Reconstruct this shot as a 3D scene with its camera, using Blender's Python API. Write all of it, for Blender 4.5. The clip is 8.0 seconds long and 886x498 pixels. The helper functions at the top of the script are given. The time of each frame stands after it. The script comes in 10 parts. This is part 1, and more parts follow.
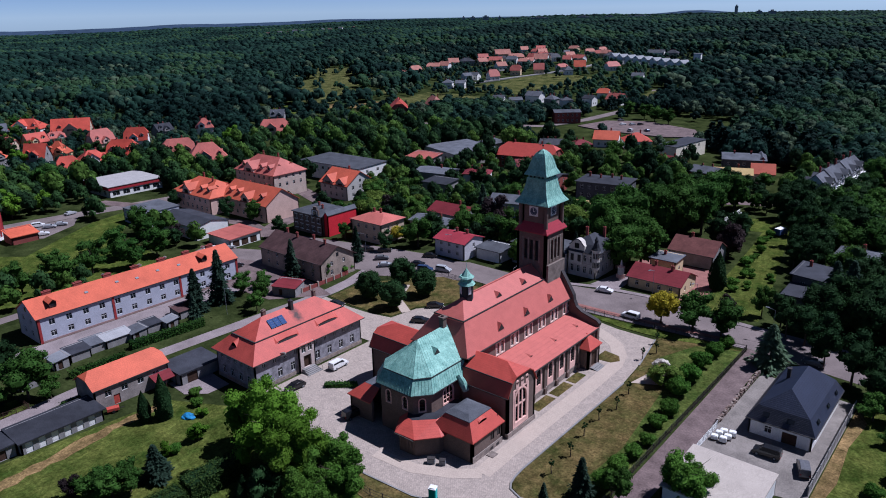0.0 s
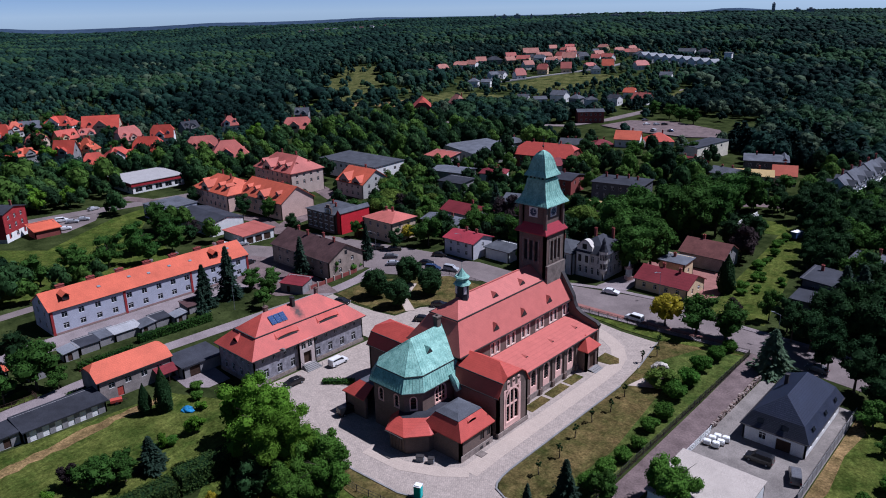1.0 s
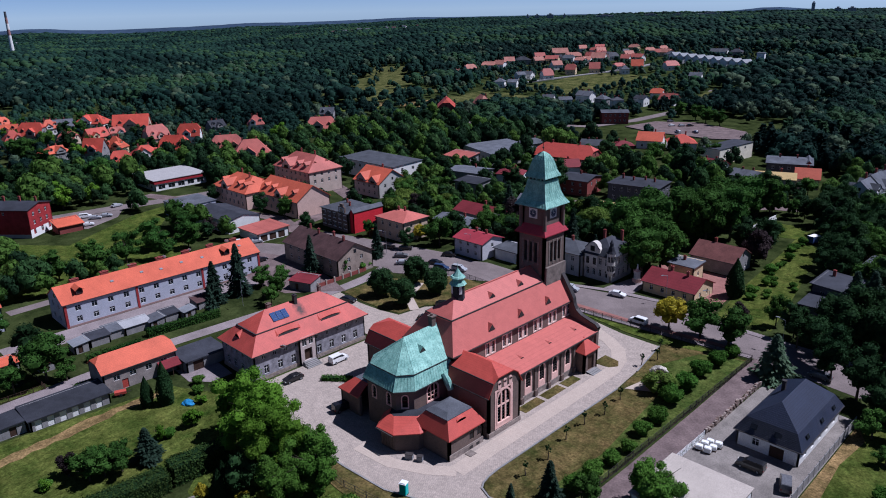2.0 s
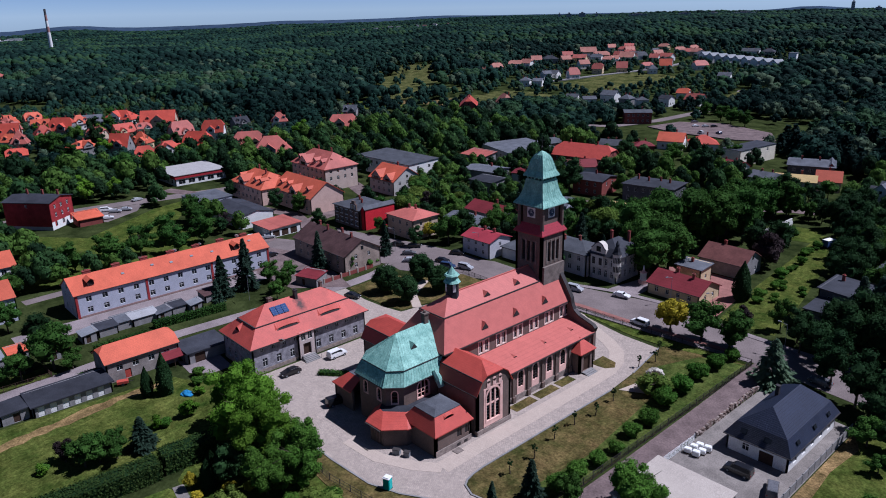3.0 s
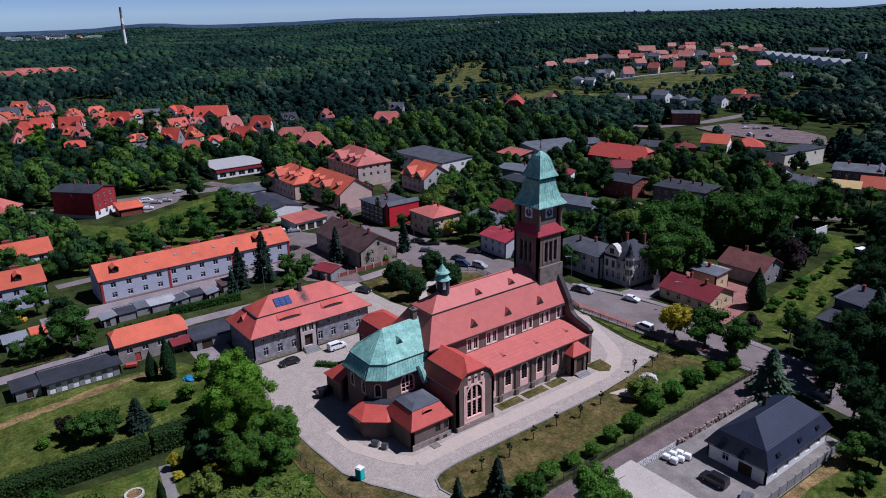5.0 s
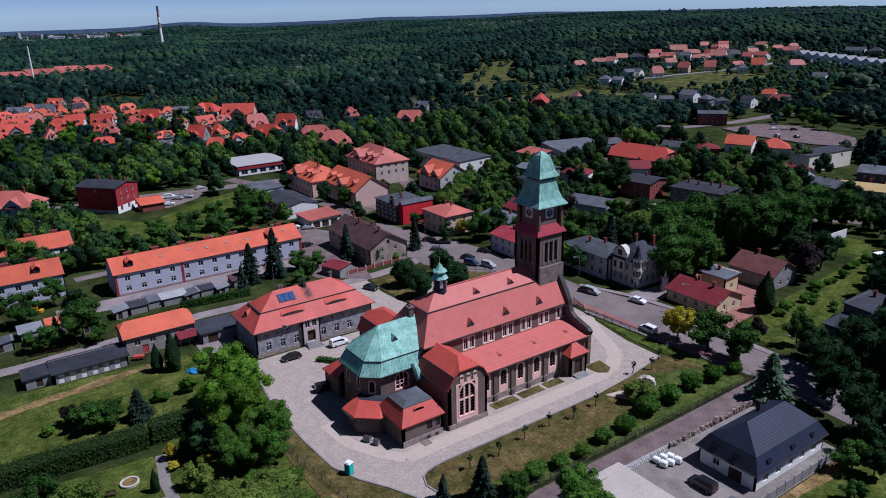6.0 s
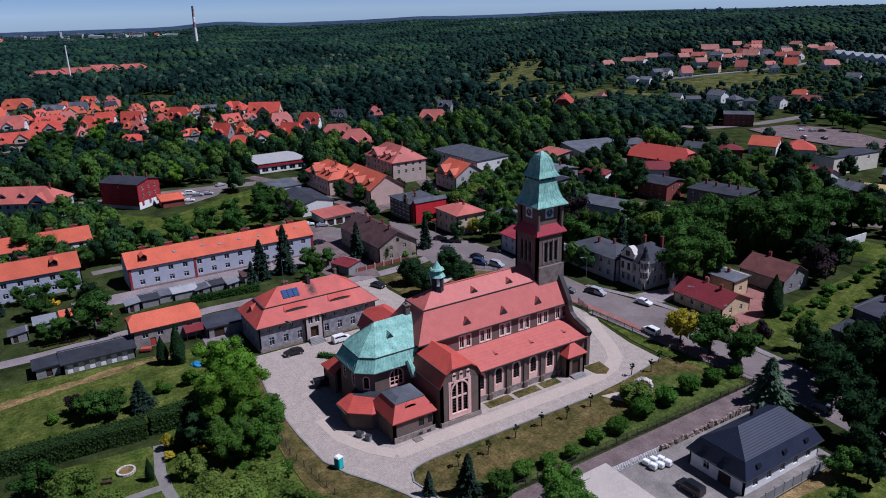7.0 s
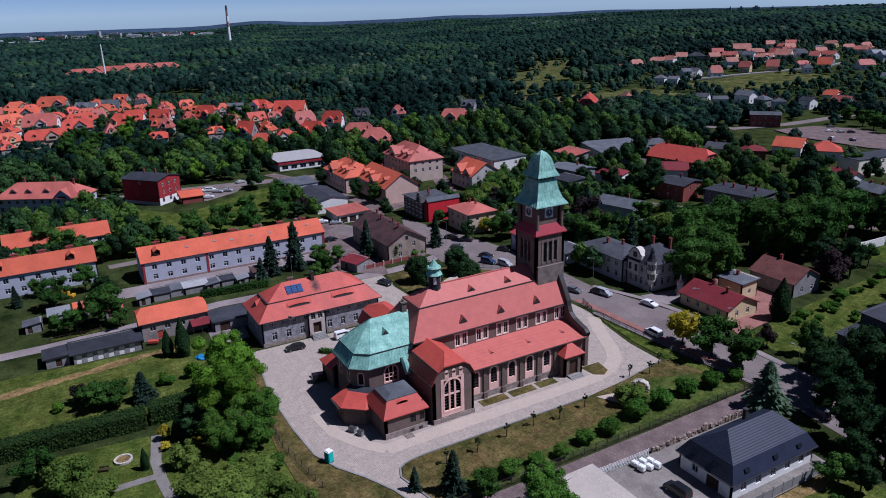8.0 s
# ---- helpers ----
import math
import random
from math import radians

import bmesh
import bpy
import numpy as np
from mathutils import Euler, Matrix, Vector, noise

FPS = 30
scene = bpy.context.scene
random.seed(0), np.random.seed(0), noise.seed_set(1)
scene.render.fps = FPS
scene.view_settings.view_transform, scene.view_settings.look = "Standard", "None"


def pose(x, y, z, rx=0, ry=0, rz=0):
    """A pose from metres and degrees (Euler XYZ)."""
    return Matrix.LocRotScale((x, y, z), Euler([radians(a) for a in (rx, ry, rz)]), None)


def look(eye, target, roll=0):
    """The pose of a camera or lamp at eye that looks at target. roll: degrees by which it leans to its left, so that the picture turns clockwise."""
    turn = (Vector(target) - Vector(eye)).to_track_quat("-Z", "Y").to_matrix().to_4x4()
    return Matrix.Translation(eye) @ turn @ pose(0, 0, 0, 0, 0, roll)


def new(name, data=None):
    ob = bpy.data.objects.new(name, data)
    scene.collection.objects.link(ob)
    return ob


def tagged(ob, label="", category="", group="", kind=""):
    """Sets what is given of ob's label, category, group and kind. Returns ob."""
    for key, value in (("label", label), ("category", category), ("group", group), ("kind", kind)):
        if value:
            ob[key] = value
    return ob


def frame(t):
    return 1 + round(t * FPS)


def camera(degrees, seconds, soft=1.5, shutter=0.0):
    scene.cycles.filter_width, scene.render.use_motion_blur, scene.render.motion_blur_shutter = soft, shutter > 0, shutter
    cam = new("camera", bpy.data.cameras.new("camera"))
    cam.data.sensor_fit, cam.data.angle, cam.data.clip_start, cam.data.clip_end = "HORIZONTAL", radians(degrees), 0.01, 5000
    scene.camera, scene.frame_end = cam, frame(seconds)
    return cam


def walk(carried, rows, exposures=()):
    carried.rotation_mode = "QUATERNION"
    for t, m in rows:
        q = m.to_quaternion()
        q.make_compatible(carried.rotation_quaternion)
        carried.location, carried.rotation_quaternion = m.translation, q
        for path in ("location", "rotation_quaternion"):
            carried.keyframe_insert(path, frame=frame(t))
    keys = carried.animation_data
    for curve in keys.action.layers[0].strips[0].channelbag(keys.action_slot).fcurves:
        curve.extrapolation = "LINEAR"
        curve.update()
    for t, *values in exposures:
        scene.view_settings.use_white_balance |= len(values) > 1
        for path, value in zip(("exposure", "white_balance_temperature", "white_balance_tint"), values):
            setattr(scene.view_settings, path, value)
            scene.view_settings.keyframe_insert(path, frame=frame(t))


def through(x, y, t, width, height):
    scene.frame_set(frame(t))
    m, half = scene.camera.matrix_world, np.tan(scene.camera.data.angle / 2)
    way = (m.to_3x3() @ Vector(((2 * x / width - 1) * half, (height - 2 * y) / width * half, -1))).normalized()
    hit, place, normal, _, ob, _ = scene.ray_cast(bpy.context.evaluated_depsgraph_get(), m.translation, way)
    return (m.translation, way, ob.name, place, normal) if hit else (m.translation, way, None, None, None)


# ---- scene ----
cam = camera(63.2, 8.0, 1.0)
PATH = [
    (0, (2.173, -0.854, 72.24), (0.95, 0.597, 71.61), -1.1),
    (0.5, (4.956, 1.037, 72.417), (3.7, 2.459, 71.786), -1.2),
    (1, (7.623, 3.025, 72.61), (6.336, 4.419, 71.977), -1.2),
    (1.5, (10.404, 5.039, 72.761), (9.084, 6.403, 72.129), -1.3),
    (3, (18.4, 11.512, 72.798), (16.993, 12.784, 72.164), -1.2),
    (3.5, (20.973, 13.681, 72.714), (19.539, 14.923, 72.079), -1.2),
    (4, (23.506, 16.023, 72.777), (22.045, 17.232, 72.141), -1.2),
    (4.5, (25.938, 18.444, 72.878), (24.45, 19.62, 72.242), -1.2),
    (6, (32.874, 25.863, 73.161), (31.309, 26.932, 72.523), -1.3),
    (6.5, (35.143, 28.376, 73.1), (33.554, 29.409, 72.462), -1.3),
    (7, (37.241, 30.949, 73.125), (35.628, 31.946, 72.487), -1.4),
    (7.5, (39.303, 33.533, 73.106), (37.668, 34.493, 72.468), -1.5),
    (8, (41.328, 36.27, 73.039), (39.672, 37.193, 72.401), -1.5),
]
walk(cam, [(t, look(eye, target, roll)) for t, eye, target, roll in PATH], [(0.0, 0.42, 5020, 22), (8.0, 0.24, 5020, 22)])

# ---- world, sun ----
SUN_EL = 57
SUN_TO = Vector((0.6, 0.8, 0)).normalized() * math.cos(radians(SUN_EL)) + Vector((0, 0, math.sin(radians(SUN_EL))))
world = bpy.data.worlds.new("sky")
scene.world = world
world.use_nodes = True
wn = world.node_tree
sky = wn.nodes.new("ShaderNodeTexSky")
sky.sky_type = "NISHITA"
sky.sun_disc = False
sky.sun_elevation = radians(SUN_EL)
sky.sun_rotation = math.atan2(SUN_TO.x, SUN_TO.y)
sky.altitude = 0
sky.air_density = 0.4
sky.dust_density = 0.0
sky.ozone_density = 4.0
wn.nodes["Background"].inputs["Strength"].default_value = 0.05
clear_air = wn.nodes.new("ShaderNodeMix")
clear_air.data_type, clear_air.blend_type = "RGBA", "MULTIPLY"
clear_air.inputs[0].default_value = 1.0
clear_air.inputs[7].default_value = (1.20, 1.08, 0.94, 1)
wn.links.new(sky.outputs[0], clear_air.inputs[6])
wn.links.new(clear_air.outputs[2], wn.nodes["Background"].inputs["Color"])
sun = new("sun", bpy.data.lights.new("sun", "SUN"))
sun.data.energy = 5.0
sun.data.angle = radians(0.5)
sun.data.color = (1.0, 0.91, 0.77)
sun.matrix_world = look(SUN_TO * 300, (0, 0, 0))

# ---- materials ----
MATS = {}
ALBEDO_SCALE = 0.8  # base colours cut by a fifth so less light bounces into the shade


def mat(name, col, rough=0.85, var=0.35, scale=1.0, fine=12.0, bump=0.3, bump_d=0.03, metal=0.0, tint=None, rnd=0.0, spec=0.12, detail=None):
    """A surface with two scales of variation; detail is a function that may change the colour socket."""
    if name in MATS:
        return MATS[name]
    m = bpy.data.materials.new(name)
    m.use_nodes = True
    nt = m.node_tree
    N, Lk = nt.nodes, nt.links
    b = N["Principled BSDF"]
    geo = N.new("ShaderNodeNewGeometry")
    big = N.new("ShaderNodeTexNoise")
    big.inputs["Scale"].default_value = 0.22 * scale
    big.inputs["Detail"].default_value = 6
    big.inputs["Roughness"].default_value = 0.65
    small = N.new("ShaderNodeTexNoise")
    small.inputs["Scale"].default_value = fine
    small.inputs["Detail"].default_value = 3
    Lk.new(geo.outputs["Position"], big.inputs["Vector"])
    Lk.new(geo.outputs["Position"], small.inputs["Vector"])
    col, tint = tuple(c * ALBEDO_SCALE for c in col), tuple(c * ALBEDO_SCALE for c in (tint or col))
    c1 = tuple(min(1, c * (1 - var)) for c in col)
    c2 = tuple(min(1, c * (1 + var)) for c in tint)
    ramp = N.new("ShaderNodeValToRGB")
    ramp.color_ramp.elements[0].position = 0.3
    ramp.color_ramp.elements[1].position = 0.72
    ramp.color_ramp.elements[0].color = (*c1, 1)
    ramp.color_ramp.elements[1].color = (*c2, 1)
    Lk.new(big.outputs["Fac"], ramp.inputs["Fac"])
    grain = N.new("ShaderNodeMix")
    grain.data_type, grain.blend_type = "RGBA", "OVERLAY"
    grain.inputs[0].default_value = 0.45
    Lk.new(ramp.outputs["Color"], grain.inputs[6])
    gr = N.new("ShaderNodeMapRange")
    gr.inputs[1].default_value, gr.inputs[2].default_value, gr.inputs[3].default_value, gr.inputs[4].default_value = 0.3, 0.7, 0.25, 0.75
    Lk.new(small.outputs["Fac"], gr.inputs[0])
    Lk.new(gr.outputs[0], grain.inputs[7])
    colour = grain.outputs[2]
    if rnd:
        info = N.new("ShaderNodeObjectInfo")
        hsv = N.new("ShaderNodeHueSaturation")
        mr = N.new("ShaderNodeMapRange")
        mr.inputs[3].default_value, mr.inputs[4].default_value = 1 - rnd, 1 + rnd
        Lk.new(info.outputs["Random"], mr.inputs[0])
        Lk.new(mr.outputs[0], hsv.inputs["Value"])
        Lk.new(colour, hsv.inputs["Color"])
        colour = hsv.outputs["Color"]
    height = small.outputs["Fac"]
    if detail:
        colour, height = detail(nt, geo, colour, height)
    Lk.new(colour, b.inputs["Base Color"])
    b.inputs["Roughness"].default_value = rough
    b.inputs["Metallic"].default_value = metal
    b.inputs["Specular IOR Level"].default_value = spec
    if bump:
        bp = N.new("ShaderNodeBump")
        bp.inputs["Strength"].default_value = bump
        bp.inputs["Distance"].default_value = bump_d
        Lk.new(height, bp.inputs["Height"])
        Lk.new(bp.outputs["Normal"], b.inputs["Normal"])
    MATS[name] = m
    return m


def courses(step, dark=0.7, axis="Z", sharp=0.2):
    """Rows of tiles, boards or seams across the surface at a step in metres."""
    def f(nt, geo, colour, height):
        N, Lk = nt.nodes, nt.links
        sep = N.new("ShaderNodeSeparateXYZ")
        Lk.new(geo.outputs["Position"], sep.inputs[0])
        if axis == "XY":
            ad = N.new("ShaderNodeMath")
            ad.operation = "ADD"
            Lk.new(sep.outputs["X"], ad.inputs[0])
            Lk.new(sep.outputs["Y"], ad.inputs[1])
            src = ad.outputs[0]
        else:
            src = sep.outputs[axis]
        dv = N.new("ShaderNodeMath")
        dv.operation = "DIVIDE"
        dv.inputs[1].default_value = step
        Lk.new(src, dv.inputs[0])
        fr = N.new("ShaderNodeMath")
        fr.operation = "FRACT"
        Lk.new(dv.outputs[0], fr.inputs[0])
        mr = N.new("ShaderNodeMapRange")
        mr.inputs[1].default_value, mr.inputs[2].default_value = 0.0, sharp
        mr.inputs[3].default_value, mr.inputs[4].default_value = dark, 1.0
        Lk.new(fr.outputs[0], mr.inputs[0])
        mx = N.new("ShaderNodeMix")
        mx.data_type, mx.blend_type = "RGBA", "MULTIPLY"
        mx.inputs[0].default_value = 1.0
        Lk.new(colour, mx.inputs[6])
        Lk.new(mr.outputs[0], mx.inputs[7])
        return mx.outputs[2], mr.outputs[0]
    return f


def brickwork(bw, bh, c1, c2, mortar, flat=False, msize=0.012):
    def f(nt, geo, colour, height):
        N, Lk = nt.nodes, nt.links
        sep = N.new("ShaderNodeSeparateXYZ")
        Lk.new(geo.outputs["Position"], sep.inputs[0])
        cmb = N.new("ShaderNodeCombineXYZ")
        if flat:
            Lk.new(sep.outputs["X"], cmb.inputs[0])
            Lk.new(sep.outputs["Y"], cmb.inputs[1])
        else:
            ad = N.new("ShaderNodeMath")
            ad.operation = "ADD"
            Lk.new(sep.outputs["X"], ad.inputs[0])
            Lk.new(sep.outputs["Y"], ad.inputs[1])
            Lk.new(ad.outputs[0], cmb.inputs[0])
            Lk.new(sep.outputs["Z"], cmb.inputs[1])
        br = N.new("ShaderNodeTexBrick")
        br.inputs["Scale"].default_value = 1.0
        br.inputs["Brick Width"].default_value = bw
        br.inputs["Row Height"].default_value = bh
        br.inputs["Mortar Size"].default_value = msize
        br.inputs["Color1"].default_value = (*(c * ALBEDO_SCALE for c in c1), 1)
        br.inputs["Color2"].default_value = (*(c * ALBEDO_SCALE for c in c2), 1)
        br.inputs["Mortar"].default_value = (*(c * ALBEDO_SCALE for c in mortar), 1)
        Lk.new(cmb.outputs[0], br.inputs["Vector"])
        mx = N.new("ShaderNodeMix")
        mx.data_type, mx.blend_type = "RGBA", "MIX"
        mx.inputs[0].default_value = 0.5
        Lk.new(colour, mx.inputs[6])
        Lk.new(br.outputs["Color"], mx.inputs[7])
        return mx.outputs[2], height
    return f


def turf(streak=(1.0, 0.0), stripe=0.0):
    """Tufts, bare spots and, if asked, mown stripes across a lawn or field."""
    def f(nt, geo, colour, height):
        N, Lk = nt.nodes, nt.links
        out = colour
        for scale, lo, hi, stretch in ((0.16, 0.74, 1.24, 1.0), (0.7, 0.66, 1.32, 1.0), (2.6, 0.66, 1.4, 1.0), (0.9, 0.9, 1.1, 6.0)):
            mp = N.new("ShaderNodeMapping")
            mp.inputs["Rotation"].default_value = (0, 0, -math.atan2(streak[1], streak[0]))
            mp.inputs["Scale"].default_value = (1.0 / stretch, 1.0, 1.0)
            Lk.new(geo.outputs["Position"], mp.inputs["Vector"])
            nz = N.new("ShaderNodeTexNoise")
            nz.inputs["Scale"].default_value = scale
            nz.inputs["Detail"].default_value = 5
            nz.inputs["Roughness"].default_value = 0.7
            Lk.new(mp.outputs[0], nz.inputs["Vector"])
            mr = N.new("ShaderNodeMapRange")
            mr.inputs[1].default_value, mr.inputs[2].default_value, mr.inputs[3].default_value, mr.inputs[4].default_value = 0.33, 0.67, lo, hi
            Lk.new(nz.outputs["Fac"], mr.inputs[0])
            mx = N.new("ShaderNodeMix")
            mx.data_type, mx.blend_type = "RGBA", "MULTIPLY"
            mx.inputs[0].default_value = 1.0
            Lk.new(out, mx.inputs[6])
            Lk.new(mr.outputs[0], mx.inputs[7])
            out = mx.outputs[2]
        if stripe:
            wv = N.new("ShaderNodeTexWave")
            wv.bands_direction = "Y"
            wv.inputs["Scale"].default_value = stripe
            wv.inputs["Distortion"].default_value = 1.6
            wv.inputs["Detail"].default_value = 2
            mp = N.new("ShaderNodeMapping")
            mp.inputs["Rotation"].default_value = (0, 0, -math.atan2(streak[1], streak[0]))
            Lk.new(geo.outputs["Position"], mp.inputs["Vector"])
            Lk.new(mp.outputs[0], wv.inputs["Vector"])
            mr = N.new("ShaderNodeMapRange")
            mr.inputs[3].default_value, mr.inputs[4].default_value = 0.94, 1.06
            Lk.new(wv.outputs["Fac"], mr.inputs[0])
            mx = N.new("ShaderNodeMix")
            mx.data_type, mx.blend_type = "RGBA", "MULTIPLY"
            mx.inputs[0].default_value = 1.0
            Lk.new(out, mx.inputs[6])
            Lk.new(mr.outputs[0], mx.inputs[7])
            out = mx.outputs[2]
        return out, height
    return f


TILE = mat("clay_tile_rose", (0.49, 0.132, 0.106), 0.6, 0.1, 3.0, 14, 0.5, 0.03, spec=0.25, detail=courses(0.21, 0.80))
TILE_C = mat("clay_tile_crimson", (0.47, 0.076, 0.054), 0.55, 0.13, 3.0, 14, 0.5, 0.03, spec=0.25, detail=courses(0.21, 0.78))
TILE_O = mat("clay_tile_orange", (0.50, 0.108, 0.056), 0.6, 0.2, 0.8, 9, 0.5, 0.05, spec=0.15, rnd=0.18, detail=courses(0.22, 0.82))
TILE_R = mat("clay_tile_red", (0.44, 0.072, 0.045), 0.6, 0.22, 0.8, 9, 0.5, 0.05, spec=0.15, rnd=0.2, detail=courses(0.22, 0.82))
TILE_P = mat("clay_tile_pink", (0.40, 0.115, 0.09), 0.6, 0.22, 0.8, 9, 0.5, 0.05, spec=0.15, rnd=0.15, detail=courses(0.22, 0.82))
TILE_B = mat("old_brown_tile", (0.080, 0.044, 0.043), 0.85, 0.4, 1.5, 9, 0.5, 0.05, detail=courses(0.25, 0.75))
TILE_DR = mat("dark_red_sheet", (0.18, 0.028, 0.034), 0.6, 0.2, 1.0, 9, 0.4, 0.05, detail=courses(0.4, 0.75))
SHEET_RED = mat("red_sheet_roof", (0.33, 0.045, 0.06), 0.5, 0.15, 0.8, 6, 0.4, 0.04, detail=courses(0.35, 0.8, "X"))
COPPER = mat("green_copper", (0.19, 0.40, 0.34), 0.65, 0.22, 4.0, 4, 0.2, 0.02, tint=(0.29, 0.49, 0.41))
SLATE = mat("anthracite_tile", (0.020, 0.026, 0.050), 0.5, 0.2, 2.0, 9, 0.8, 0.06, spec=0.2, detail=courses(0.24, 0.62, sharp=0.3))
BITUMEN = mat("grey_bitumen", (0.095, 0.10, 0.115), 0.8, 0.35, 1.2, 7, 0.2, 0.02, rnd=0.3)
BITUMEN_D = mat("dark_bitumen", (0.040, 0.042, 0.052), 0.8, 0.35, 1.2, 7, 0.2, 0.02, rnd=0.2)
BRICK = mat("dark_clinker_brick", (0.168, 0.117, 0.099), 0.85, 0.4, 1.5, 6, 0.3, 0.02, detail=brickwork(0.27, 0.08, (0.215, 0.142, 0.115), (0.11, 0.08, 0.07), (0.16, 0.145, 0.13)))
MASONRY = mat("weathered_masonry", (0.20, 0.165, 0.145), 0.9, 0.4, 3, 6, 0.4, 0.03)
BRICK_R = mat("red_brick", (0.26, 0.06, 0.05), 0.85, 0.3, 1.5, 8, 0.3, 0.02, detail=brickwork(0.27, 0.08, (0.28, 0.06, 0.05), (0.20, 0.05, 0.045), (0.2, 0.12, 0.1)))
RUBBLE = mat("rubble_stone", (0.33, 0.27, 0.23), 0.9, 0.5, 4, 3.0, 0.8, 0.08, detail=brickwork(0.7, 0.4, (0.34, 0.28, 0.25), (0.18, 0.14, 0.13), (0.3, 0.28, 0.26)))
TRIM_C = mat("beige_stone_trim", (0.84, 0.66, 0.56), 0.8, 0.15, 2, 10, 0.1, 0.01)
TRIM_P = mat("rose_stone_trim", (0.86, 0.54, 0.46), 0.8, 0.15, 2, 10, 0.1, 0.01)
SOOT_PLASTER = mat("sooty_grey_plaster", (0.28, 0.27, 0.30), 0.9, 0.45, 3.5, 9, 0.3, 0.03)
LEAD = mat("grey_sheet", (0.22, 0.23, 0.25), 0.5, 0.2, 1.2, 7, 0.15, 0.02)
WHITE = mat("white_paint", (0.78, 0.78, 0.77), 0.6, 0.06, 1, 9, 0.05)
GUTTER = mat("dark_gutter", (0.05, 0.045, 0.045), 0.5, 0.2, 1, 9, 0.05)
WOOD_D = mat("dark_wood", (0.06, 0.035, 0.025), 0.7, 0.3, 3, 15, 0.2)
CONCRETE = mat("concrete", (0.24, 0.23, 0.225), 0.9, 0.2, 2, 9, 0.2)
ASPHALT = mat("asphalt", (0.178, 0.146, 0.140), 0.9, 0.25, 0.5, 6, 0.2, 0.01)
ASPHALT_P = mat("worn_pinkish_asphalt", (0.24, 0.20, 0.20), 0.9, 0.25, 0.8, 4, 0.2, 0.01)
PINKPAVE = mat("brick_red_paving", (0.27, 0.125, 0.105), 0.9, 0.22, 2, 8, 0.2, 0.01)
COBBLE = mat("granite_setts", (0.39, 0.325, 0.275), 0.9, 0.26, 2.4, 2.2, 0.6, 0.04, detail=brickwork(0.42, 0.26, (0.47, 0.39, 0.335), (0.30, 0.258, 0.225), (0.20, 0.17, 0.15), True, 0.035))
SLAB = mat("pale_concrete_slabs", (0.455, 0.375, 0.31), 0.9, 0.12, 1.2, 6, 0.3, 0.01, detail=brickwork(0.5, 0.5, (0.48, 0.395, 0.325), (0.42, 0.345, 0.285), (0.28, 0.24, 0.21), True, 0.02))
YARD_C = mat("worn_yard_concrete", (0.185, 0.165, 0.150), 0.9, 0.25, 0.9, 5, 0.2, 0.01, tint=(0.225, 0.20, 0.18))
LANE = mat("old_lane_asphalt", (0.13, 0.095, 0.092), 0.9, 0.3, 1.2, 3, 0.3, 0.02, tint=(0.165, 0.122, 0.116))
GRASS = mat("mown_grass", (0.036, 0.070, 0.011), 0.95, 0.3, 0.9, 2.2, 0.8, 0.1, tint=(0.078, 0.090, 0.018), spec=0.0, detail=turf((0.3, 1.0), 0.28))
LAWN_DRY = mat("dry_lawn", (0.052, 0.062, 0.016), 0.95, 0.25, 1.0, 2.4, 0.8, 0.08, tint=(0.120, 0.084, 0.034), spec=0.0, detail=turf((0.1, 1.0)))
MEADOW = mat("rough_meadow", (0.034, 0.056, 0.014), 0.95, 0.4, 0.6, 1.4, 0.9, 0.2, tint=(0.100, 0.096, 0.034), spec=0.0, detail=turf((0.6, -0.8)))
FIELD = mat("sunlit_field_grass", (0.038, 0.070, 0.011), 0.95, 0.32, 0.8, 1.6, 0.9, 0.2, tint=(0.082, 0.090, 0.020), spec=0.0, detail=turf((-0.25, 1.0), 0.22))
EARTH = mat("trodden_earth", (0.105, 0.085, 0.030), 0.95, 0.35, 1, 3, 0.5, 0.04, tint=(0.22, 0.145, 0.065), spec=0.0, detail=turf((0.1, 1.0)))
GROUND = mat("ground_cover", (0.018, 0.030, 0.009), 0.95, 0.5, 0.6, 1.6, 0.9, 0.15, tint=(0.040, 0.050, 0.016), spec=0.0)
GRAVEL = mat("pale_gravel", (0.20, 0.18, 0.165), 0.95, 0.25, 1.5, 9, 0.3)
BARK = mat("bark", (0.085, 0.065, 0.05), 0.9, 0.35, 6, 20, 0.6, 0.03)
TYRE = mat("rubber", (0.02, 0.02, 0.02), 0.8, 0.1)


def plaster(name, col, var=0.12):
    return mat("plaster_" + name, col, 0.9, var, 2.0, 8, 0.15, 0.02)


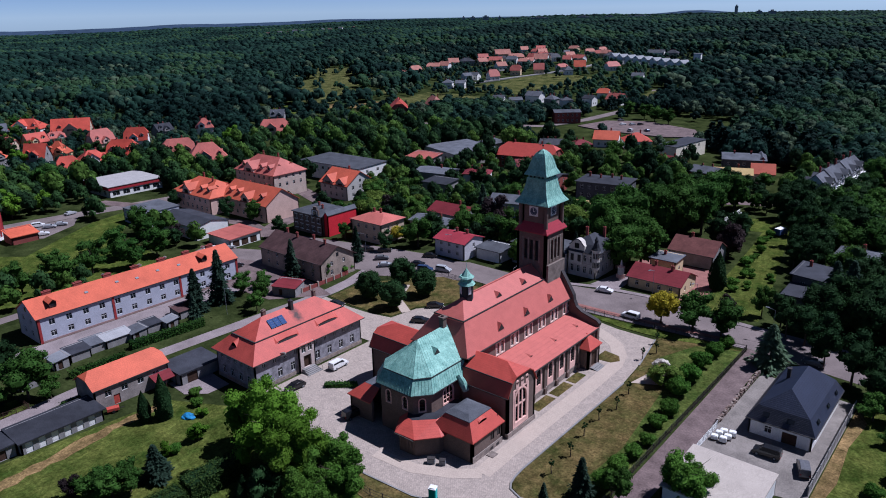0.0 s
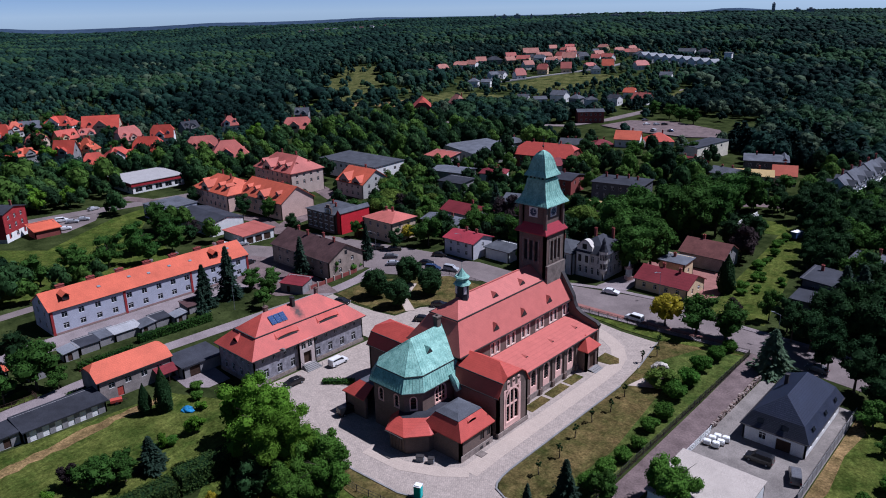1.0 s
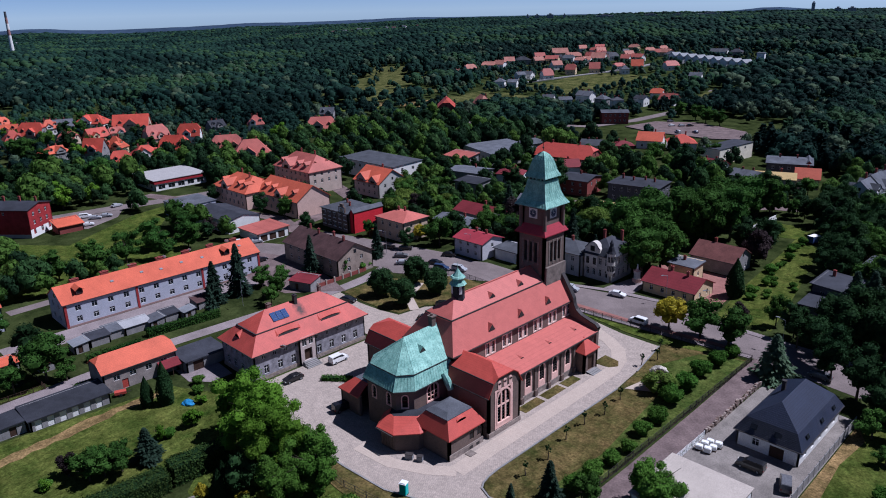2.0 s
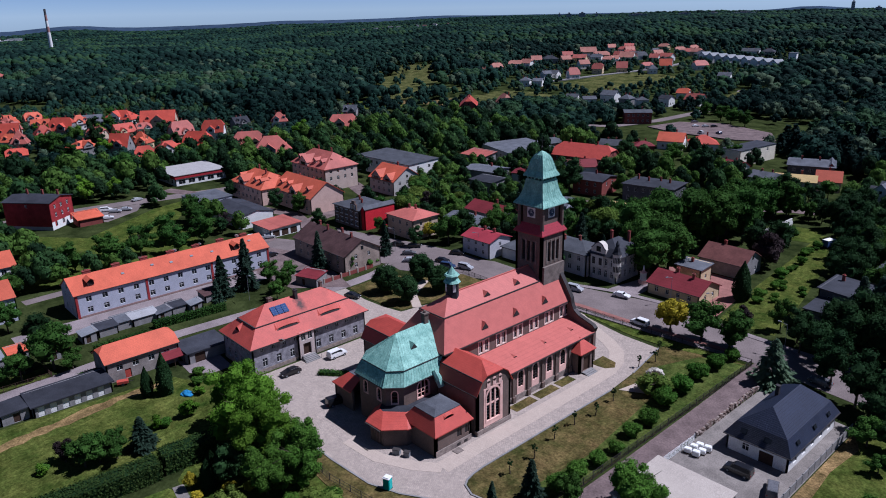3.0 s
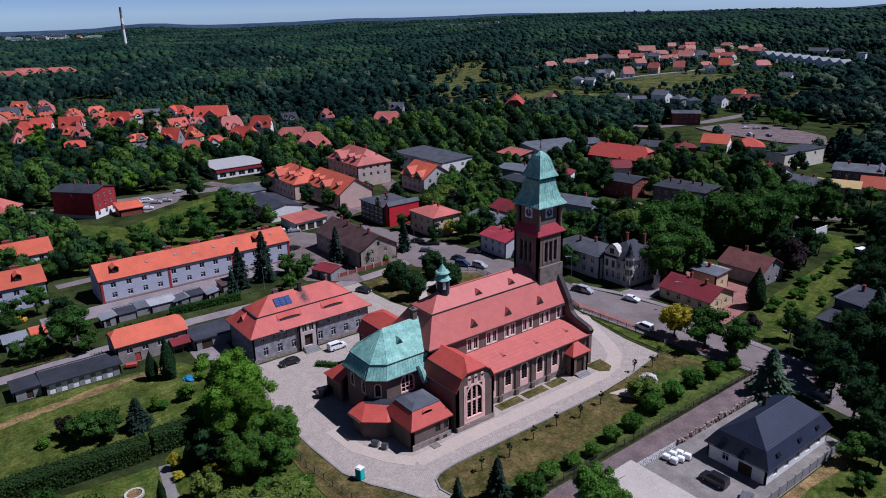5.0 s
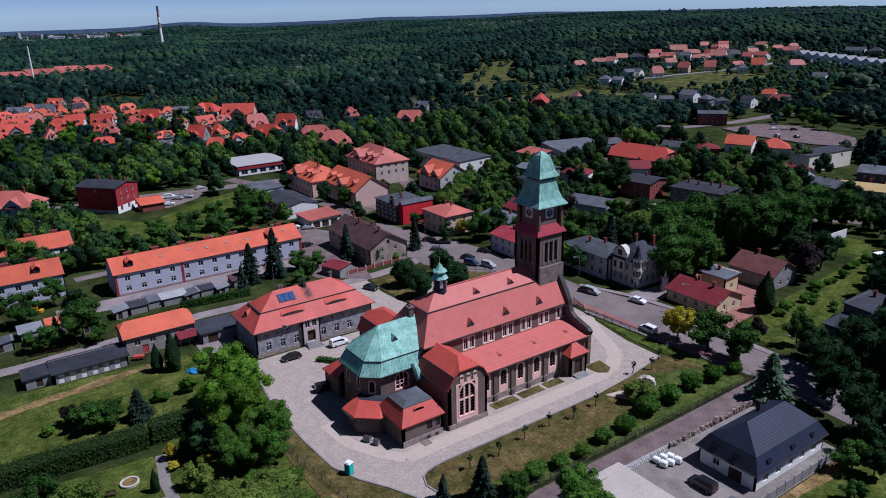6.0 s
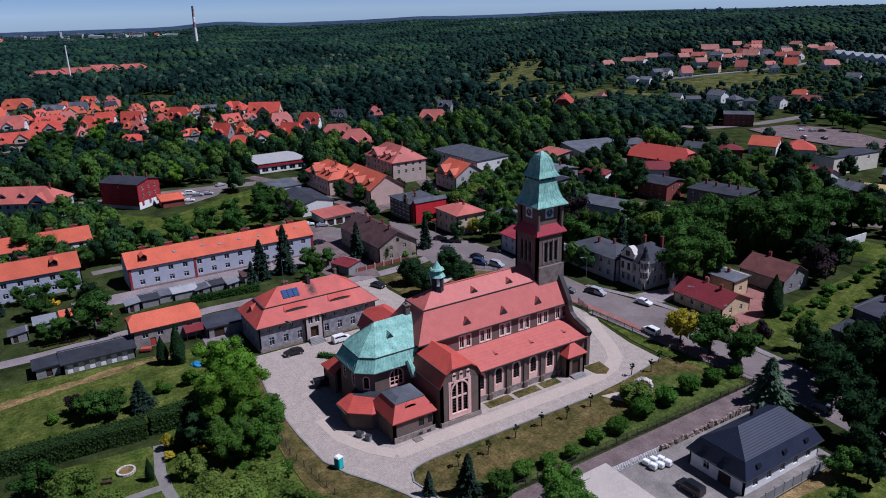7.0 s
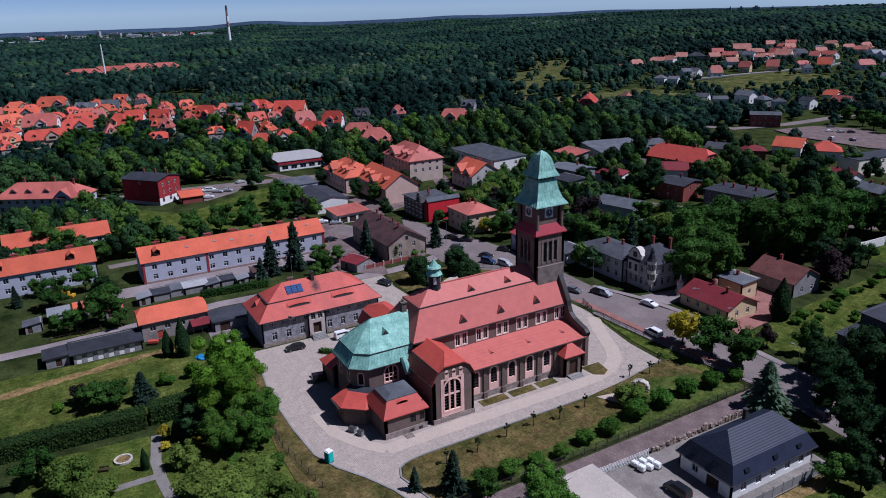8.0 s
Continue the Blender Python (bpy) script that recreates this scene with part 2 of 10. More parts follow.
def leaf(name, col, tint, var=0.2, through=0.35):
    """Foliage: varied from leaf to leaf, from clump to clump and from tree to tree, with some light let through."""
    if name in MATS:
        return MATS[name]
    m = bpy.data.materials.new(name)
    m.use_nodes = True
    nt = m.node_tree
    N, Lk = nt.nodes, nt.links
    b = N["Principled BSDF"]
    geo = N.new("ShaderNodeNewGeometry")
    n1 = N.new("ShaderNodeTexNoise")
    n1.inputs["Scale"].default_value = 0.035
    n1.inputs["Detail"].default_value = 7
    n1.inputs["Roughness"].default_value = 0.7
    Lk.new(geo.outputs["Position"], n1.inputs["Vector"])
    ramp = N.new("ShaderNodeValToRGB")
    ramp.color_ramp.elements[0].position, ramp.color_ramp.elements[1].position = 0.35, 0.68
    ramp.color_ramp.elements[0].color, ramp.color_ramp.elements[1].color = (*col, 1), (*tint, 1)
    Lk.new(n1.outputs["Fac"], ramp.inputs["Fac"])
    hsv = N.new("ShaderNodeHueSaturation")
    mr = N.new("ShaderNodeMapRange")
    mr.inputs[3].default_value, mr.inputs[4].default_value = 1 - var, 1 + var
    Lk.new(geo.outputs["Random Per Island"], mr.inputs[0])
    info = N.new("ShaderNodeObjectInfo")
    mr2 = N.new("ShaderNodeMapRange")
    mr2.inputs[3].default_value, mr2.inputs[4].default_value = 0.75, 1.3
    Lk.new(info.outputs["Random"], mr2.inputs[0])
    mu = N.new("ShaderNodeMath")
    mu.operation = "MULTIPLY"
    Lk.new(mr.outputs[0], mu.inputs[0])
    Lk.new(mr2.outputs[0], mu.inputs[1])
    Lk.new(mu.outputs[0], hsv.inputs["Value"])
    Lk.new(ramp.outputs["Color"], hsv.inputs["Color"])
    Lk.new(hsv.outputs["Color"], b.inputs["Base Color"])
    b.inputs["Roughness"].default_value = 0.75
    b.inputs["Specular IOR Level"].default_value = 0.04
    tr = N.new("ShaderNodeBsdfTranslucent")
    Lk.new(hsv.outputs["Color"], tr.inputs["Color"])
    mix = N.new("ShaderNodeMixShader")
    mix.inputs[0].default_value = through
    Lk.new(b.outputs[0], mix.inputs[1])
    Lk.new(tr.outputs[0], mix.inputs[2])
    Lk.new(mix.outputs[0], N["Material Output"].inputs["Surface"])
    MATS[name] = m
    return m


LEAF = leaf("leaves_green", (0.024, 0.066, 0.012), (0.054, 0.109, 0.018))
LEAF_G = leaf("leaves_lively_green", (0.036, 0.098, 0.012), (0.076, 0.150, 0.020))
LEAF_L = leaf("leaves_fresh", (0.055, 0.135, 0.009), (0.112, 0.200, 0.018))
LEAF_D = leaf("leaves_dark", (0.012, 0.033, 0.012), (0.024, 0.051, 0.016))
LEAF_P = leaf("leaves_purple", (0.024, 0.019, 0.021), (0.039, 0.026, 0.026))
LEAF_Y = leaf("leaves_golden", (0.292, 0.249, 0.017), (0.413, 0.344, 0.026))
LEAF_W = leaf("leaves_olive_green", (0.066, 0.110, 0.018), (0.116, 0.158, 0.028))
HEDGE_L = leaf("hedge_thuja_leaves", (0.026, 0.054, 0.012), (0.050, 0.080, 0.020))
NEEDLE_L = leaf("larch_needles", (0.075, 0.125, 0.072), (0.120, 0.165, 0.100))
NEEDLE = leaf("needles_blue_green", (0.019, 0.039, 0.026), (0.039, 0.065, 0.043))
GARDEN_M = leaf("garden_leaves", (0.017, 0.044, 0.014), (0.038, 0.074, 0.022), 0.3, 0.3)
GARDEN_L = leaf("garden_leaves_fresh", (0.041, 0.086, 0.014), (0.073, 0.125, 0.022), 0.3, 0.3)
GARDEN_D = leaf("garden_leaves_dark", (0.011, 0.030, 0.013), (0.023, 0.049, 0.019), 0.3, 0.3)
# bluer than the town's leaves: distance haze is put into these three colours
WOODS = leaf("hazed_forest_leaves", (0.010, 0.029, 0.022), (0.020, 0.045, 0.030), 0.16, 0.3)
WOODS_L = leaf("hazed_forest_leaves_light", (0.020, 0.050, 0.023), (0.040, 0.074, 0.032), 0.16, 0.3)
WOODS_D = leaf("hazed_forest_leaves_dark", (0.006, 0.019, 0.016), (0.012, 0.028, 0.022), 0.16, 0.3)
WOODS_W = leaf("silvery_willow_leaves", (0.050, 0.078, 0.046), (0.078, 0.108, 0.064), 0.2, 0.3)

GLASS = bpy.data.materials.new("window_glass")
GLASS.use_nodes = True
gb = GLASS.node_tree.nodes["Principled BSDF"]
gb.inputs["Base Color"].default_value = (0.012, 0.014, 0.018, 1)
gb.inputs["Roughness"].default_value = 0.06
gb.inputs["Specular IOR Level"].default_value = 0.3
gb.inputs["IOR"].default_value = 1.45


# ---- building blocks ----
def thing(name, x, y, z=0.0, rot=0.0, label="", category="", group="", kind=""):
    ob = new(name)
    ob.empty_display_size = 0.3
    ob.matrix_basis = pose(x, y, z, 0, 0, rot)
    return tagged(ob, label, category, group, kind)


def part(name, bm, material, parent, label="", m=None):
    """Links a bmesh, or a mesh already made, as one mesh object under a thing or a part."""
    if isinstance(bm, bmesh.types.BMesh):
        me = bpy.data.meshes.new(name)
        bm.to_mesh(me)
        bm.free()
    else:
        me = bm
    if material and not me.materials:
        me.materials.append(material)
    ob = new(name, me)
    ob.parent = parent
    if m is not None:
        ob.matrix_basis = m
    return tagged(ob, label)


def solo(name, bm, material, label, category="", group="", kind="", m=None):
    ob = part(name, bm, material, None, "", m)
    return tagged(ob, label, category, group, kind)


def box(bm, x0, y0, z0, x1, y1, z1):
    v = [bm.verts.new(p) for p in ((x0, y0, z0), (x1, y0, z0), (x1, y1, z0), (x0, y1, z0), (x0, y0, z1), (x1, y0, z1), (x1, y1, z1), (x0, y1, z1))]
    for f in ((3, 2, 1, 0), (4, 5, 6, 7), (0, 1, 5, 4), (1, 2, 6, 5), (2, 3, 7, 6), (3, 0, 4, 7)):
        bm.faces.new([v[i] for i in f])
    return bm


def prism(bm, pts, z0, z1):
    """An upright prism over a counter-clockwise outline; z1 may be one height or a list."""
    zs = z1 if isinstance(z1, (list, tuple)) else [z1] * len(pts)
    lo = [bm.verts.new((p[0], p[1], z0)) for p in pts]
    hi = [bm.verts.new((p[0], p[1], z)) for p, z in zip(pts, zs)]
    bm.faces.new(hi)
    bm.faces.new(lo[::-1])
    n = len(pts)
    for i in range(n):
        j = (i + 1) % n
        bm.faces.new((lo[i], lo[j], hi[j], hi[i]))
    return bm


def shell(bm, verts, faces, t=0.2):
    """A roof skin: faces on top, the same faces t below, and the rim between."""
    top = [bm.verts.new(v) for v in verts]
    bot = [bm.verts.new((v[0], v[1], v[2] - t)) for v in verts]
    edges = {}
    for f in faces:
        bm.faces.new([top[i] for i in f])
        bm.faces.new([bot[i] for i in reversed(f)])
        for a, b in zip(f, f[1:] + f[:1]):
            edges[(a, b)] = True
    for a, b in edges:
        if (b, a) not in edges:
            bm.faces.new((top[b], top[a], bot[a], bot[b]))
    return bm


def tube(bm, p0, p1, r0, r1, n=8, cap=True):
    p0, p1 = Vector(p0), Vector(p1)
    q = (p1 - p0).to_track_quat("Z", "Y")
    a = [bm.verts.new(p0 + q @ Vector((r0 * math.cos(2 * math.pi * i / n), r0 * math.sin(2 * math.pi * i / n), 0))) for i in range(n)]
    b = [bm.verts.new(p1 + q @ Vector((r1 * math.cos(2 * math.pi * i / n), r1 * math.sin(2 * math.pi * i / n), 0))) for i in range(n)]
    for i in range(n):
        j = (i + 1) % n
        bm.faces.new((a[i], a[j], b[j], b[i]))
    if cap:
        bm.faces.new(a[::-1])
        bm.faces.new(b)
    return bm


def wall(bm, p0, p1, z0, z1, holes=(), t=0.3):
    """A wall from p0 to p1 (outside on the right), with openings (u0, u1, z0, z1) cut through it."""
    p0, p1 = Vector((*p0, 0)), Vector((*p1, 0))
    u = (p1 - p0)
    length = u.length
    u.normalize()
    n = Vector((u.y, -u.x, 0))
    us = sorted({0.0, length, *[h[0] for h in holes], *[h[1] for h in holes]})
    zs = sorted({z0, z1, *[h[2] for h in holes], *[h[3] for h in holes]})

    def P(a, z, d):
        return bm.verts.new(p0 + u * a - n * d + Vector((0, 0, z)))

    def solid(i, j):
        if i < 0 or j < 0 or i >= len(us) - 1 or j >= len(zs) - 1:
            return False
        a, z = (us[i] + us[i + 1]) / 2, (zs[j] + zs[j + 1]) / 2
        return not any(h[0] < a < h[1] and h[2] < z < h[3] for h in holes)

    for i in range(len(us) - 1):
        for j in range(len(zs) - 1):
            if not solid(i, j):
                continue
            a0, a1, b0, b1 = us[i], us[i + 1], zs[j], zs[j + 1]
            bm.faces.new((P(a0, b0, 0), P(a1, b0, 0), P(a1, b1, 0), P(a0, b1, 0)))
            bm.faces.new((P(a1, b0, t), P(a0, b0, t), P(a0, b1, t), P(a1, b1, t)))
            if not solid(i - 1, j):
                bm.faces.new((P(a0, b0, t), P(a0, b0, 0), P(a0, b1, 0), P(a0, b1, t)))
            if not solid(i + 1, j):
                bm.faces.new((P(a1, b0, 0), P(a1, b0, t), P(a1, b1, t), P(a1, b1, 0)))
            if not solid(i, j - 1):
                bm.faces.new((P(a0, b0, t), P(a1, b0, t), P(a1, b0, 0), P(a0, b0, 0)))
            if not solid(i, j + 1):
                bm.faces.new((P(a0, b1, 0), P(a1, b1, 0), P(a1, b1, t), P(a0, b1, t)))
    return bm


CACHE = {}


def window_mesh(w, h, bars, bar_h):
    key = ("frame", round(w, 2), round(h, 2), bars, bar_h)
    if key not in CACHE:
        f = 0.06
        xs = [f + (w - f) * i / (bars + 1) for i in range(bars + 2)]
        zs = [f, h - f] if bar_h == 0 else [f, h * 0.68, h - f] if bar_h == 1 else [f + (h - 2 * f) * i / (bar_h + 1) for i in range(bar_h + 2)]
        holes = [(x0, x1 - f, z0 + (0.03 if j else 0), z1 - (0.03 if j < len(zs) - 2 else 0)) for x0, x1 in zip(xs, xs[1:]) for j, (z0, z1) in enumerate(zip(zs, zs[1:]))]
        bm = wall(bmesh.new(), (0, 0), (w, 0), 0, h, holes, 0.08)
        bmesh.ops.remove_doubles(bm, verts=bm.verts[:], dist=0.0005)
        bmesh.ops.translate(bm, verts=bm.verts[:], vec=(0, 0.1, 0))
        me = bpy.data.meshes.new("window_frame")
        bm.to_mesh(me)
        bm.free()
        bm = box(bmesh.new(), f * 0.8, 0.135, f * 0.8, w - f * 0.8, 0.15, h - f * 0.8)
        mp = bpy.data.meshes.new("pane")
        bm.to_mesh(mp)
        bm.free()
        mp.materials.append(GLASS)
        CACHE[key] = (me, mp)
    return CACHE[key]


def window(parent, p0, p1, h, frame_mat=None, bars=1, bar_h=1):
    """A window unit in an opening of the wall from p0 to p1."""
    me, mp = window_mesh(h[1] - h[0], h[3] - h[2], bars, bar_h)
    fm = frame_mat or WHITE
    key = (me.name, fm.name)
    if key not in CACHE:
        c = me.copy()
        c.materials.append(fm)
        CACHE[key] = c
    me = CACHE[key]
    d = Vector((p1[0] - p0[0], p1[1] - p0[1], 0))
    ang = math.degrees(math.atan2(d.y, d.x))
    d.normalize()
    o = Vector((p0[0], p0[1], 0)) + d * h[0]
    win = part("window", me, None, parent, "", pose(o.x, o.y, h[2], 0, 0, ang))
    part("pane", mp, None, win)
    return win


def row(length, n, w, z0, h, margin=None):
    """n openings spread evenly along a wall."""
    if n == 0:
        return []
    g = (length - n * w) / (n + 1) if margin is None else (length - 2 * margin - n * w) / max(1, n - 1)
    s = g if margin is None else margin
    return [(s + i * (w + g), s + i * (w + g) + w, z0, z0 + h) for i in range(n)]


def chimney(parent, x, y, z0, z1, w=0.7, d=0.5, m=None):
    bm = box(bmesh.new(), x - w / 2, y - d / 2, z0, x + w / 2, y + d / 2, z1)
    box(bm, x - w / 2 - 0.08, y - d / 2 - 0.08, z1, x + w / 2 + 0.08, y + d / 2 + 0.08, z1 + 0.14)
    box(bm, x - w / 4, y - d / 4, z1 + 0.14, x + w / 4, y + d / 4, z1 + 0.34)
    return part("chimney", bm, m or BRICK_R, parent)


def roof_shape(w, d, eave, ridge, kind, o=0.5, inset=None, bz=0.5, bi=0.36):
    """Vertices and faces of a roof over a w by d plan (ridge along the longer side)."""
    a, b = w / 2 + o, d / 2 + o
    swap = d > w
    if swap:
        a, b = b, a
    drop = (ridge - eave) / (b - o) * o if kind != "flat" else 0
    e = eave - drop
    if kind == "gable":
        V = [(-a, -b, e), (a, -b, e), (a, b, e), (-a, b, e), (-a, 0, ridge), (a, 0, ridge)]
        F = [[0, 1, 5, 4], [2, 3, 4, 5]]
    elif kind == "hip":
        k = a - (inset if inset is not None else b)
        V = [(-a, -b, e), (a, -b, e), (a, b, e), (-a, b, e), (-k, 0, ridge), (k, 0, ridge)]
        F = [[0, 1, 5, 4], [1, 2, 5], [2, 3, 4, 5], [3, 0, 4]]
    elif kind == "halfhip":
        h = e + (ridge - e) * 0.6
        y = b * 0.4
        k = a - (inset if inset is not None else b * 0.4)
        V = [(-a, -b, e), (a, -b, e), (a, b, e), (-a, b, e), (-a, -y, h), (-a, y, h), (a, -y, h), (a, y, h), (-k, 0, ridge), (k, 0, ridge)]
        F = [[0, 1, 6, 9, 8, 4], [2, 3, 5, 8, 9, 7], [6, 7, 9], [5, 4, 8]]
    elif kind == "mansard":
        zb = e + (ridge - e) * bz
        i1 = b * bi
        k = a - (inset if inset is not None else b)
        V = [(-a, -b, e), (a, -b, e), (a, b, e), (-a, b, e), (-a + i1, -b + i1, zb), (a - i1, -b + i1, zb), (a - i1, b - i1, zb), (-a + i1, b - i1, zb), (-k, 0, ridge), (k, 0, ridge)]
        F = [[0, 1, 5, 4], [1, 2, 6, 5], [2, 3, 7, 6], [3, 0, 4, 7], [4, 5, 9, 8], [5, 6, 9], [6, 7, 8, 9], [7, 4, 8]]
    elif kind == "shed":
        V = [(-a, -b, eave), (a, -b, eave), (a, b, ridge), (-a, b, ridge)]
        F = [[0, 1, 2, 3]]
    else:
        V = [(-a, -b, eave + 0.15), (a, -b, eave + 0.15), (a, b, ridge), (-a, b, ridge)]
        F = [[0, 1, 2, 3]]
    if swap:
        V = [(-y, x, z) for x, y, z in V]
    return V, F


OCC = []


def blocked(x, y, r):
    return any(a - r < x < c + r and b - r < y < d + r for a, b, c, d in OCC)


def keep(x0, y0, x1, y1):
    OCC.append((min(x0, x1), min(y0, y1), max(x0, x1), max(y0, y1)))


def house(name, cx, cy, w, d, eave, ridge, wall_mat, roof_mat, roof="gable", rot=0, wins=None, chim=(), label="", category="house", group="", z=0.0, o=0.45, inset=None, plinth=None, frame_mat=None, bars=1, doors=(), thick=0.22, bz=0.5, bi=0.36, door_mat=None):
    """A house: walls with openings, windows, a roof with thickness, chimneys. wins: wall number (0 south, 1 east, 2 north, 3 west) to rows of (count, width, sill, height)."""
    ob = thing(name, cx, cy, z, rot, label, category, group)
    c = [(-w / 2, -d / 2), (w / 2, -d / 2), (w / 2, d / 2), (-w / 2, d / 2)]
    V, F = roof_shape(w, d, eave, ridge, roof, o, inset, bz, bi)
    long_x = w >= d
    for k in range(4):
        p0, p1 = c[k], c[(k + 1) % 4]
        length = w if k % 2 == 0 else d
        holes = []
        for spec in (wins or {}).get(k, ()):
            holes += row(length, *spec)
        dh = [(u, u + ww, 0.05, hh) for kk, u, ww, hh in doors if kk == k]
        holes = [h for h in holes if not any(h[0] < q[1] and h[1] > q[0] and h[2] < q[3] for q in dh)]
        e = eave - 0.02
        bm = wall(bmesh.new(), p0, p1, -0.5, e, holes + dh)
        is_gable = roof in ("gable", "halfhip") and ((k % 2 == 1) == long_x)
        if is_gable or roof in ("shed", "flat"):
            u = Vector((p1[0] - p0[0], p1[1] - p0[1], 0)).normalized()
            n = Vector((u.y, -u.x, 0))
            if roof == "gable":
                prof = [(0, e), (length, e), (length / 2, ridge - 0.12)]
            elif roof == "halfhip":
                hh = e + (ridge - e) * 0.55
                prof = [(0, e), (length, e), (length * 0.71, hh), (length * 0.29, hh)]
            else:
                top = {0: (eave, eave), 1: (eave, ridge), 2: (ridge, ridge), 3: (ridge, eave)} if long_x else {0: (ridge, eave), 1: (eave, eave), 2: (eave, ridge), 3: (ridge, ridge)}
                z0_, z1_ = top[k]
                prof = [(0, e), (length, e), (length, z1_ - 0.03), (0, z0_ - 0.03)]
                if abs(z0_ - e) < 0.05 and abs(z1_ - e) < 0.05:
                    prof = None
                else:
                    prof = [q for i, q in enumerate(prof) if i < 2 or q[1] > e + 0.05]
            if prof and len(prof) > 2:
                base = Vector((*p0, 0))
                A = [bm.verts.new(base + u * a + Vector((0, 0, zz))) for a, zz in prof]
                B = [bm.verts.new(base + u * a - n * 0.3 + Vector((0, 0, zz))) for a, zz in prof]
                bm.faces.new(A)
                bm.faces.new(B[::-1])
                for i in range(len(prof)):
                    j = (i + 1) % len(prof)
                    bm.faces.new((A[j], A[i], B[i], B[j]))
        wl = part("wall", bm, wall_mat, ob)
        if is_gable and ridge - eave > 2.6 and length > 5 and (wins or {}).get(k):
            part("attic_window", box(bmesh.new(), -0.45, -0.04, 0, 0.45, 0.02, 1.1), GLASS, ob, "", pose((p0[0] + p1[0]) / 2, (p0[1] + p1[1]) / 2, eave + 0.5, 0, 0, 90 * k))
        for h in holes:
            window(ob, p0, p1, h, frame_mat, bars)
        for q in dh:
            uu = Vector((p1[0] - p0[0], p1[1] - p0[1], 0)).normalized()
            o_ = Vector((*p0, 0)) + uu * q[0]
            bm = box(bmesh.new(), 0, 0.12, 0, q[1] - q[0], 0.2, q[3] - q[2])
            box(bm, 0.15, 0.10, 0.2, (q[1] - q[0]) - 0.15, 0.12, (q[3] - q[2]) * 0.45)
            part("door", bm, door_mat or WOOD_D, ob, "", pose(o_.x, o_.y, q[2], 0, 0, 90 * k))
    if plinth:
        bm = bmesh.new()
        box(bm, -w / 2 - 0.06, -d / 2 - 0.06, -0.5, w / 2 + 0.06, -d / 2 - 0.003, plinth)
        box(bm, w / 2 + 0.003, -d / 2 - 0.06, -0.5, w / 2 + 0.06, d / 2 + 0.06, plinth)
        part("plinth", bm, RUBBLE, ob)
    part("roof", shell(bmesh.new(), V, F, thick), roof_mat, ob)
    if roof in ("gable", "hip", "halfhip", "mansard") and math.hypot(cx + 90, cy - 120) < 150:
        es = min(v[2] for v in V)
        a, b = w / 2 + o, d / 2 + o
        if roof in ("hip", "mansard") or not long_x:
            part("gutter", box(bmesh.new(), a, -b, es - 0.16, a + 0.12, b, es - 0.02), GUTTER, ob)
            part("gutter", box(bmesh.new(), -a - 0.12, -b, es - 0.16, -a, b, es - 0.02), GUTTER, ob)
        if roof in ("hip", "mansard") or long_x:
            part("gutter", box(bmesh.new(), -a, -b - 0.12, es - 0.16, a, -b, es - 0.02), GUTTER, ob)
            part("gutter", box(bmesh.new(), -a, b, es - 0.16, a, b + 0.12, es - 0.02), GUTTER, ob)
    for cxx, cyy, top, *size in chim:
        chimney(ob, cxx, cyy, eave, top, *size)
    r = max(w, d) / 2 + 1
    if rot % 90 == 0:
        keep(cx - w / 2 - 1, cy - d / 2 - 1, cx + w / 2 + 1, cy + d / 2 + 1)
    else:
        keep(cx - r, cy - r, cx + r, cy + r)
    return ob


def gable_dormer(parent, x, y, z, rot, w, h, deep, wall_mat, roof_mat):
    """A gabled dormer or cross gable: front at x, y, z, facing -y before its turn, running back into the slope."""
    m = pose(x, y, z, 0, 0, rot)
    bm = bmesh.new()
    pf = [(-w / 2, -0.6), (w / 2, -0.6), (w / 2, h), (0, h + w * 0.42), (-w / 2, h)]
    A = [bm.verts.new((a, 0, b)) for a, b in pf]
    B = [bm.verts.new((a, deep, b)) for a, b in pf]
    bm.faces.new(A)
    bm.faces.new(B[::-1])
    for i in range(5):
        j = (i + 1) % 5
        bm.faces.new((A[j], A[i], B[i], B[j]))
    d = part("dormer", bm, wall_mat, parent, "", m)
    e = w / 2 + 0.25
    k = 0.42 * w / (w / 2)
    V = [(-e, -0.3, h - 0.25 * k + 0.08), (0, -0.3, h + w * 0.42 + 0.1), (0, deep, h + w * 0.42 + 0.1), (-e, deep, h - 0.25 * k + 0.08), (e, -0.3, h - 0.25 * k + 0.08), (e, deep, h - 0.25 * k + 0.08)]
    part("dormer_roof", shell(bmesh.new(), V, [[0, 1, 2, 3], [1, 4, 5, 2]], 0.12), roof_mat, d)
    part("pane", box(bmesh.new(), -w * 0.24, -0.05, h * 0.15, w * 0.24, 0.02, h * 0.95), GLASS, d)
    return d


def slope_dormers(ob, w, d, eave, ridge, spots, wall_mat, roof_mat, dw=2.0, dh=1.2, up=0.3):
    """Dormers on the slopes of a house; spots are (side, place along it), sides as for windows."""
    for side, a in spots:
        half = (d if side % 2 == 0 else w) / 2
        z = eave + (ridge - eave) * up
        q = half * (1 - up)
        deep = min(half * 0.9, (dh + dw * 0.42) * half / (ridge - eave) + 0.3)
        x, y = ((a, -q), (q, a), (a, q), (-q, a))[side]
        gable_dormer(ob, x, y, z, 90 * side, dw, dh, deep, wall_mat, roof_mat)


# ---- ground ----
def ss(t):
    t = max(0.0, min(1.0, t))
    return t * t * (3 - 2 * t)


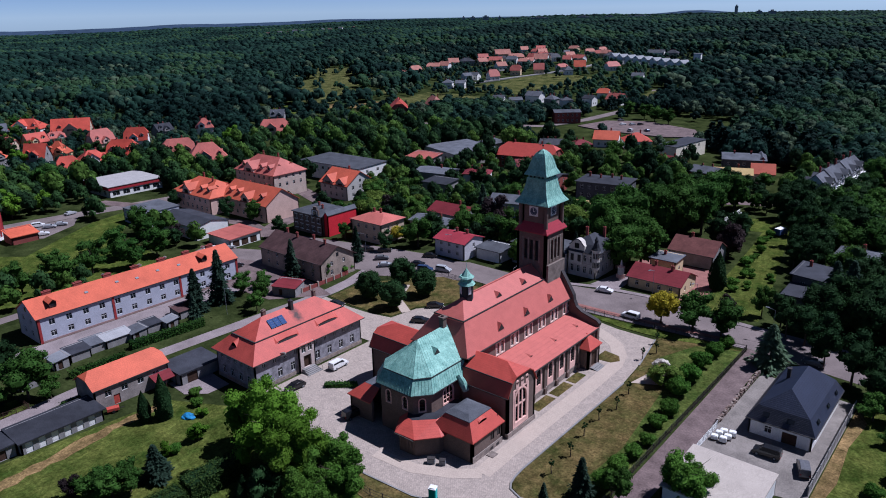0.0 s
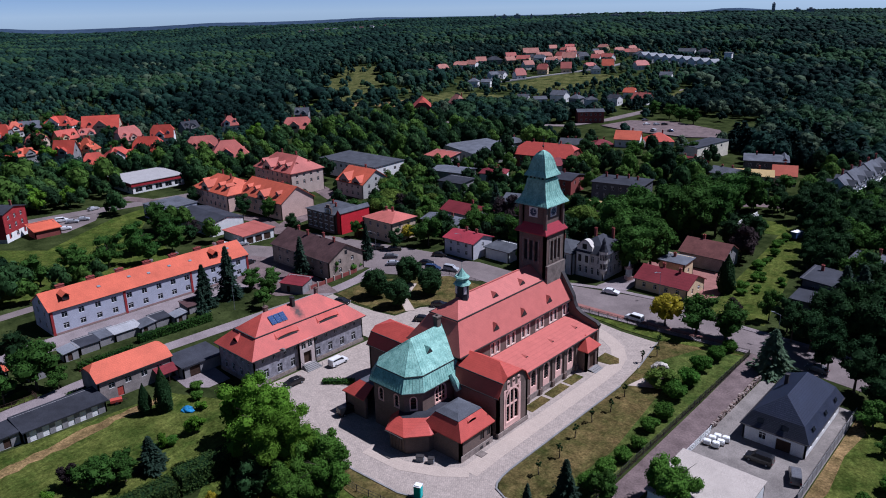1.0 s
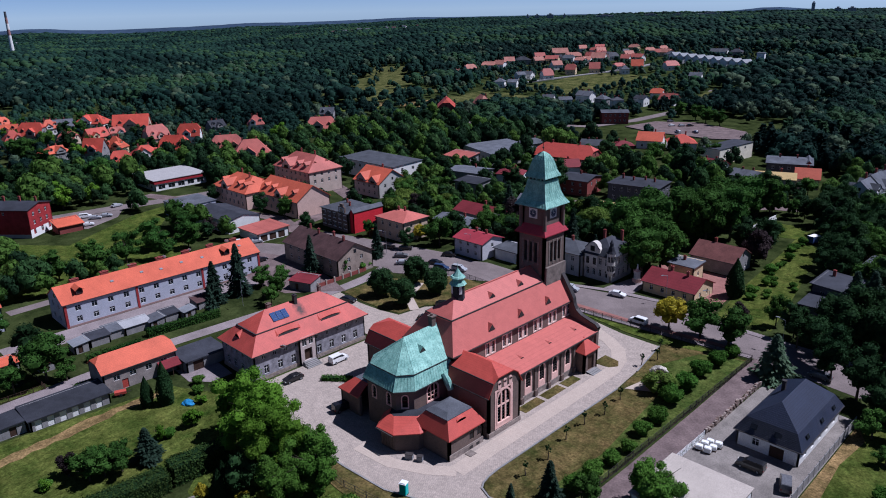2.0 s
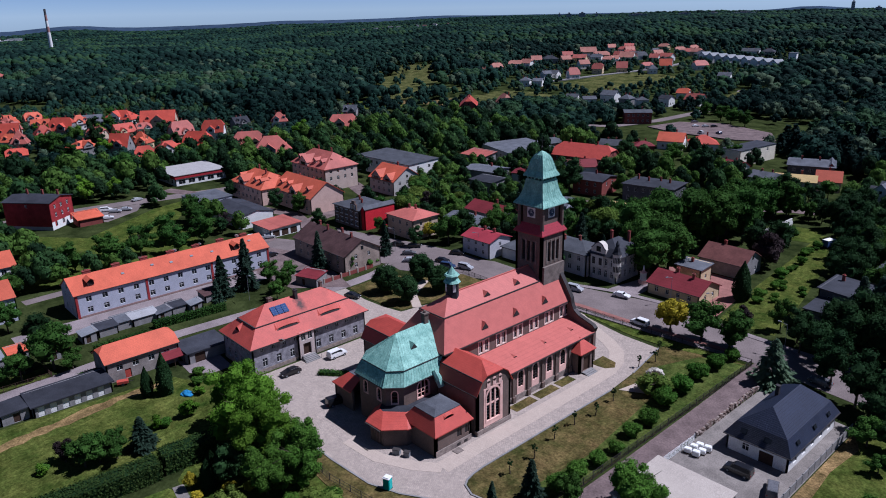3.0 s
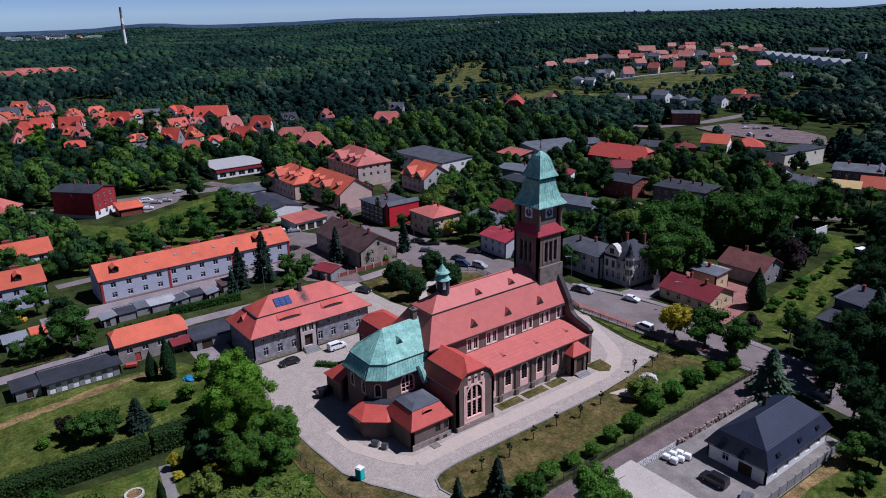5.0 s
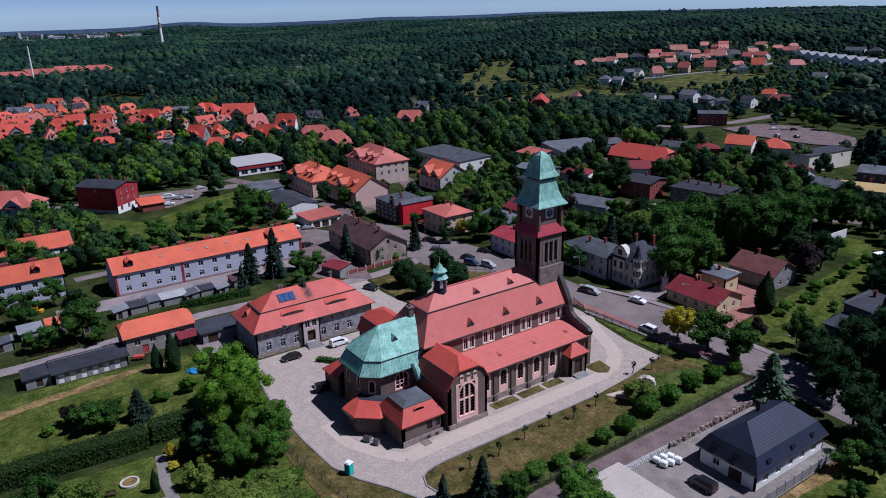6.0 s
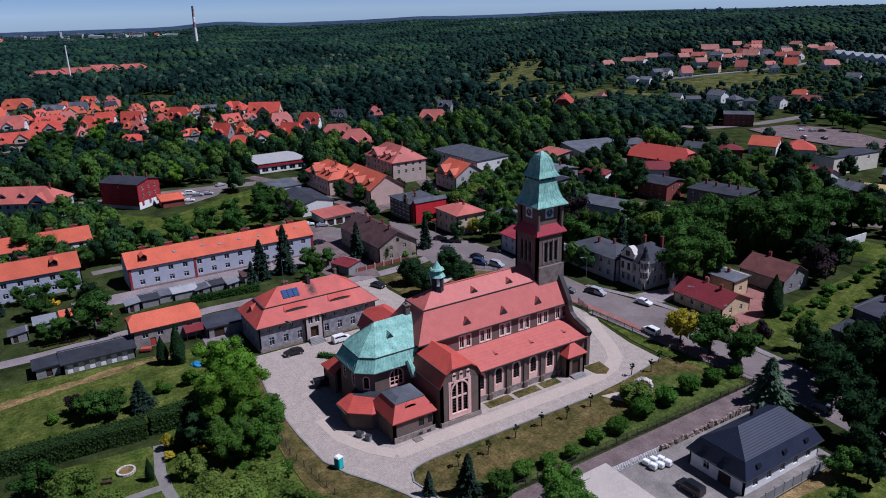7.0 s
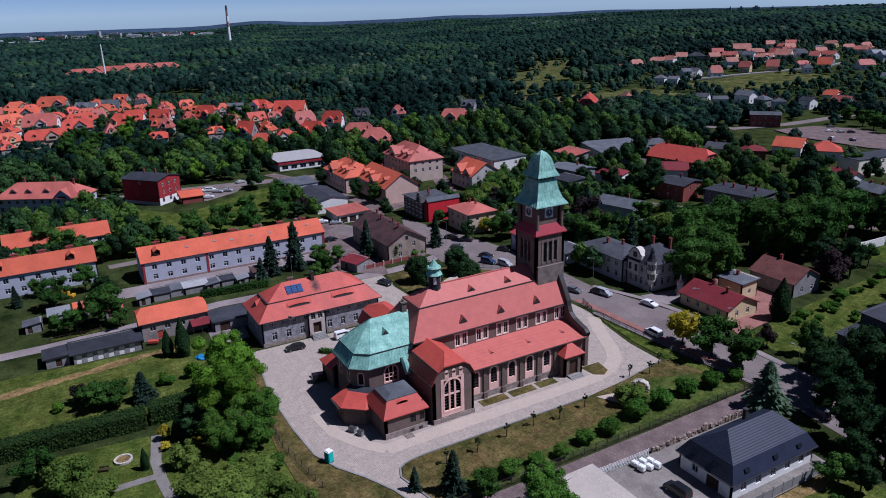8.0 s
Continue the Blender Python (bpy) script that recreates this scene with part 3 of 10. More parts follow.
def skyline(th):
    """Height of the last ridge, by its bearing: low in the left, with a few long swells."""
    z = -8 + 32 * ss((th - 8) / 40)
    for c, w, h in ((15.2, 2.8, 22), (30, 2.5, 7), (42, 2.6, 6), (69, 2.2, 19)):
        z += h * math.exp(-((th - c) / w) ** 2)
    return z


def ter(x, y):
    """Height of the land: level in the town, rising to wooded hills."""
    dx, dy = x + 70, y - 110
    d = math.hypot(dx, dy)
    if d < 260:
        return 0.0
    th = math.degrees(math.atan2(dy, -dx))
    wr = ss((th - 22) / 34)
    if th > 120 or th < -60:
        wr = 0.3
    right = 33 * ss((d - 330) / 950)
    z = right * wr
    if d > 600:
        z += ss((d - 600) / 900) * 9 * noise.noise(Vector((x / 420, y / 420, 0)))
    if 700 < d < 2100:
        z += 11 * math.exp(-((x + 1330) ** 2 + (y - 390) ** 2) / (2 * 250 ** 2))
    if d > 2200:
        z += ss((d - 2200) / 1500) * 6 * noise.noise(Vector((x / 900, y / 900, 3.0)))
        k = ss((d - 2400) / 1700)
        z = z * (1 - k) + (skyline(th) - 22) * k
    return z


def ground_sheet():
    g = np.linspace(-1, 1, 170)
    c = np.sign(g) * (np.abs(g) * 260 + 4600 * np.abs(g) ** 3.2)
    V = [(-150 + a, 150 + b, ter(-150 + a, 150 + b)) for b in c for a in c]
    n = len(c)
    F = [(j * n + i, j * n + i + 1, (j + 1) * n + i + 1, (j + 1) * n + i) for j in range(n - 1) for i in range(n - 1)]
    me = bpy.data.meshes.new("ground")
    me.from_pydata(V, [], F)
    me.materials.append(GROUND)
    tagged(new("ground", me), "wide green ground rising to wooded hills", "ground", kind="structure")


ground_sheet()


def far_hills():
    """The last hills behind the woods, with distance haze put into their blue."""
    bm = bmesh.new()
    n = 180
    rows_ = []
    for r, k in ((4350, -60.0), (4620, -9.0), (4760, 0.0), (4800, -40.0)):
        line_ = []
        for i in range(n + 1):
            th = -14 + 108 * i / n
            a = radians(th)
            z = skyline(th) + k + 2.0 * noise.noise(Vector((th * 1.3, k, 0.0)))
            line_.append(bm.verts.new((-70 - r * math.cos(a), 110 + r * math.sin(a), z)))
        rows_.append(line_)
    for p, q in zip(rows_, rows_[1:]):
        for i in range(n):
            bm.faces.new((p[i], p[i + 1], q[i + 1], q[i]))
    solo("backdrop_hills", bm, mat("haze_blue_hills", (0.040, 0.062, 0.100), 0.95, 0.15, 0.01, 0.02, 0.0, spec=0.0), "long wooded hills on the horizon, coloured haze blue", "hills", kind="structure")


far_hills()


def sheet(name, pts, z, material, label, category, t=0.3, kind="structure"):
    """A thin layer of paving or turf with a real edge."""
    bm = bmesh.new()
    a = sum(p[0] * q[1] - q[0] * p[1] for p, q in zip(pts, pts[1:] + pts[:1]))
    prism(bm, pts if a > 0 else pts[::-1], z - t, z)
    return solo(name, bm, material, label, category, kind=kind)


def strip(name, line, width, z, material, label, category, t=0.3):
    """A road or path along a line."""
    P = [Vector((*p, 0)) for p in line]
    bm = bmesh.new()
    rows_ = []
    for i, p in enumerate(P):
        d = (P[min(i + 1, len(P) - 1)] - P[max(i - 1, 0)]).normalized()
        n = Vector((-d.y, d.x, 0))
        w = width[i] if isinstance(width, (list, tuple)) else width
        zz = max(ter(p.x, p.y), 0) + z
        a, b = p + n * w / 2, p - n * w / 2
        rows_.append([bm.verts.new((a.x, a.y, zz)), bm.verts.new((b.x, b.y, zz)), bm.verts.new((b.x, b.y, zz - t)), bm.verts.new((a.x, a.y, zz - t))])
    for r0, r1 in zip(rows_, rows_[1:]):
        for i in range(4):
            j = (i + 1) % 4
            bm.faces.new((r0[i], r0[j], r1[j], r1[i]))
    bm.faces.new(rows_[0][::-1])
    bm.faces.new(rows_[-1])
    for p, q in zip(P, P[1:]):
        w = max(width) if isinstance(width, (list, tuple)) else width
        k = int((q - p).length / 6) + 1
        for i in range(k + 1):
            m = p.lerp(q, i / k)
            keep(m.x - w / 2, m.y - w / 2, m.x + w / 2, m.y + w / 2)
    return solo(name, bm, material, label, category, kind="structure")


YARD = [(-108.5, 69.5), (-103, 69.6), (-87, 67.6), (-73, 67.6), (-63.3, 68.2), (-57.8, 70.2), (-52.9, 73.2), (-47.4, 75.8), (-38.6, 78.0), (-38.6, 80.2), (-47, 78.6), (-49.8, 78), (-52.3, 79), (-53.1, 80.3), (-53.5, 82.1), (-53.7, 84.5), (-53.7, 121), (-54.6, 130), (-57.1, 143.8), (-66.4, 144), (-74.3, 145.5), (-85.6, 148), (-98, 147.5), (-103, 128), (-108, 112), (-108.5, 104)]
sheet("churchyard_paving", YARD, 0.05, COBBLE, "pale grey granite sett paving round the church", "paving")
keep(-108, 68, -53, 146)
LAWN = [(-53.4, 84.5), (-53.2, 82), (-52.7, 80.3), (-51.8, 79.3), (-49.8, 78.4), (-47, 79), (-39.2, 80.6), (-39.2, 150), (-56.5, 145.5), (-57.0, 143.8), (-54.4, 130), (-53.4, 121)]
sheet("lawn", LAWN, 0.11, LAWN_DRY, "patchy dry lawn with a paved edge", "lawn")
keep(-53, 79, -39, 150)
strip("alley", [(-36.4, 84), (-36.2, 100), (-36.4, 125), (-37.0, 152)], [4.4, 4.6, 4.6, 4.4], 0.04, LANE, "narrow worn pinkish asphalt lane", "lane")
strip("street", [(40, 150), (-12, 154.5), (-38, 158), (-70, 158.5), (-98, 154.5), (-122, 154.5), (-140, 146), (-165, 133), (-190, 122)], [12, 12, 12, 16, 11, 12, 13, 12, 9], 0.05, ASPHALT, "grey asphalt street through the town", "street")
sheet("house_yard", [(-33.6, 100), (-15.2, 104), (-15.2, 140), (-33.2, 142)], 0.06, YARD_C, "bare concrete yard beside the dark-roofed house", "yard")
keep(-34, 98, -14, 142)

# ---- church ----
AX = -77.3
church = thing("church", AX, 110, 0, 0, "dark brick church with rose clay roofs and a green copper choir", "church")
CY = 110


def church_wall(p0, p1, z0, z1, holes=(), t=0.5, m=None, name="wall"):
    return part(name, wall(bmesh.new(), p0, p1, z0, z1, holes, t), m or BRICK, church)


def rect_walls(x0, y0, x1, y1, z0, z1, holes=None, skip=()):
    c = [(x0, y0), (x1, y0), (x1, y1), (x0, y1)]
    for k in range(4):
        if k not in skip:
            church_wall(c[k], c[(k + 1) % 4], z0, z1, (holes or {}).get(k, ()))


def arch_window(parent, p0, p1, u, z, w, h, fr=0.28, mull=1, bars=2, trim=None, proud=0.06, pointed=False):
    """A round-arched window: proud stone surround, mullions and glass, over an opening of the wall from p0 to p1."""
    d = Vector((p1[0] - p0[0], p1[1] - p0[1], 0)).normalized()
    ang = math.degrees(math.atan2(d.y, d.x))
    o = Vector((p0[0], p0[1], 0)) + d * u
    key = ("arch", w, h, fr, mull, bars, proud)
    if key not in CACHE:
        r = w / 2
        arc = [(r * math.cos(math.pi * i / 10), h - r + r * math.sin(math.pi * i / 10)) for i in range(11)]
        inner = [(r, 0.0)] + arc + [(-r, 0.0)]
        R = r + fr
        arc2 = [(R * math.cos(math.pi * i / 10), h - r + R * math.sin(math.pi * i / 10)) for i in range(11)]
        outer = [(R, -fr)] + arc2 + [(-R, -fr)]
        bm = bmesh.new()
        fi = [bm.verts.new((x, -proud, zz)) for x, zz in inner]
        fo = [bm.verts.new((x, -proud, zz)) for x, zz in outer]
        bi = [bm.verts.new((x, 0.28, zz)) for x, zz in inner]
        bo = [bm.verts.new((x, 0.05, zz)) for x, zz in outer]
        n = len(inner)
        for i in range(n):
            j = (i + 1) % n
            bm.faces.new((fi[j], fi[i], fo[i], fo[j]))
            bm.faces.new((bi[i], fi[i], fi[j], bi[j]))
            bm.faces.new((fo[i], bo[i], bo[j], fo[j]))
        me = bpy.data.meshes.new("surround")
        bm.to_mesh(me)
        bm.free()
        bm = bmesh.new()
        for i in range(mull):
            x = -r + w * (i + 1) / (mull + 1)
            top = h - r + math.sqrt(max(0, r * r - x * x))
            k = 0.17 if w > 3 else 0.09 if w > 2 else 0.045
            box(bm, x - k, 0.02, 0, x + k, 0.2, top)
        for i in range(bars):
            zz = h * 0.52 if w > 3 else (h - r * 0.6) * (i + 1) / (bars + 1)
            k = 0.17 if w > 3 else 0.05
            box(bm, -r, 0.04, zz - k, r, 0.18, zz + k)
        mm = bpy.data.meshes.new("mullion")
        bm.to_mesh(mm)
        bm.free()
        bm = bmesh.new()
        bm.faces.new([bm.verts.new((x, 0.22, zz)) for x, zz in inner])
        bmesh.ops.solidify(bm, geom=bm.faces[:], thickness=0.02)
        mg = bpy.data.meshes.new("pane")
        bm.to_mesh(mg)
        bm.free()
        mg.materials.append(GLASS)
        me.materials.append(trim or TRIM_P)
        mm.materials.append((trim or TRIM_P) if w > 2 else GUTTER)
        CACHE[key] = (me, mm, mg)
    me, mm, mg = CACHE[key]
    win = part("window", me, None, parent, "", pose(o.x, o.y, z, 0, 0, ang))
    if mull or bars:
        part("tracery", mm, None, win)
    part("pane", mg, None, win)
    if w > 3:
        for i in range(1, 9):
            zz = (h - 0.6) * i / 9
            part("glazing_bar", box(bmesh.new(), -w * 0.44, 0.2, zz - 0.03, w * 0.44, 0.215, zz + 0.03), LEAD, win)


def arch_hole(u, z, w, h):
    return (u - w / 2 - 0.12, u + w / 2 + 0.12, z - 0.1, z + h + 0.05)


E_, NE_ = 6.4, 12.3
# nave: clerestory walls, 6 pairs of slender windows on each side
N0, N1 = 92.0 - CY, 128.5 - CY
cl = []
for i in range(6):
    for s in (-0.78, 0.78):
        cl.append((10.4 + i * 4.95 + s - 0.5, 10.4 + i * 4.95 + s + 0.5, 8.95, 11.35))
east0, east1 = (E_, N0), (E_, N1)
church_wall(east0, east1, -0.5, NE_, cl)
for i in range(6):
    for s in (-0.78, 0.78):
        u = 10.4 + i * 4.95 + s
        bm = wall(bmesh.new(), (0, 0), (1.5, 0), 0, 2.9, [(0.27, 1.23, 0.27, 2.63)], 0.28)
        sur = part("window_surround", bm, TRIM_C, church, "beige stone window surround", pose(E_ + 0.07, N0 + u - 0.75, 8.7, 0, 0, 90))
        bm = box(bmesh.new(), 0.27, 0.19, 0.27, 1.23, 0.21, 2.63)
        part("pane", bm, GLASS, sur)
        part("glazing_bar", box(bmesh.new(), 0.72, 0.15, 0.27, 0.78, 0.19, 2.63), WHITE, sur)
        for k in (2,):
            part("glazing_bar", box(bmesh.new(), 0.27, 0.155, 0.25 + 0.6 * k, 1.23, 0.188, 0.29 + 0.6 * k), WHITE, sur)
church_wall((-E_, N1), (-E_, N0), -0.5, NE_)
church_wall((-E_, N0), (E_, N0), -0.5, NE_)
# west gable wall with stepped, curved copings
gp = [(E_, N1 - 0.5), (E_, N1), (-E_, N1), (-E_, N1 - 0.5)]


def gable_slab(prof, y0, y1, m, name):
    bm = bmesh.new()
    A = [bm.verts.new((x, y0, z)) for x, z in prof]
    B = [bm.verts.new((x, y1, z)) for x, z in prof]
    bm.faces.new(A)
    bm.faces.new(B[::-1])
    n = len(prof)
    for i in range(n):
        j = (i + 1) % n
        bm.faces.new((A[j], A[i], B[i], B[j]))
    return part(name, bm, m, church)


half = [(13.6, -0.5), (13.6, 6.8), (13.9, 7.6), (13.2, 8.2), (11.5, 8.7), (9.5, 9.3), (8.2, 10.2), (7.6, 11.4), (7.4, 12.6), (7.0, 13.3), (5.6, 15.5), (4.2, 17.6), (0, 19.9)]
prof = [(-x, z) for x, z in half] + [(x, z) for x, z in reversed(half[:-1])]
gable_slab(prof[::-1], N1 - 0.1, N1 + 0.75, BRICK, "gable")
for s in (-1, 1):
    for (xa, za), (xb, zb) in zip(half[1:], half[2:]):
        a, b = Vector((s * xa, 0, za)), Vector((s * xb, 0, zb))
        cop = bmesh.new()
        v = [cop.verts.new(p) for p in (a + Vector((0, N1 - 0.2, 0)), b + Vector((0, N1 - 0.2, 0)), b + Vector((0, N1 + 0.85, 0)), a + Vector((0, N1 + 0.85, 0)))]
        w = [cop.verts.new(p.co + Vector((0, 0, 0.25))) for p in v]
        cop.faces.new(w)
        cop.faces.new(v[::-1])
        for i in range(4):
            j = (i + 1) % 4
            cop.faces.new((v[i], v[j], w[j], w[i]))
        part("coping", cop, GUTTER, church)
# nave roof: steep lower slope, a break and a flatter upper slope, hipped at the choir
o = 0.45
BX, BZ, RZ = 3.5, 17.5, 20.2
ye, yb, ya = N0 - o, N0 + 2.9, N0 + 7.0
V = [(E_ + o, ye, NE_ - 0.1), (E_ + o, N1, NE_ - 0.1), (BX, N1, BZ), (BX, yb, BZ), (0, N1, RZ), (0, ya, RZ), (-BX, yb, BZ), (-BX, N1, BZ), (-E_ - o, N1, NE_ - 0.1), (-E_ - o, ye, NE_ - 0.1)]
F = [[0, 1, 2, 3], [3, 2, 4, 5], [6, 5, 4, 7], [9, 6, 7, 8], [9, 0, 3, 6], [6, 3, 5]]
roof_nave = part("roof", shell(bmesh.new(), V, F, 0.2), TILE, church)
part("gutter", box(bmesh.new(), E_ + o, ye, NE_ - 0.35, E_ + o + 0.18, N1, NE_ - 0.15), GUTTER, church)
part("gutter", box(bmesh.new(), -E_ - o - 0.18, ye, NE_ - 0.35, -E_ - o, N1, NE_ - 0.15), GUTTER, church)
part("roof_ledge", box(bmesh.new(), BX - 0.05, yb - 0.1, BZ - 0.12, BX + 0.16, N1, BZ + 0.09), GUTTER, church)
part("roof_ledge", box(bmesh.new(), -BX - 0.16, yb - 0.1, BZ - 0.12, -BX + 0.05, N1, BZ + 0.09), GUTTER, church)
part("roof_ledge", box(bmesh.new(), -BX - 0.16, yb - 0.26, BZ - 0.12, BX + 0.16, yb - 0.1, BZ + 0.09), GUTTER, church)
part("ridge_tiles", box(bmesh.new(), -0.15, ya, RZ - 0.1, 0.15, N1, RZ + 0.12), TILE, church)


def vent_dormer(parent, x, y, z, dx, dz, w=2.1, h=1.45, m=None):
    """A small triangular dormer whose front stands at x, z on a slope that falls towards +x by dx over dz."""
    bm = bmesh.new()
    a = bm.verts.new((x, y - w / 2, z))
    b = bm.verts.new((x, y + w / 2, z))
    t = bm.verts.new((x + 0.12, y, z + h))
    k = bm.verts.new((x - h * dx / dz - 0.1, y, z + h + 0.02))
    for f in ((a, b, t), (b, k, t), (t, k, a), (a, k, b)):
        bm.faces.new(f)
    d = part("dormer", bm, m or TILE, parent)
    bm = bmesh.new()
    q = [(y - w * 0.42, z + 0.04), (y + w * 0.42, z + 0.04), (y, z + h * 0.84)]
    A = [bm.verts.new((x + 0.15, yy, zz)) for yy, zz in q]
    B = [bm.verts.new((x - 0.05, yy, zz)) for yy, zz in q]
    bm.faces.new(A)
    for i in range(3):
        j = (i + 1) % 3
        bm.faces.new((A[j], A[i], B[i], B[j]))
    part("louvre", bm, GUTTER, d)


SL = (E_ + o - BX) / (BZ - NE_ + 0.1)
for yy in (103.2, 112.2, 121.2):
    vent_dormer(church, E_ + o - SL * 1.3, yy - CY, NE_ + 1.2, SL, 1.0)
for yy in (107.3, 116.2):
    vent_dormer(church, BX - 0.9, yy - CY, BZ + 0.9 * (RZ - BZ) / BX, BX, RZ - BZ, 2.0, 1.0)
# side aisles
for s in (1, -1):
    xa = 13.2 * s
    a0, a1 = (xa, 99.5 - CY), (xa, N1)
    hs = []
    if s > 0:
        hs = [arch_hole(1.9 + i * 4.3, 2.75, 1.5, 3.4) for i in range(5)]
        church_wall(a0, a1, 1.3, 6.9, hs)
        for i in range(5):
            arch_window(church, a0, a1, 1.9 + i * 4.3, 2.75, 1.5, 3.4, 0.36, 1, 4)
            part("apron", box(bmesh.new(), xa + 0.003, a0[1] + 0.8 + i * 4.3, 1.34, xa + 0.06, a0[1] + 3.0 + i * 4.3, 2.385), TRIM_P, church, "rose stone apron below the window")
        part("plinth", wall(bmesh.new(), (xa + 0.12, a0[1]), (xa + 0.12, N1 + 0.1), -0.5, 1.3, (), 0.6), RUBBLE, church, "rough rubble stone plinth")
        for i in range(6):
            yy = a0[1] + 4.05 + i * 4.3
            bm = box(bmesh.new(), xa + 0.003, yy - 0.3, 1.3, xa + 0.22, yy + 0.3, 6.5)
            box(bm, xa + 0.12, yy - 0.4, -0.3, xa + 0.5, yy + 0.4, 1.3)
            part("pilaster", bm, BRICK, church)
    else:
        church_wall(a1, a0, -0.5, 6.9)
    V = [(xa + 0.6 * s, a0[1], 7.0), (xa + 0.6 * s, N1, 7.0), (E_ * s, N1, 8.5), (E_ * s, a0[1], 8.5)]
    part("roof", shell(bmesh.new(), V, [[0, 1, 2, 3]] if s > 0 else [[3, 2, 1, 0]], 0.2), TILE, church)
    part("gutter", box(bmesh.new(), min(xa + 0.6 * s, xa + 0.78 * s), a0[1], 6.75, max(xa + 0.6 * s, xa + 0.78 * s), N1, 6.92), GUTTER, church)
for yy in (107, 116, 124.7):
    vent_dormer(church, 10.6, yy - CY, 7.66, 4.93, 1.0, 1.0, 0.28)
# transepts: tall gabled wings with a big three-light window
for s in (1, -1):
    x0, x1 = E_ * s, 16.7 * s
    y0, y1 = 90.3 - CY, 98.9 - CY
    xw = x1
    yc = (y0 + y1) / 2
    if s > 0:
        q0, q1 = (xw, y0), (xw, y1)
        hole = (4.0 - 1.85, 4.0 + 1.85, 2.1, 8.52)
        church_wall(q0, q1, 1.0, 8.6, [hole], 0.5)
        arch_window(church, q0, q1, 4.0, 2.2, 3.5, 6.25, 0.32, 2, 1, proud=0.12)
        part("stone_panel", wall(bmesh.new(), (xw + 0.07, y0 + 1.55), (xw + 0.07, y0 + 6.45), 1.15, 8.85, [(0.6, 4.3, 2.1, 8.52)], 0.067), TRIM_P, church, "rose stone panel round the transept window")
        part("plinth", wall(bmesh.new(), (xw + 0.15, y0 - 0.1), (xw + 0.15, y1 + 0.1), -0.5, 1.0, (), 0.6), RUBBLE, church)
        church_wall((E_, y0), (xw, y0), -0.5, 8.6)
        church_wall((xw, y1), (E_, y1), -0.5, 8.6)
    else:
        church_wall((xw, y1), (xw, y0), -0.5, 8.6)
        church_wall((xw, y0), (-E_, y0), -0.5, 8.6)
        church_wall((-E_, y1), (xw, y1), -0.5, 8.6)
    # cut-off gable above the big window
    bm = bmesh.new()
    pf = [(y0, 8.58), (y1, 8.58), (y1 - 0.95, 10.4), (yc + 2.0, 11.35), (yc - 2.0, 11.35), (y0 + 0.95, 10.4)]
    A = [bm.verts.new((xw, y, z)) for y, z in pf]
    B = [bm.verts.new((xw - 0.5 * s, y, z)) for y, z in pf]
    bm.faces.new(A if s > 0 else A[::-1])
    bm.faces.new(B[::-1] if s > 0 else B)
    for i in range(6):
        j = (i + 1) % 6
        bm.faces.new((A[j], A[i], B[i], B[j]))
    part("gable", bm, BRICK, church)
    if s > 0:
        for dy in (-1.5, 0, 1.5):
            bm = box(bmesh.new(), xw + 0.003, yc + dy - 0.42, 8.9, xw + 0.10, yc + dy + 0.42, 10.1)
            tube(bm, (xw + 0.003, yc + dy, 10.1), (xw + 0.10, yc + dy, 10.1), 0.42, 0.42, 12)
            part("blind_arch", bm, TRIM_P, church)
    xo = xw + 0.3 * s
    xi = 5.2 * s
    b1 = 1.35
    yy0, yy1 = y0 - 0.4, y1 + 0.4
    xr = xw - 3.2 * s
    V = [(xi, yy0, 8.3), (xo, yy0, 8.3), (xo, yy1, 8.3), (xi, yy1, 8.3),
         (xi, yy0 + b1, 10.65), (xo, yy0 + b1, 10.65), (xo, yy1 - b1, 10.65), (xi, yy1 - b1, 10.65),
         (xo, yc - 2.1, 11.5), (xo, yc + 2.1, 11.5), (xr, yc, 12.6), (xi, yc, 12.6),
         (xi, yc - 2.1, 11.5), (xi, yc + 2.1, 11.5)]
    F = [[0, 1, 5, 4], [4, 5, 8, 10, 11], [8, 9, 10], [6, 7, 11, 10, 9], [2, 3, 7, 6]]
    if s < 0:
        F = [f[::-1] for f in F]
    part("roof", shell(bmesh.new(), V, F, 0.2), TILE_C, church)
    bm = bmesh.new()
    box(bm, min(xi, xo), yy0 - 0.14, 8.1, max(xi, xo), yy0, 8.25)
    box(bm, min(xi, xo), yy0 + b1 - 0.12, 10.55, max(xi, xo), yy0 + b1 + 0.02, 10.73)
    part("gutter", bm, GUTTER, church)

# choir: a polygonal apse with a two-stage copper roof
AP = [(6.0, 92.0), (6.0, 82.4), (3.9, 79.9), (-3.9, 79.9), (-6.0, 82.4), (-6.0, 92.0)]
AP = [(x, y - CY) for x, y in AP]
ring = AP[::-1]
faces_ = [(AP[1], AP[0]), (AP[2], AP[1]), (AP[3], AP[2]), (AP[4], AP[3]), (AP[5], AP[4])]
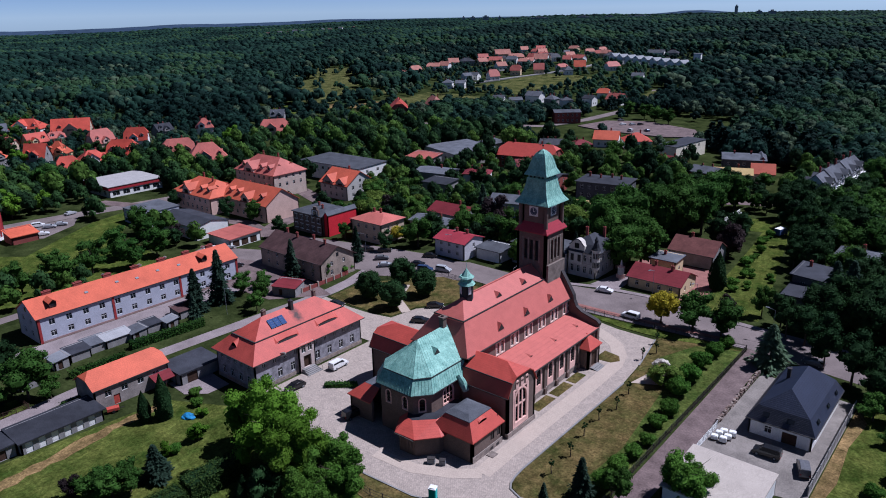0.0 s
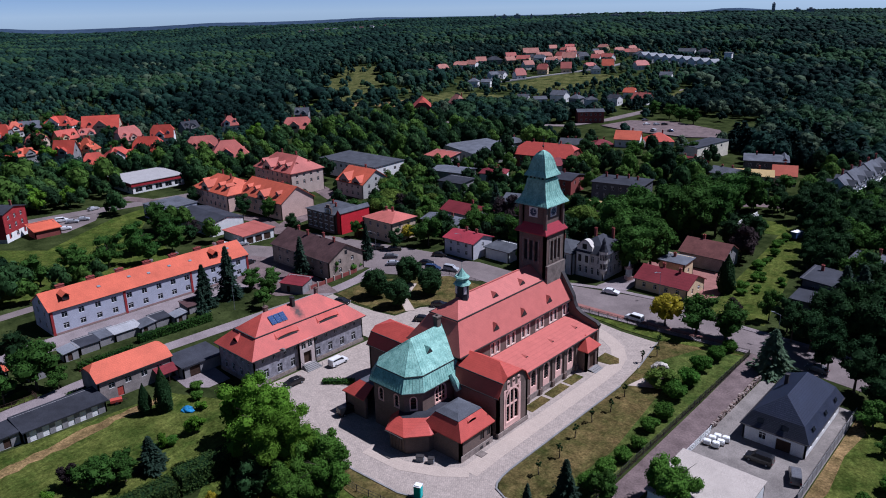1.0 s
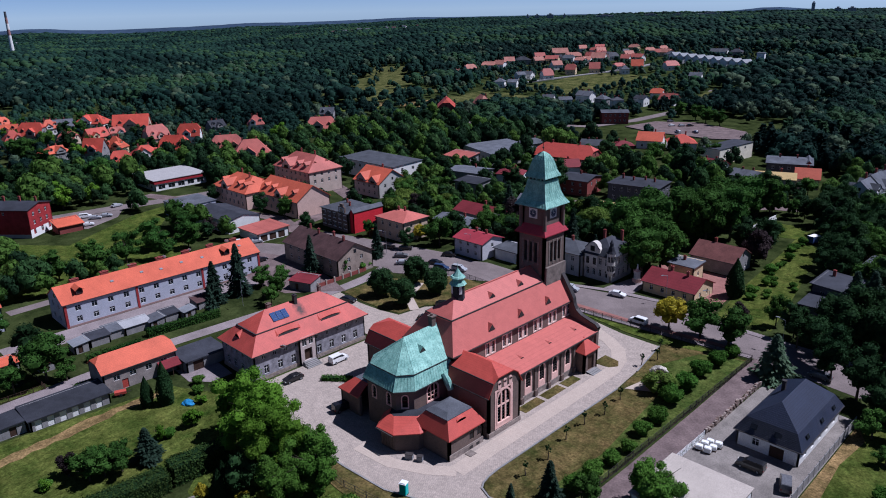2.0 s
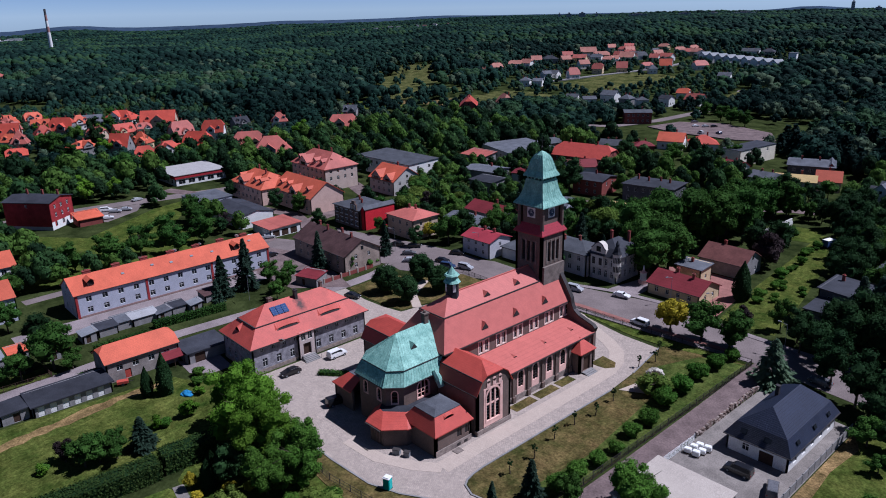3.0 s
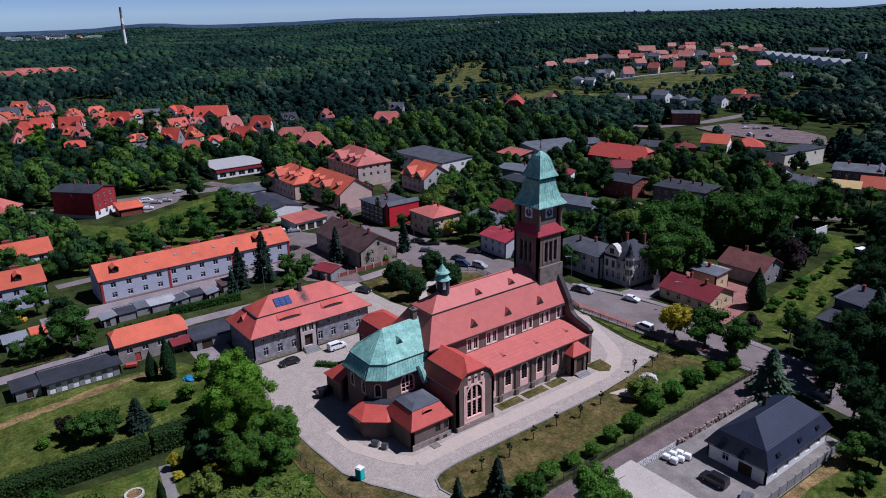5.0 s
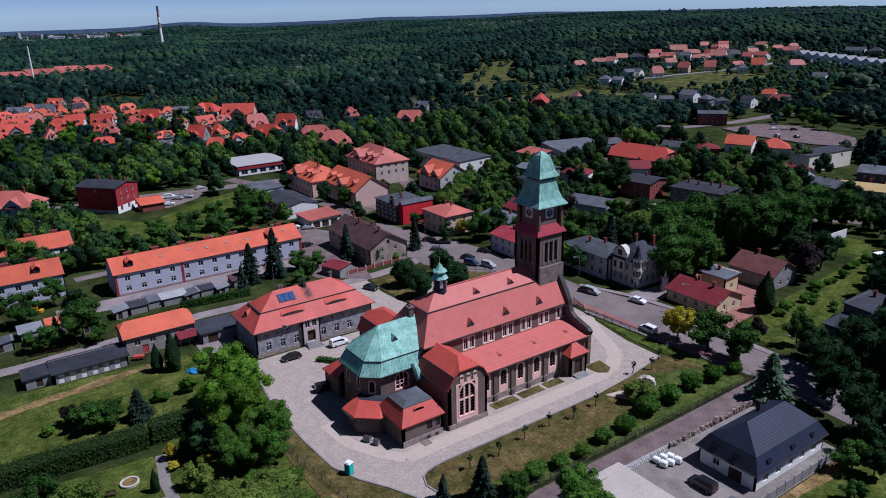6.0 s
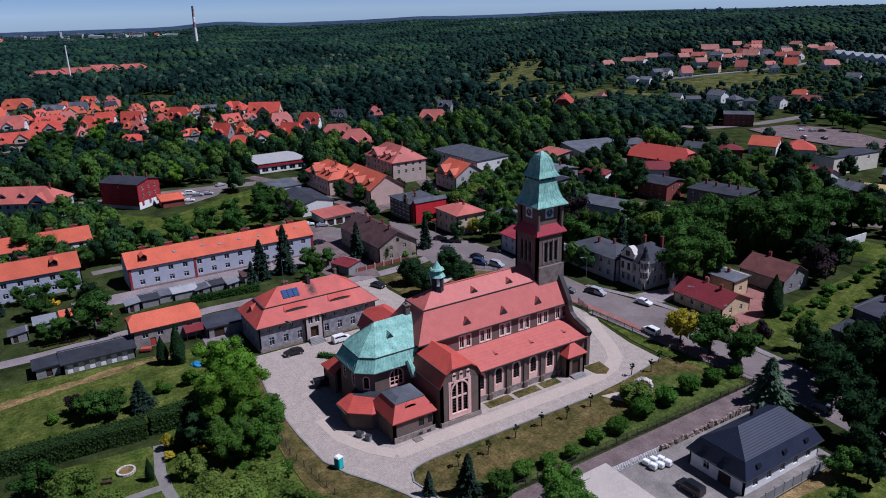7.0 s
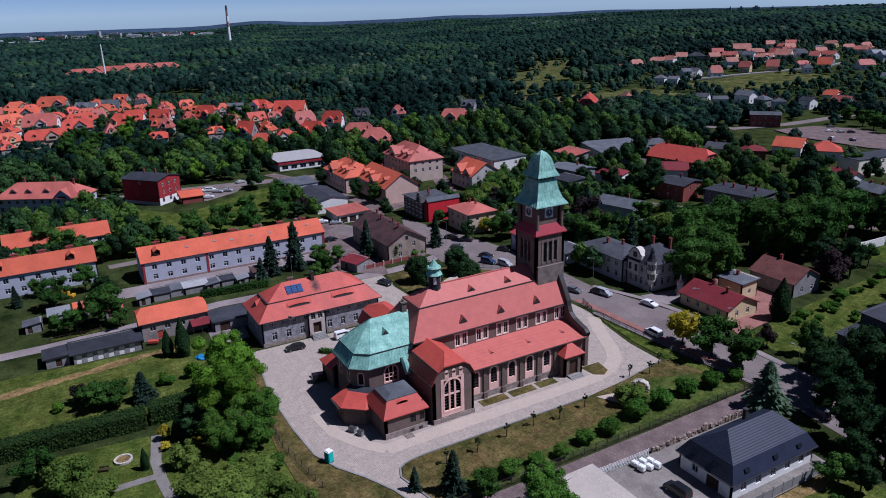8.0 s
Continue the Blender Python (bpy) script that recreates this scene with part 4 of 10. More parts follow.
for i, (p, q) in enumerate(faces_):
    ln = math.dist(p, q)
    if i == 0:
        church_wall(p, q, -0.5, 9.6, [arch_hole(4.6, 5.3, 2.6, 3.2)], 0.45)
        arch_window(church, p, q, 4.6, 5.3, 2.6, 3.2, 0.3, 2, 2)
    elif i in (1, 2, 3):
        hs = [arch_hole(ln / 2, 5.6, 1.0, 2.4)] if i != 2 else [arch_hole(ln / 2 + k, 5.6, 1.0, 2.4) for k in (-2, 2)]
        church_wall(p, q, -0.5, 9.6, hs, 0.45)
        for h in hs:
            arch_window(church, p, q, (h[0] + h[1]) / 2, 5.6, 1.0, 2.4, 0.2, 0, 2)
    else:
        church_wall(p, q, -0.5, 9.6)


e1 = [(x, y, 9.2) for x, y in [(6.7, 92 - CY), (6.7, 82.0 - CY), (4.2, 79.1 - CY), (-4.2, 79.1 - CY), (-6.7, 82.0 - CY), (-6.7, 92 - CY)]]
e2 = [(x, y, 12.0) for x, y in [(5.3, 92 - CY), (5.3, 83.2 - CY), (3.4, 80.8 - CY), (-3.4, 80.8 - CY), (-5.3, 83.2 - CY), (-5.3, 92 - CY)]]
e3 = [(x, y, 11.75) for x, y in [(5.6, 92 - CY), (5.6, 83.0 - CY), (3.6, 80.5 - CY), (-3.6, 80.5 - CY), (-5.6, 83.0 - CY), (-5.6, 92 - CY)]]
low_f = [[i + 1, i, i + 6, i + 7] for i in range(5)]
lower = part("roof", shell(bmesh.new(), e1 + e2, low_f, 0.15), COPPER, church, "green copper lower choir roof with standing seams")
rp = [(0, 85.8 - CY, 16.2), (0, 95.2 - CY, 16.4)]
e3b = e3[:]
e3b[0], e3b[5] = (5.6, 95 - CY, 11.75), (-5.6, 95 - CY, 11.75)
V = e3b + rp
F = [[1, 0, 7, 6], [2, 1, 6], [3, 2, 6], [4, 3, 6], [5, 4, 6, 7]]
upper = part("roof", shell(bmesh.new(), V, F, 0.15), COPPER, church, "green copper upper choir roof with standing seams")


def seams(parent, A, B, C, D, step=0.62):
    """Standing seams from edge A-B up to edge C-D."""
    A, B, C, D = (Vector(p) for p in (A, B, C, D))
    n = max(1, int((B - A).length / step))
    nor = (B - A).cross(D - A).normalized()
    if nor.z < 0:
        nor = -nor
    side = (B - A).normalized() * 0.03
    bm = bmesh.new()
    for i in range(n + 1):
        p, q = A.lerp(B, i / n), C.lerp(D, i / n)
        v = [bm.verts.new(x) for x in (p - side, p + side, q + side, q - side)]
        w = [bm.verts.new(x.co + nor * 0.035) for x in v]
        bm.faces.new(w)
        for a in range(4):
            b = (a + 1) % 4
            bm.faces.new((v[a], v[b], w[b], w[a]))
    tagged(part("standing_seam", bm, COPPER, parent, "fine raised copper seams"), kind="stuff")


for i in range(5):
    seams(lower, e1[i], e1[i + 1], e2[i], e2[i + 1])
seams(upper, e3b[1], e3b[0], rp[0], rp[1])
for i in (1, 2, 3):
    seams(upper, e3b[i + 1], e3b[i], rp[0], rp[0], 0.8)
for P_ in (e1, e3):
    for p, q in zip(P_, P_[1:]):
        part("gutter", tube(bmesh.new(), Vector(p) - Vector((0, 0, 0.12)), Vector(q) - Vector((0, 0, 0.12)), 0.1, 0.1, 6), GUTTER, church)
vent_dormer(church, 3.1, 87.5 - CY, 13.7, 5.6, 4.5, 1.7, 1.15, COPPER)
# chimney pot stack on the choir ridge
bm = box(bmesh.new(), -0.6, 92.6 - CY, 14.5, 0.4, 93.6 - CY, 17.9)
box(bm, -0.75, 92.45 - CY, 17.9, 0.55, 93.75 - CY, 18.15)
tube(bm, (-0.1, 93.1 - CY, 18.1), (-0.1, 93.1 - CY, 18.5), 0.3, 0.25, 8)
part("chimney", bm, BRICK, church, "dark brick chimney by the choir ridge")
# low polygonal chapel at the choir
ch = [(1.4, 79.9), (3.9, 76.2), (7.5, 76.4), (10.1, 79.5), (10.1, 81.0)]
ch = [(x, y - CY) for x, y in ch]
for p, q in zip(ch, ch[1:]):
    church_wall(p, q, -0.5, 4.0)
for k in range(5):
    part("pilaster", box(bmesh.new(), 4.2 + 0.75 * k, 76.15 - CY, 0.6, 4.4 + 0.75 * k, 76.4 - CY, 3.7), BRICK, church)
low = [(0.9, 79.5 - CY, 3.75), (3.5, 75.5 - CY, 3.75), (7.8, 75.7 - CY, 3.75), (10.8, 79.2 - CY, 3.75), (11.0, 80.9 - CY, 3.75)]
hi = [(2.6, 79.9 - CY, 5.2), (3.6, 78.6 - CY, 5.2), (5.0, 78.35 - CY, 5.2), (8.1, 81.2 - CY, 5.2), (8.3, 83.0 - CY, 5.2)]
part("roof", shell(bmesh.new(), low + hi, [[i, i + 1, i + 6, i + 5] for i in range(4)], 0.18), TILE_C, church)
prism_top = [(2.7, 79.85 - CY), (3.65, 78.65 - CY), (5.0, 78.4 - CY), (8.05, 81.2 - CY), (8.2, 83.0 - CY), (6.0, 82.6 - CY), (3.9, 80.1 - CY)]
part("roof", prism(bmesh.new(), prism_top, 4.9, 5.17), BITUMEN_D, church, "dark sheet gutter behind the chapel roof")
part("gutter", box(bmesh.new(), 3.5, 75.3 - CY, 3.5, 7.8, 75.5 - CY, 3.68), GUTTER, church)
# pale copper chute between choir and transept
bm = bmesh.new()
tube(bm, (6.5, 89.3 - CY, 9.9), (7.4, 89.6 - CY, 8.2), 0.5, 0.75, 8)
tube(bm, (7.4, 89.6 - CY, 8.2), (8.0, 89.7 - CY, 6.9), 0.75, 0.6, 8)
part("rain_chute", bm, COPPER, church, "pale copper rain chute")
# sacristy: tile skirt round a flat felted top
sx0, sx1, sy0, sy1 = 6.0, 16.4, 80.6 - CY, 89.0 - CY
hs = [(5.0, 6.1, 1.9, 3.6), (6.9, 8.0, 1.9, 3.6)]
rect_walls(sx0, sy0, sx1, sy1, -0.5, 4.6, {1: hs}, skip=(3,))
for h in hs:
    window(church, (sx1, sy0), (sx1, sy1), h, WOOD_D)
part("plinth", wall(bmesh.new(), (sx1 + 0.1, sy0), (sx1 + 0.1, sy1), -0.5, 1.2, (), 0.4), RUBBLE, church)
xi0, xi1, yi0, yi1 = 9.6, sx1 - 1.6, sy0 + 1.3, sy1 - 1.2
V = [(7.8, sy0 - 0.4, 4.3), (sx1 + 0.4, sy0 - 0.4, 4.3), (sx1 + 0.4, sy1 + 0.3, 4.3), (7.8, sy1 + 0.3, 4.3), (xi0, yi0, 6.8), (xi1, yi0, 6.8), (xi1, yi1, 6.8), (xi0, yi1, 6.8)]
part("roof", shell(bmesh.new(), V, [[0, 1, 5, 4], [1, 2, 6, 5], [2, 3, 7, 6], [3, 0, 4, 7]], 0.18), TILE_C, church)
V = [(xi0 - 0.1, yi0 - 0.1, 6.84), (xi1 + 0.1, yi0 - 0.1, 6.84), (xi1 + 0.1, yi1 + 0.1, 6.84), (xi0 - 0.1, yi1 + 0.1, 6.84), (xi0 + 1.0, yi0 + 1.2, 7.4), (xi1 - 1.2, yi0 + 1.2, 7.4), (xi1 - 1.2, yi1 - 1.2, 7.4), (xi0 + 1.0, yi1 - 1.2, 7.4), ((xi0 + xi1) / 2, (yi0 + yi1) / 2, 7.6)]
part("roof", shell(bmesh.new(), V, [[0, 1, 5, 4], [1, 2, 6, 5], [2, 3, 7, 6], [3, 0, 4, 7], [4, 5, 8], [5, 6, 8], [6, 7, 8], [7, 4, 8]], 0.12), BITUMEN, church, "grey felted low domed roof")
part("roof", box(bmesh.new(), sx0 + 0.003, sy0 + 2.0, 4.65, 8.2, sy1 - 0.003, 4.9), BITUMEN_D, church)
bm = bmesh.new()
rim_ = [(15.0, 84.6 - CY + 1.1 * math.cos(math.pi * i / 6), 6.05 + 0.38 * math.sin(math.pi * i / 6)) for i in range(7)]
A = [bm.verts.new((x + 0.55, y, z)) for x, y, z in rim_]
B = [bm.verts.new((x - 0.35, y, z + 0.35)) for x, y, z in rim_]
for i in range(6):
    bm.faces.new((A[i], A[i + 1], B[i + 1], B[i]))
bm.faces.new(A)
hood = part("eyebrow_dormer", bm, TILE_C, church)
bm = bmesh.new()
bm.faces.new([bm.verts.new((15.57, y, z - 0.05)) for x, y, z in rim_])
bmesh.ops.solidify(bm, geom=bm.faces[:], thickness=0.02)
part("dormer_glazing", bm, GUTTER, hood)
for yy in (85.9, 87.6):
    part("cellar_window", box(bmesh.new(), sx1 + 0.102, yy - CY - 0.4, 0.25, sx1 + 0.14, yy - CY + 0.4, 0.75), GUTTER, church)
part("cellar_hatch", box(bmesh.new(), sx1 + 0.3, 84.0 - CY, 0.0, sx1 + 1.7, 85.6 - CY, 0.16), MASONRY, church, "low brown cellar hatch at the wall foot")
# small wing on the other side of the choir
rect_walls(-11.7, 79.4 - CY, -6.0, 85.5 - CY, -0.5, 4.4, skip=(1,))
V = [(-6.0, 79.0 - CY, 4.2), (-12.1, 79.0 - CY, 4.2), (-12.1, 86 - CY, 4.2), (-6.0, 86 - CY, 4.2), (-6.0, 81.6 - CY, 6.2), (-9.8, 81.6 - CY, 6.2), (-9.8, 86 - CY, 6.2), (-6.0, 86 - CY, 6.2)]
part("roof", shell(bmesh.new(), V, [[1, 0, 4, 5], [2, 1, 5, 6]], 0.18), TILE_C, church)
part("roof", box(bmesh.new(), -9.8, 81.6 - CY, 6.0, -6.0, 86 - CY, 6.22), BITUMEN, church)
# side porch
rect_walls(13.2, 121.6 - CY, 15.4, 126.2 - CY, -0.5, 4.9, {1: [(1.2, 3.4, 0.35, 3.6)]}, skip=(3,))
part("door", box(bmesh.new(), 15.0, 122.8 - CY, 0.35, 15.12, 125.0 - CY, 3.6), WOOD_D, church, "dark double church door")
V = [(13.0, 121.2 - CY, 4.7), (15.8, 121.2 - CY, 4.7), (15.8, 126.6 - CY, 4.7), (13.0, 126.6 - CY, 4.7), (13.4, 123.9 - CY, 7.3)]
part("roof", shell(bmesh.new(), V, [[0, 1, 4], [1, 2, 4], [2, 3, 4]], 0.15), TILE_C, church)
for i in range(3):
    part("step", box(bmesh.new(), 15.4, 122.3 - CY, -0.2, 17.2 - i * 0.5, 125.5 - CY, 0.12 + i * 0.13), CONCRETE, church)
# ridge turret
tx, ty = 0.0, 100.2 - CY
bm = bmesh.new()
tube(bm, (tx, ty, 18.6), (tx, ty, 22.6), 1.3, 1.3, 8)
turret = part("ridge_turret", bm, BITUMEN_D, church, "small lead-clad ridge turret with a copper cap")
bm = bmesh.new()
tube(bm, (tx, ty, 22.5), (tx, ty, 23.0), 1.75, 1.4, 8)
tube(bm, (tx, ty, 23.0), (tx, ty, 23.9), 1.2, 1.05, 8)
tube(bm, (tx, ty, 23.9), (tx, ty, 24.2), 1.55, 1.3, 8)
tube(bm, (tx, ty, 24.2), (tx, ty, 25.6), 1.05, 0.1, 8)
tube(bm, (tx, ty, 25.6), (tx, ty, 27.0), 0.05, 0.03, 5)
part("cap", bm, COPPER, turret)
for k in range(8):
    a = 2 * math.pi * (k + 0.5) / 8
    part("louvre", box(bmesh.new(), -0.3, -0.06, 0, 0.3, 0.03, 1.5), WHITE if k % 2 else GUTTER, turret, "", Matrix.Translation((tx + 1.24 * math.cos(a), ty + 1.24 * math.sin(a), 20.7)) @ pose(0, 0, 0, 0, 0, math.degrees(a) + 90))

# tower
TW = 3.65
T0, T1 = 122.6 - CY, 130.0 - CY
TC = (T0 + T1) / 2
corners = [(-TW, T0), (TW, T0), (TW, T1), (-TW, T1)]
for k in range(4):
    p, q = corners[k], corners[(k + 1) % 4]
    ln = math.dist(p, q)
    hs = [(ln / 2 + d - 0.42, ln / 2 + d + 0.42, 21.2, 25.6) for d in (-1.35, 0, 1.35)]
    church_wall(p, q, -0.5, 27.6, hs, 0.6)
    d = Vector((q[0] - p[0], q[1] - p[1], 0)).normalized()
    for h in hs:
        o_ = Vector((*p, 0)) + d * h[0]
        bm = bmesh.new()
        for j in range(11):
            z = 0.1 + j * 0.4
            v = [bm.verts.new(c) for c in ((0, 0.25, z), (0.84, 0.25, z), (0.84, 0.5, z + 0.3), (0, 0.5, z + 0.3))]
            bm.faces.new(v)
        part("louvre", bm, GUTTER, church, "dark sound louvres", pose(o_.x, o_.y, 21.2, 0, 0, 90 * k))
    n = Vector((d.y, -d.x, 0))
    # pale band and stone jambs between the belfry openings
    for e in (-2.03, -0.68, 0.68, 2.03):
        bm = box(bmesh.new(), -0.2, -0.08, 20.8, 0.2, 0.002, 26.0)
        c0 = Vector((*p, 0)) + d * (ln / 2 + e)
        part("jamb", bm, MASONRY, church, "", pose(c0.x, c0.y, 0, 0, 0, 90 * k))
# tiled skirt over the belfry and the set-back clock stage
K0 = TW - 0.75
sk = [(-TW - 0.4, T0 - 0.4, 27.4), (TW + 0.4, T0 - 0.4, 27.4), (TW + 0.4, T1 + 0.4, 27.4), (-TW - 0.4, T1 + 0.4, 27.4), (-K0, T0 + 0.75, 29.3), (K0, T0 + 0.75, 29.3), (K0, T1 - 0.75, 29.3), (-K0, T1 - 0.75, 29.3)]
part("skirt_roof", shell(bmesh.new(), sk, [[0, 1, 5, 4], [1, 2, 6, 5], [2, 3, 7, 6], [3, 0, 4, 7]], 0.2), SHEET_RED, church, "crimson skirt roof of the tower")
cs = [(-K0, T0 + 0.75), (K0, T0 + 0.75), (K0, T1 - 0.75), (-K0, T1 - 0.75)]
for k in range(4):
    p, q = cs[k], cs[(k + 1) % 4]
    church_wall(p, q, 27.0, 33.8, (), 0.5)
    d = Vector((q[0] - p[0], q[1] - p[1], 0)).normalized()
    c0 = (Vector((*p, 0)) + Vector((*q, 0))) / 2
    m = pose(c0.x, c0.y, 31.7, 0, 0, 90 * k)
    bm = box(bmesh.new(), -1.05, -0.12, -1.05, 1.05, 0.003, 1.05)
    clock = part("clock", bm, WHITE, church, "square white clock face with dark dial", m)
    bm = tube(bmesh.new(), (0, -0.13, 0), (0, -0.16, 0), 0.85, 0.85, 20)
    part("dial", bm, mat("dial_blue", (0.05, 0.07, 0.12), 0.5), clock)
    bm = bmesh.new()
    for a in range(12):
        t = a * math.pi / 6
        box(bm, 0.70 * math.sin(t) - 0.05, -0.185, 0.70 * math.cos(t) - 0.05, 0.70 * math.sin(t) + 0.05, -0.162, 0.70 * math.cos(t) + 0.05)
    part("hour_mark", bm, WHITE, clock)
    bm = box(bmesh.new(), -0.05, -0.2, -0.1, 0.05, -0.165, 0.62)
    box(bm, -0.04, -0.2, -0.06, 0.4, -0.165, 0.04)
    part("pointer", bm, WHITE, clock)
for x in (-1, 1):
    for y in (T0 + 0.55, T1 - 0.55):
        part("corner_shaft", tube(bmesh.new(), (x * (TW - 0.5), y, 28.2), (x * (TW - 0.5), y, 33.6), 0.42, 0.42, 10), BRICK, church)
# bell-shaped copper roof, an open lantern band and a domed cap
def stage(prof, cy, m, name, label="", y_scale=1.0):
    bm = bmesh.new()
    rings = []
    for r, z in prof:
        rings.append([bm.verts.new((sx * r, cy + sy * r * y_scale, z)) for sx, sy in ((-1, -1), (1, -1), (1, 1), (-1, 1))])
    for a, b in zip(rings, rings[1:]):
        for i in range(4):
            j = (i + 1) % 4
            bm.faces.new((a[i], a[j], b[j], b[i]))
    bm.faces.new(rings[0][::-1])
    bm.faces.new(rings[-1])
    ob = part(name, bm, m, church, label)
    for k in range(4):
        sgn = ((-1, -1), (1, -1), (1, 1), (-1, 1))
        s0, s1 = sgn[k], sgn[(k + 1) % 4]
        for (r0, z0), (r1, z1) in zip(prof, prof[1:]):
            if abs(z1 - z0) > 0.3 and r0 > 0.5:
                seams(ob, (s0[0] * r0, cy + s0[1] * r0, z0), (s1[0] * r0, cy + s1[1] * r0, z0), (s0[0] * r1, cy + s0[1] * r1, z1), (s1[0] * r1, cy + s1[1] * r1, z1), 0.7)
    return ob


stage([(4.15, 33.3), (4.1, 33.5), (3.3, 34.6), (2.75, 36.0), (2.4, 37.6), (2.25, 38.6)], TC, COPPER, "bell_roof", "green copper bell-shaped tower roof")
stage([(1.95, 38.4), (1.95, 39.6)], TC, GUTTER, "lantern")
for k in range(4):
    for i in range(5):
        s = -2.0 + i
        s *= 0.98
        x, y = ((s, -2.0), (2.0, s), (s, 2.0), (-2.0, s))[k]
        part("lantern_post", box(bmesh.new(), x - 0.14, TC + y - 0.14, 38.55, x + 0.14, TC + y + 0.14, 39.5), COPPER, church)
stage([(2.75, 39.2), (2.7, 39.4), (2.15, 40.4), (1.85, 41.6), (1.5, 42.8), (1.05, 43.6), (0.45, 44.2), (0.06, 44.4)], TC, COPPER, "tower_cap", "green copper cap of the tower")
bm = bmesh.new()
tube(bm, (0, TC, 44.6), (0, TC, 47.4), 0.06, 0.05, 6)
box(bm, -0.55, TC - 0.04, 46.5, 0.55, TC + 0.04, 46.62)
bmesh.ops.create_uvsphere(bm, u_segments=10, v_segments=6, radius=0.22, matrix=Matrix.Translation((0, TC, 45.2)))
part("cross", bm, GUTTER, church)
# pale buttress slab at the foot of the tower
part("buttress", box(bmesh.new(), TW + 0.003, T0 + 0.3, 12, TW + 0.5, T1 - 0.3, 20.4), MASONRY, church, "pale weathered masonry at the foot of the tower")

# ---- houses round the church ----
CREAM, BEIGE, PEACH = plaster("cream", (0.64, 0.49, 0.30)), plaster("beige", (0.55, 0.43, 0.32)), plaster("peach", (0.62, 0.43, 0.36))
GREYW, BLUEG, WHITEW = plaster("grey", (0.26, 0.25, 0.25), 0.25), plaster("blue_grey", (0.44, 0.455, 0.53), 0.08), plaster("white", (0.78, 0.77, 0.74))
DARKW, BROWNW, YELLOWW = plaster("dark_grey", (0.10, 0.10, 0.11), 0.25), plaster("brown", (0.33, 0.265, 0.22), 0.35), plaster("yellow", (0.52, 0.42, 0.22))
REDW = plaster("crimson", (0.60, 0.028, 0.04))



def soot(c, rx, ry, rz):
    """A smoky stain below a chimney head."""
    def f(nt, geo, colour, height):
        colour, height = courses(0.21, 0.82)(nt, geo, colour, height)
        N, Lk = nt.nodes, nt.links
        sub = N.new("ShaderNodeVectorMath")
        sub.operation = "SUBTRACT"
        sub.inputs[1].default_value = c
        Lk.new(geo.outputs["Position"], sub.inputs[0])
        mul = N.new("ShaderNodeVectorMath")
        mul.operation = "MULTIPLY"
        mul.inputs[1].default_value = (1 / rx, 1 / ry, 1 / rz)
        Lk.new(sub.outputs[0], mul.inputs[0])
        ln = N.new("ShaderNodeVectorMath")
        ln.operation = "LENGTH"
        Lk.new(mul.outputs[0], ln.inputs[0])
        nz = N.new("ShaderNodeTexNoise")
        nz.inputs["Scale"].default_value = 1.3
        Lk.new(geo.outputs["Position"], nz.inputs["Vector"])
        ad = N.new("ShaderNodeMath")
        ad.operation = "ADD"
        Lk.new(ln.outputs["Value"], ad.inputs[0])
        Lk.new(nz.outputs["Fac"], ad.inputs[1])
        mr = N.new("ShaderNodeMapRange")
        mr.inputs[1].default_value, mr.inputs[2].default_value = 0.7, 1.5
        mr.inputs[3].default_value, mr.inputs[4].default_value = 0.08, 1.0
        Lk.new(ad.outputs[0], mr.inputs[0])
        mx = N.new("ShaderNodeMix")
        mx.data_type, mx.blend_type = "RGBA", "MULTIPLY"
        mx.inputs[0].default_value = 1.0
        Lk.new(colour, mx.inputs[6])
        Lk.new(mr.outputs[0], mx.inputs[7])
        return mx.outputs[2], height
    return f


TILE_S = mat("clay_tile_crimson_sooted", (0.47, 0.082, 0.058), 0.55, 0.22, 1.2, 9, 0.5, 0.03, spec=0.2, detail=soot((-113.9, 87.5, 10.9), 3.0, 1.5, 2.8))
rectory = house("rectory", -115.8, 87.2, 13.0, 29.0, 6.9, 12.4, SOOT_PLASTER, TILE_S, "mansard", 0,
                {0: [(4, 1.1, 1.2, 1.8), (5, 0.8, 4.6, 1.3)], 1: [(8, 1.15, 1.3, 1.9), (10, 0.8, 4.7, 1.3)], 2: [(4, 1.1, 1.2, 1.8)], 3: [(8, 1.1, 1.3, 1.9)]},
                [], "grey plastered rectory with a hipped rose tile roof and solar panels", "house", o=0.7, inset=8.0, plinth=0.9, bz=0.5, bi=0.46)
block = house("apartment_block", -173.6, 82.6, 11.0, 54.6, 6.4, 9.6, BLUEG, TILE_O, "gable", 0,
              {1: [(13, 1.35, 1.1, 1.45), (13, 1.35, 3.95, 1.45)], 0: [(2, 1.2, 1.2, 1.4), (2, 1.2, 4.2, 1.4)], 2: [(2, 1.2, 1.2, 1.4)], 3: [(12, 1.3, 1.2, 1.5), (12, 1.3, 4.2, 1.5)]},
              [(-0.3, -22 + 7.4 * i, 10.2, 0.8, 2.0) for i in range(7)], "long blue-grey two-storey apartment block with an orange tile roof", "apartment block", o=0.25)
block_two = house("apartment_block", -184.0, 27.5, 11.0, 34.0, 6.4, 9.6, BLUEG, TILE_O, "gable", 0,
      {1: [(8, 1.35, 1.1, 1.45), (8, 1.35, 3.95, 1.45)], 0: [(2, 1.2, 1.2, 1.4)], 2: [(2, 1.2, 1.2, 1.4), (2, 1.2, 4.2, 1.4)]},
      [(-0.3, -10 + 7 * i, 10.2, 0.8, 2.0) for i in range(4)], "blue-grey apartment block with an orange tile roof", "apartment block", o=0.25)
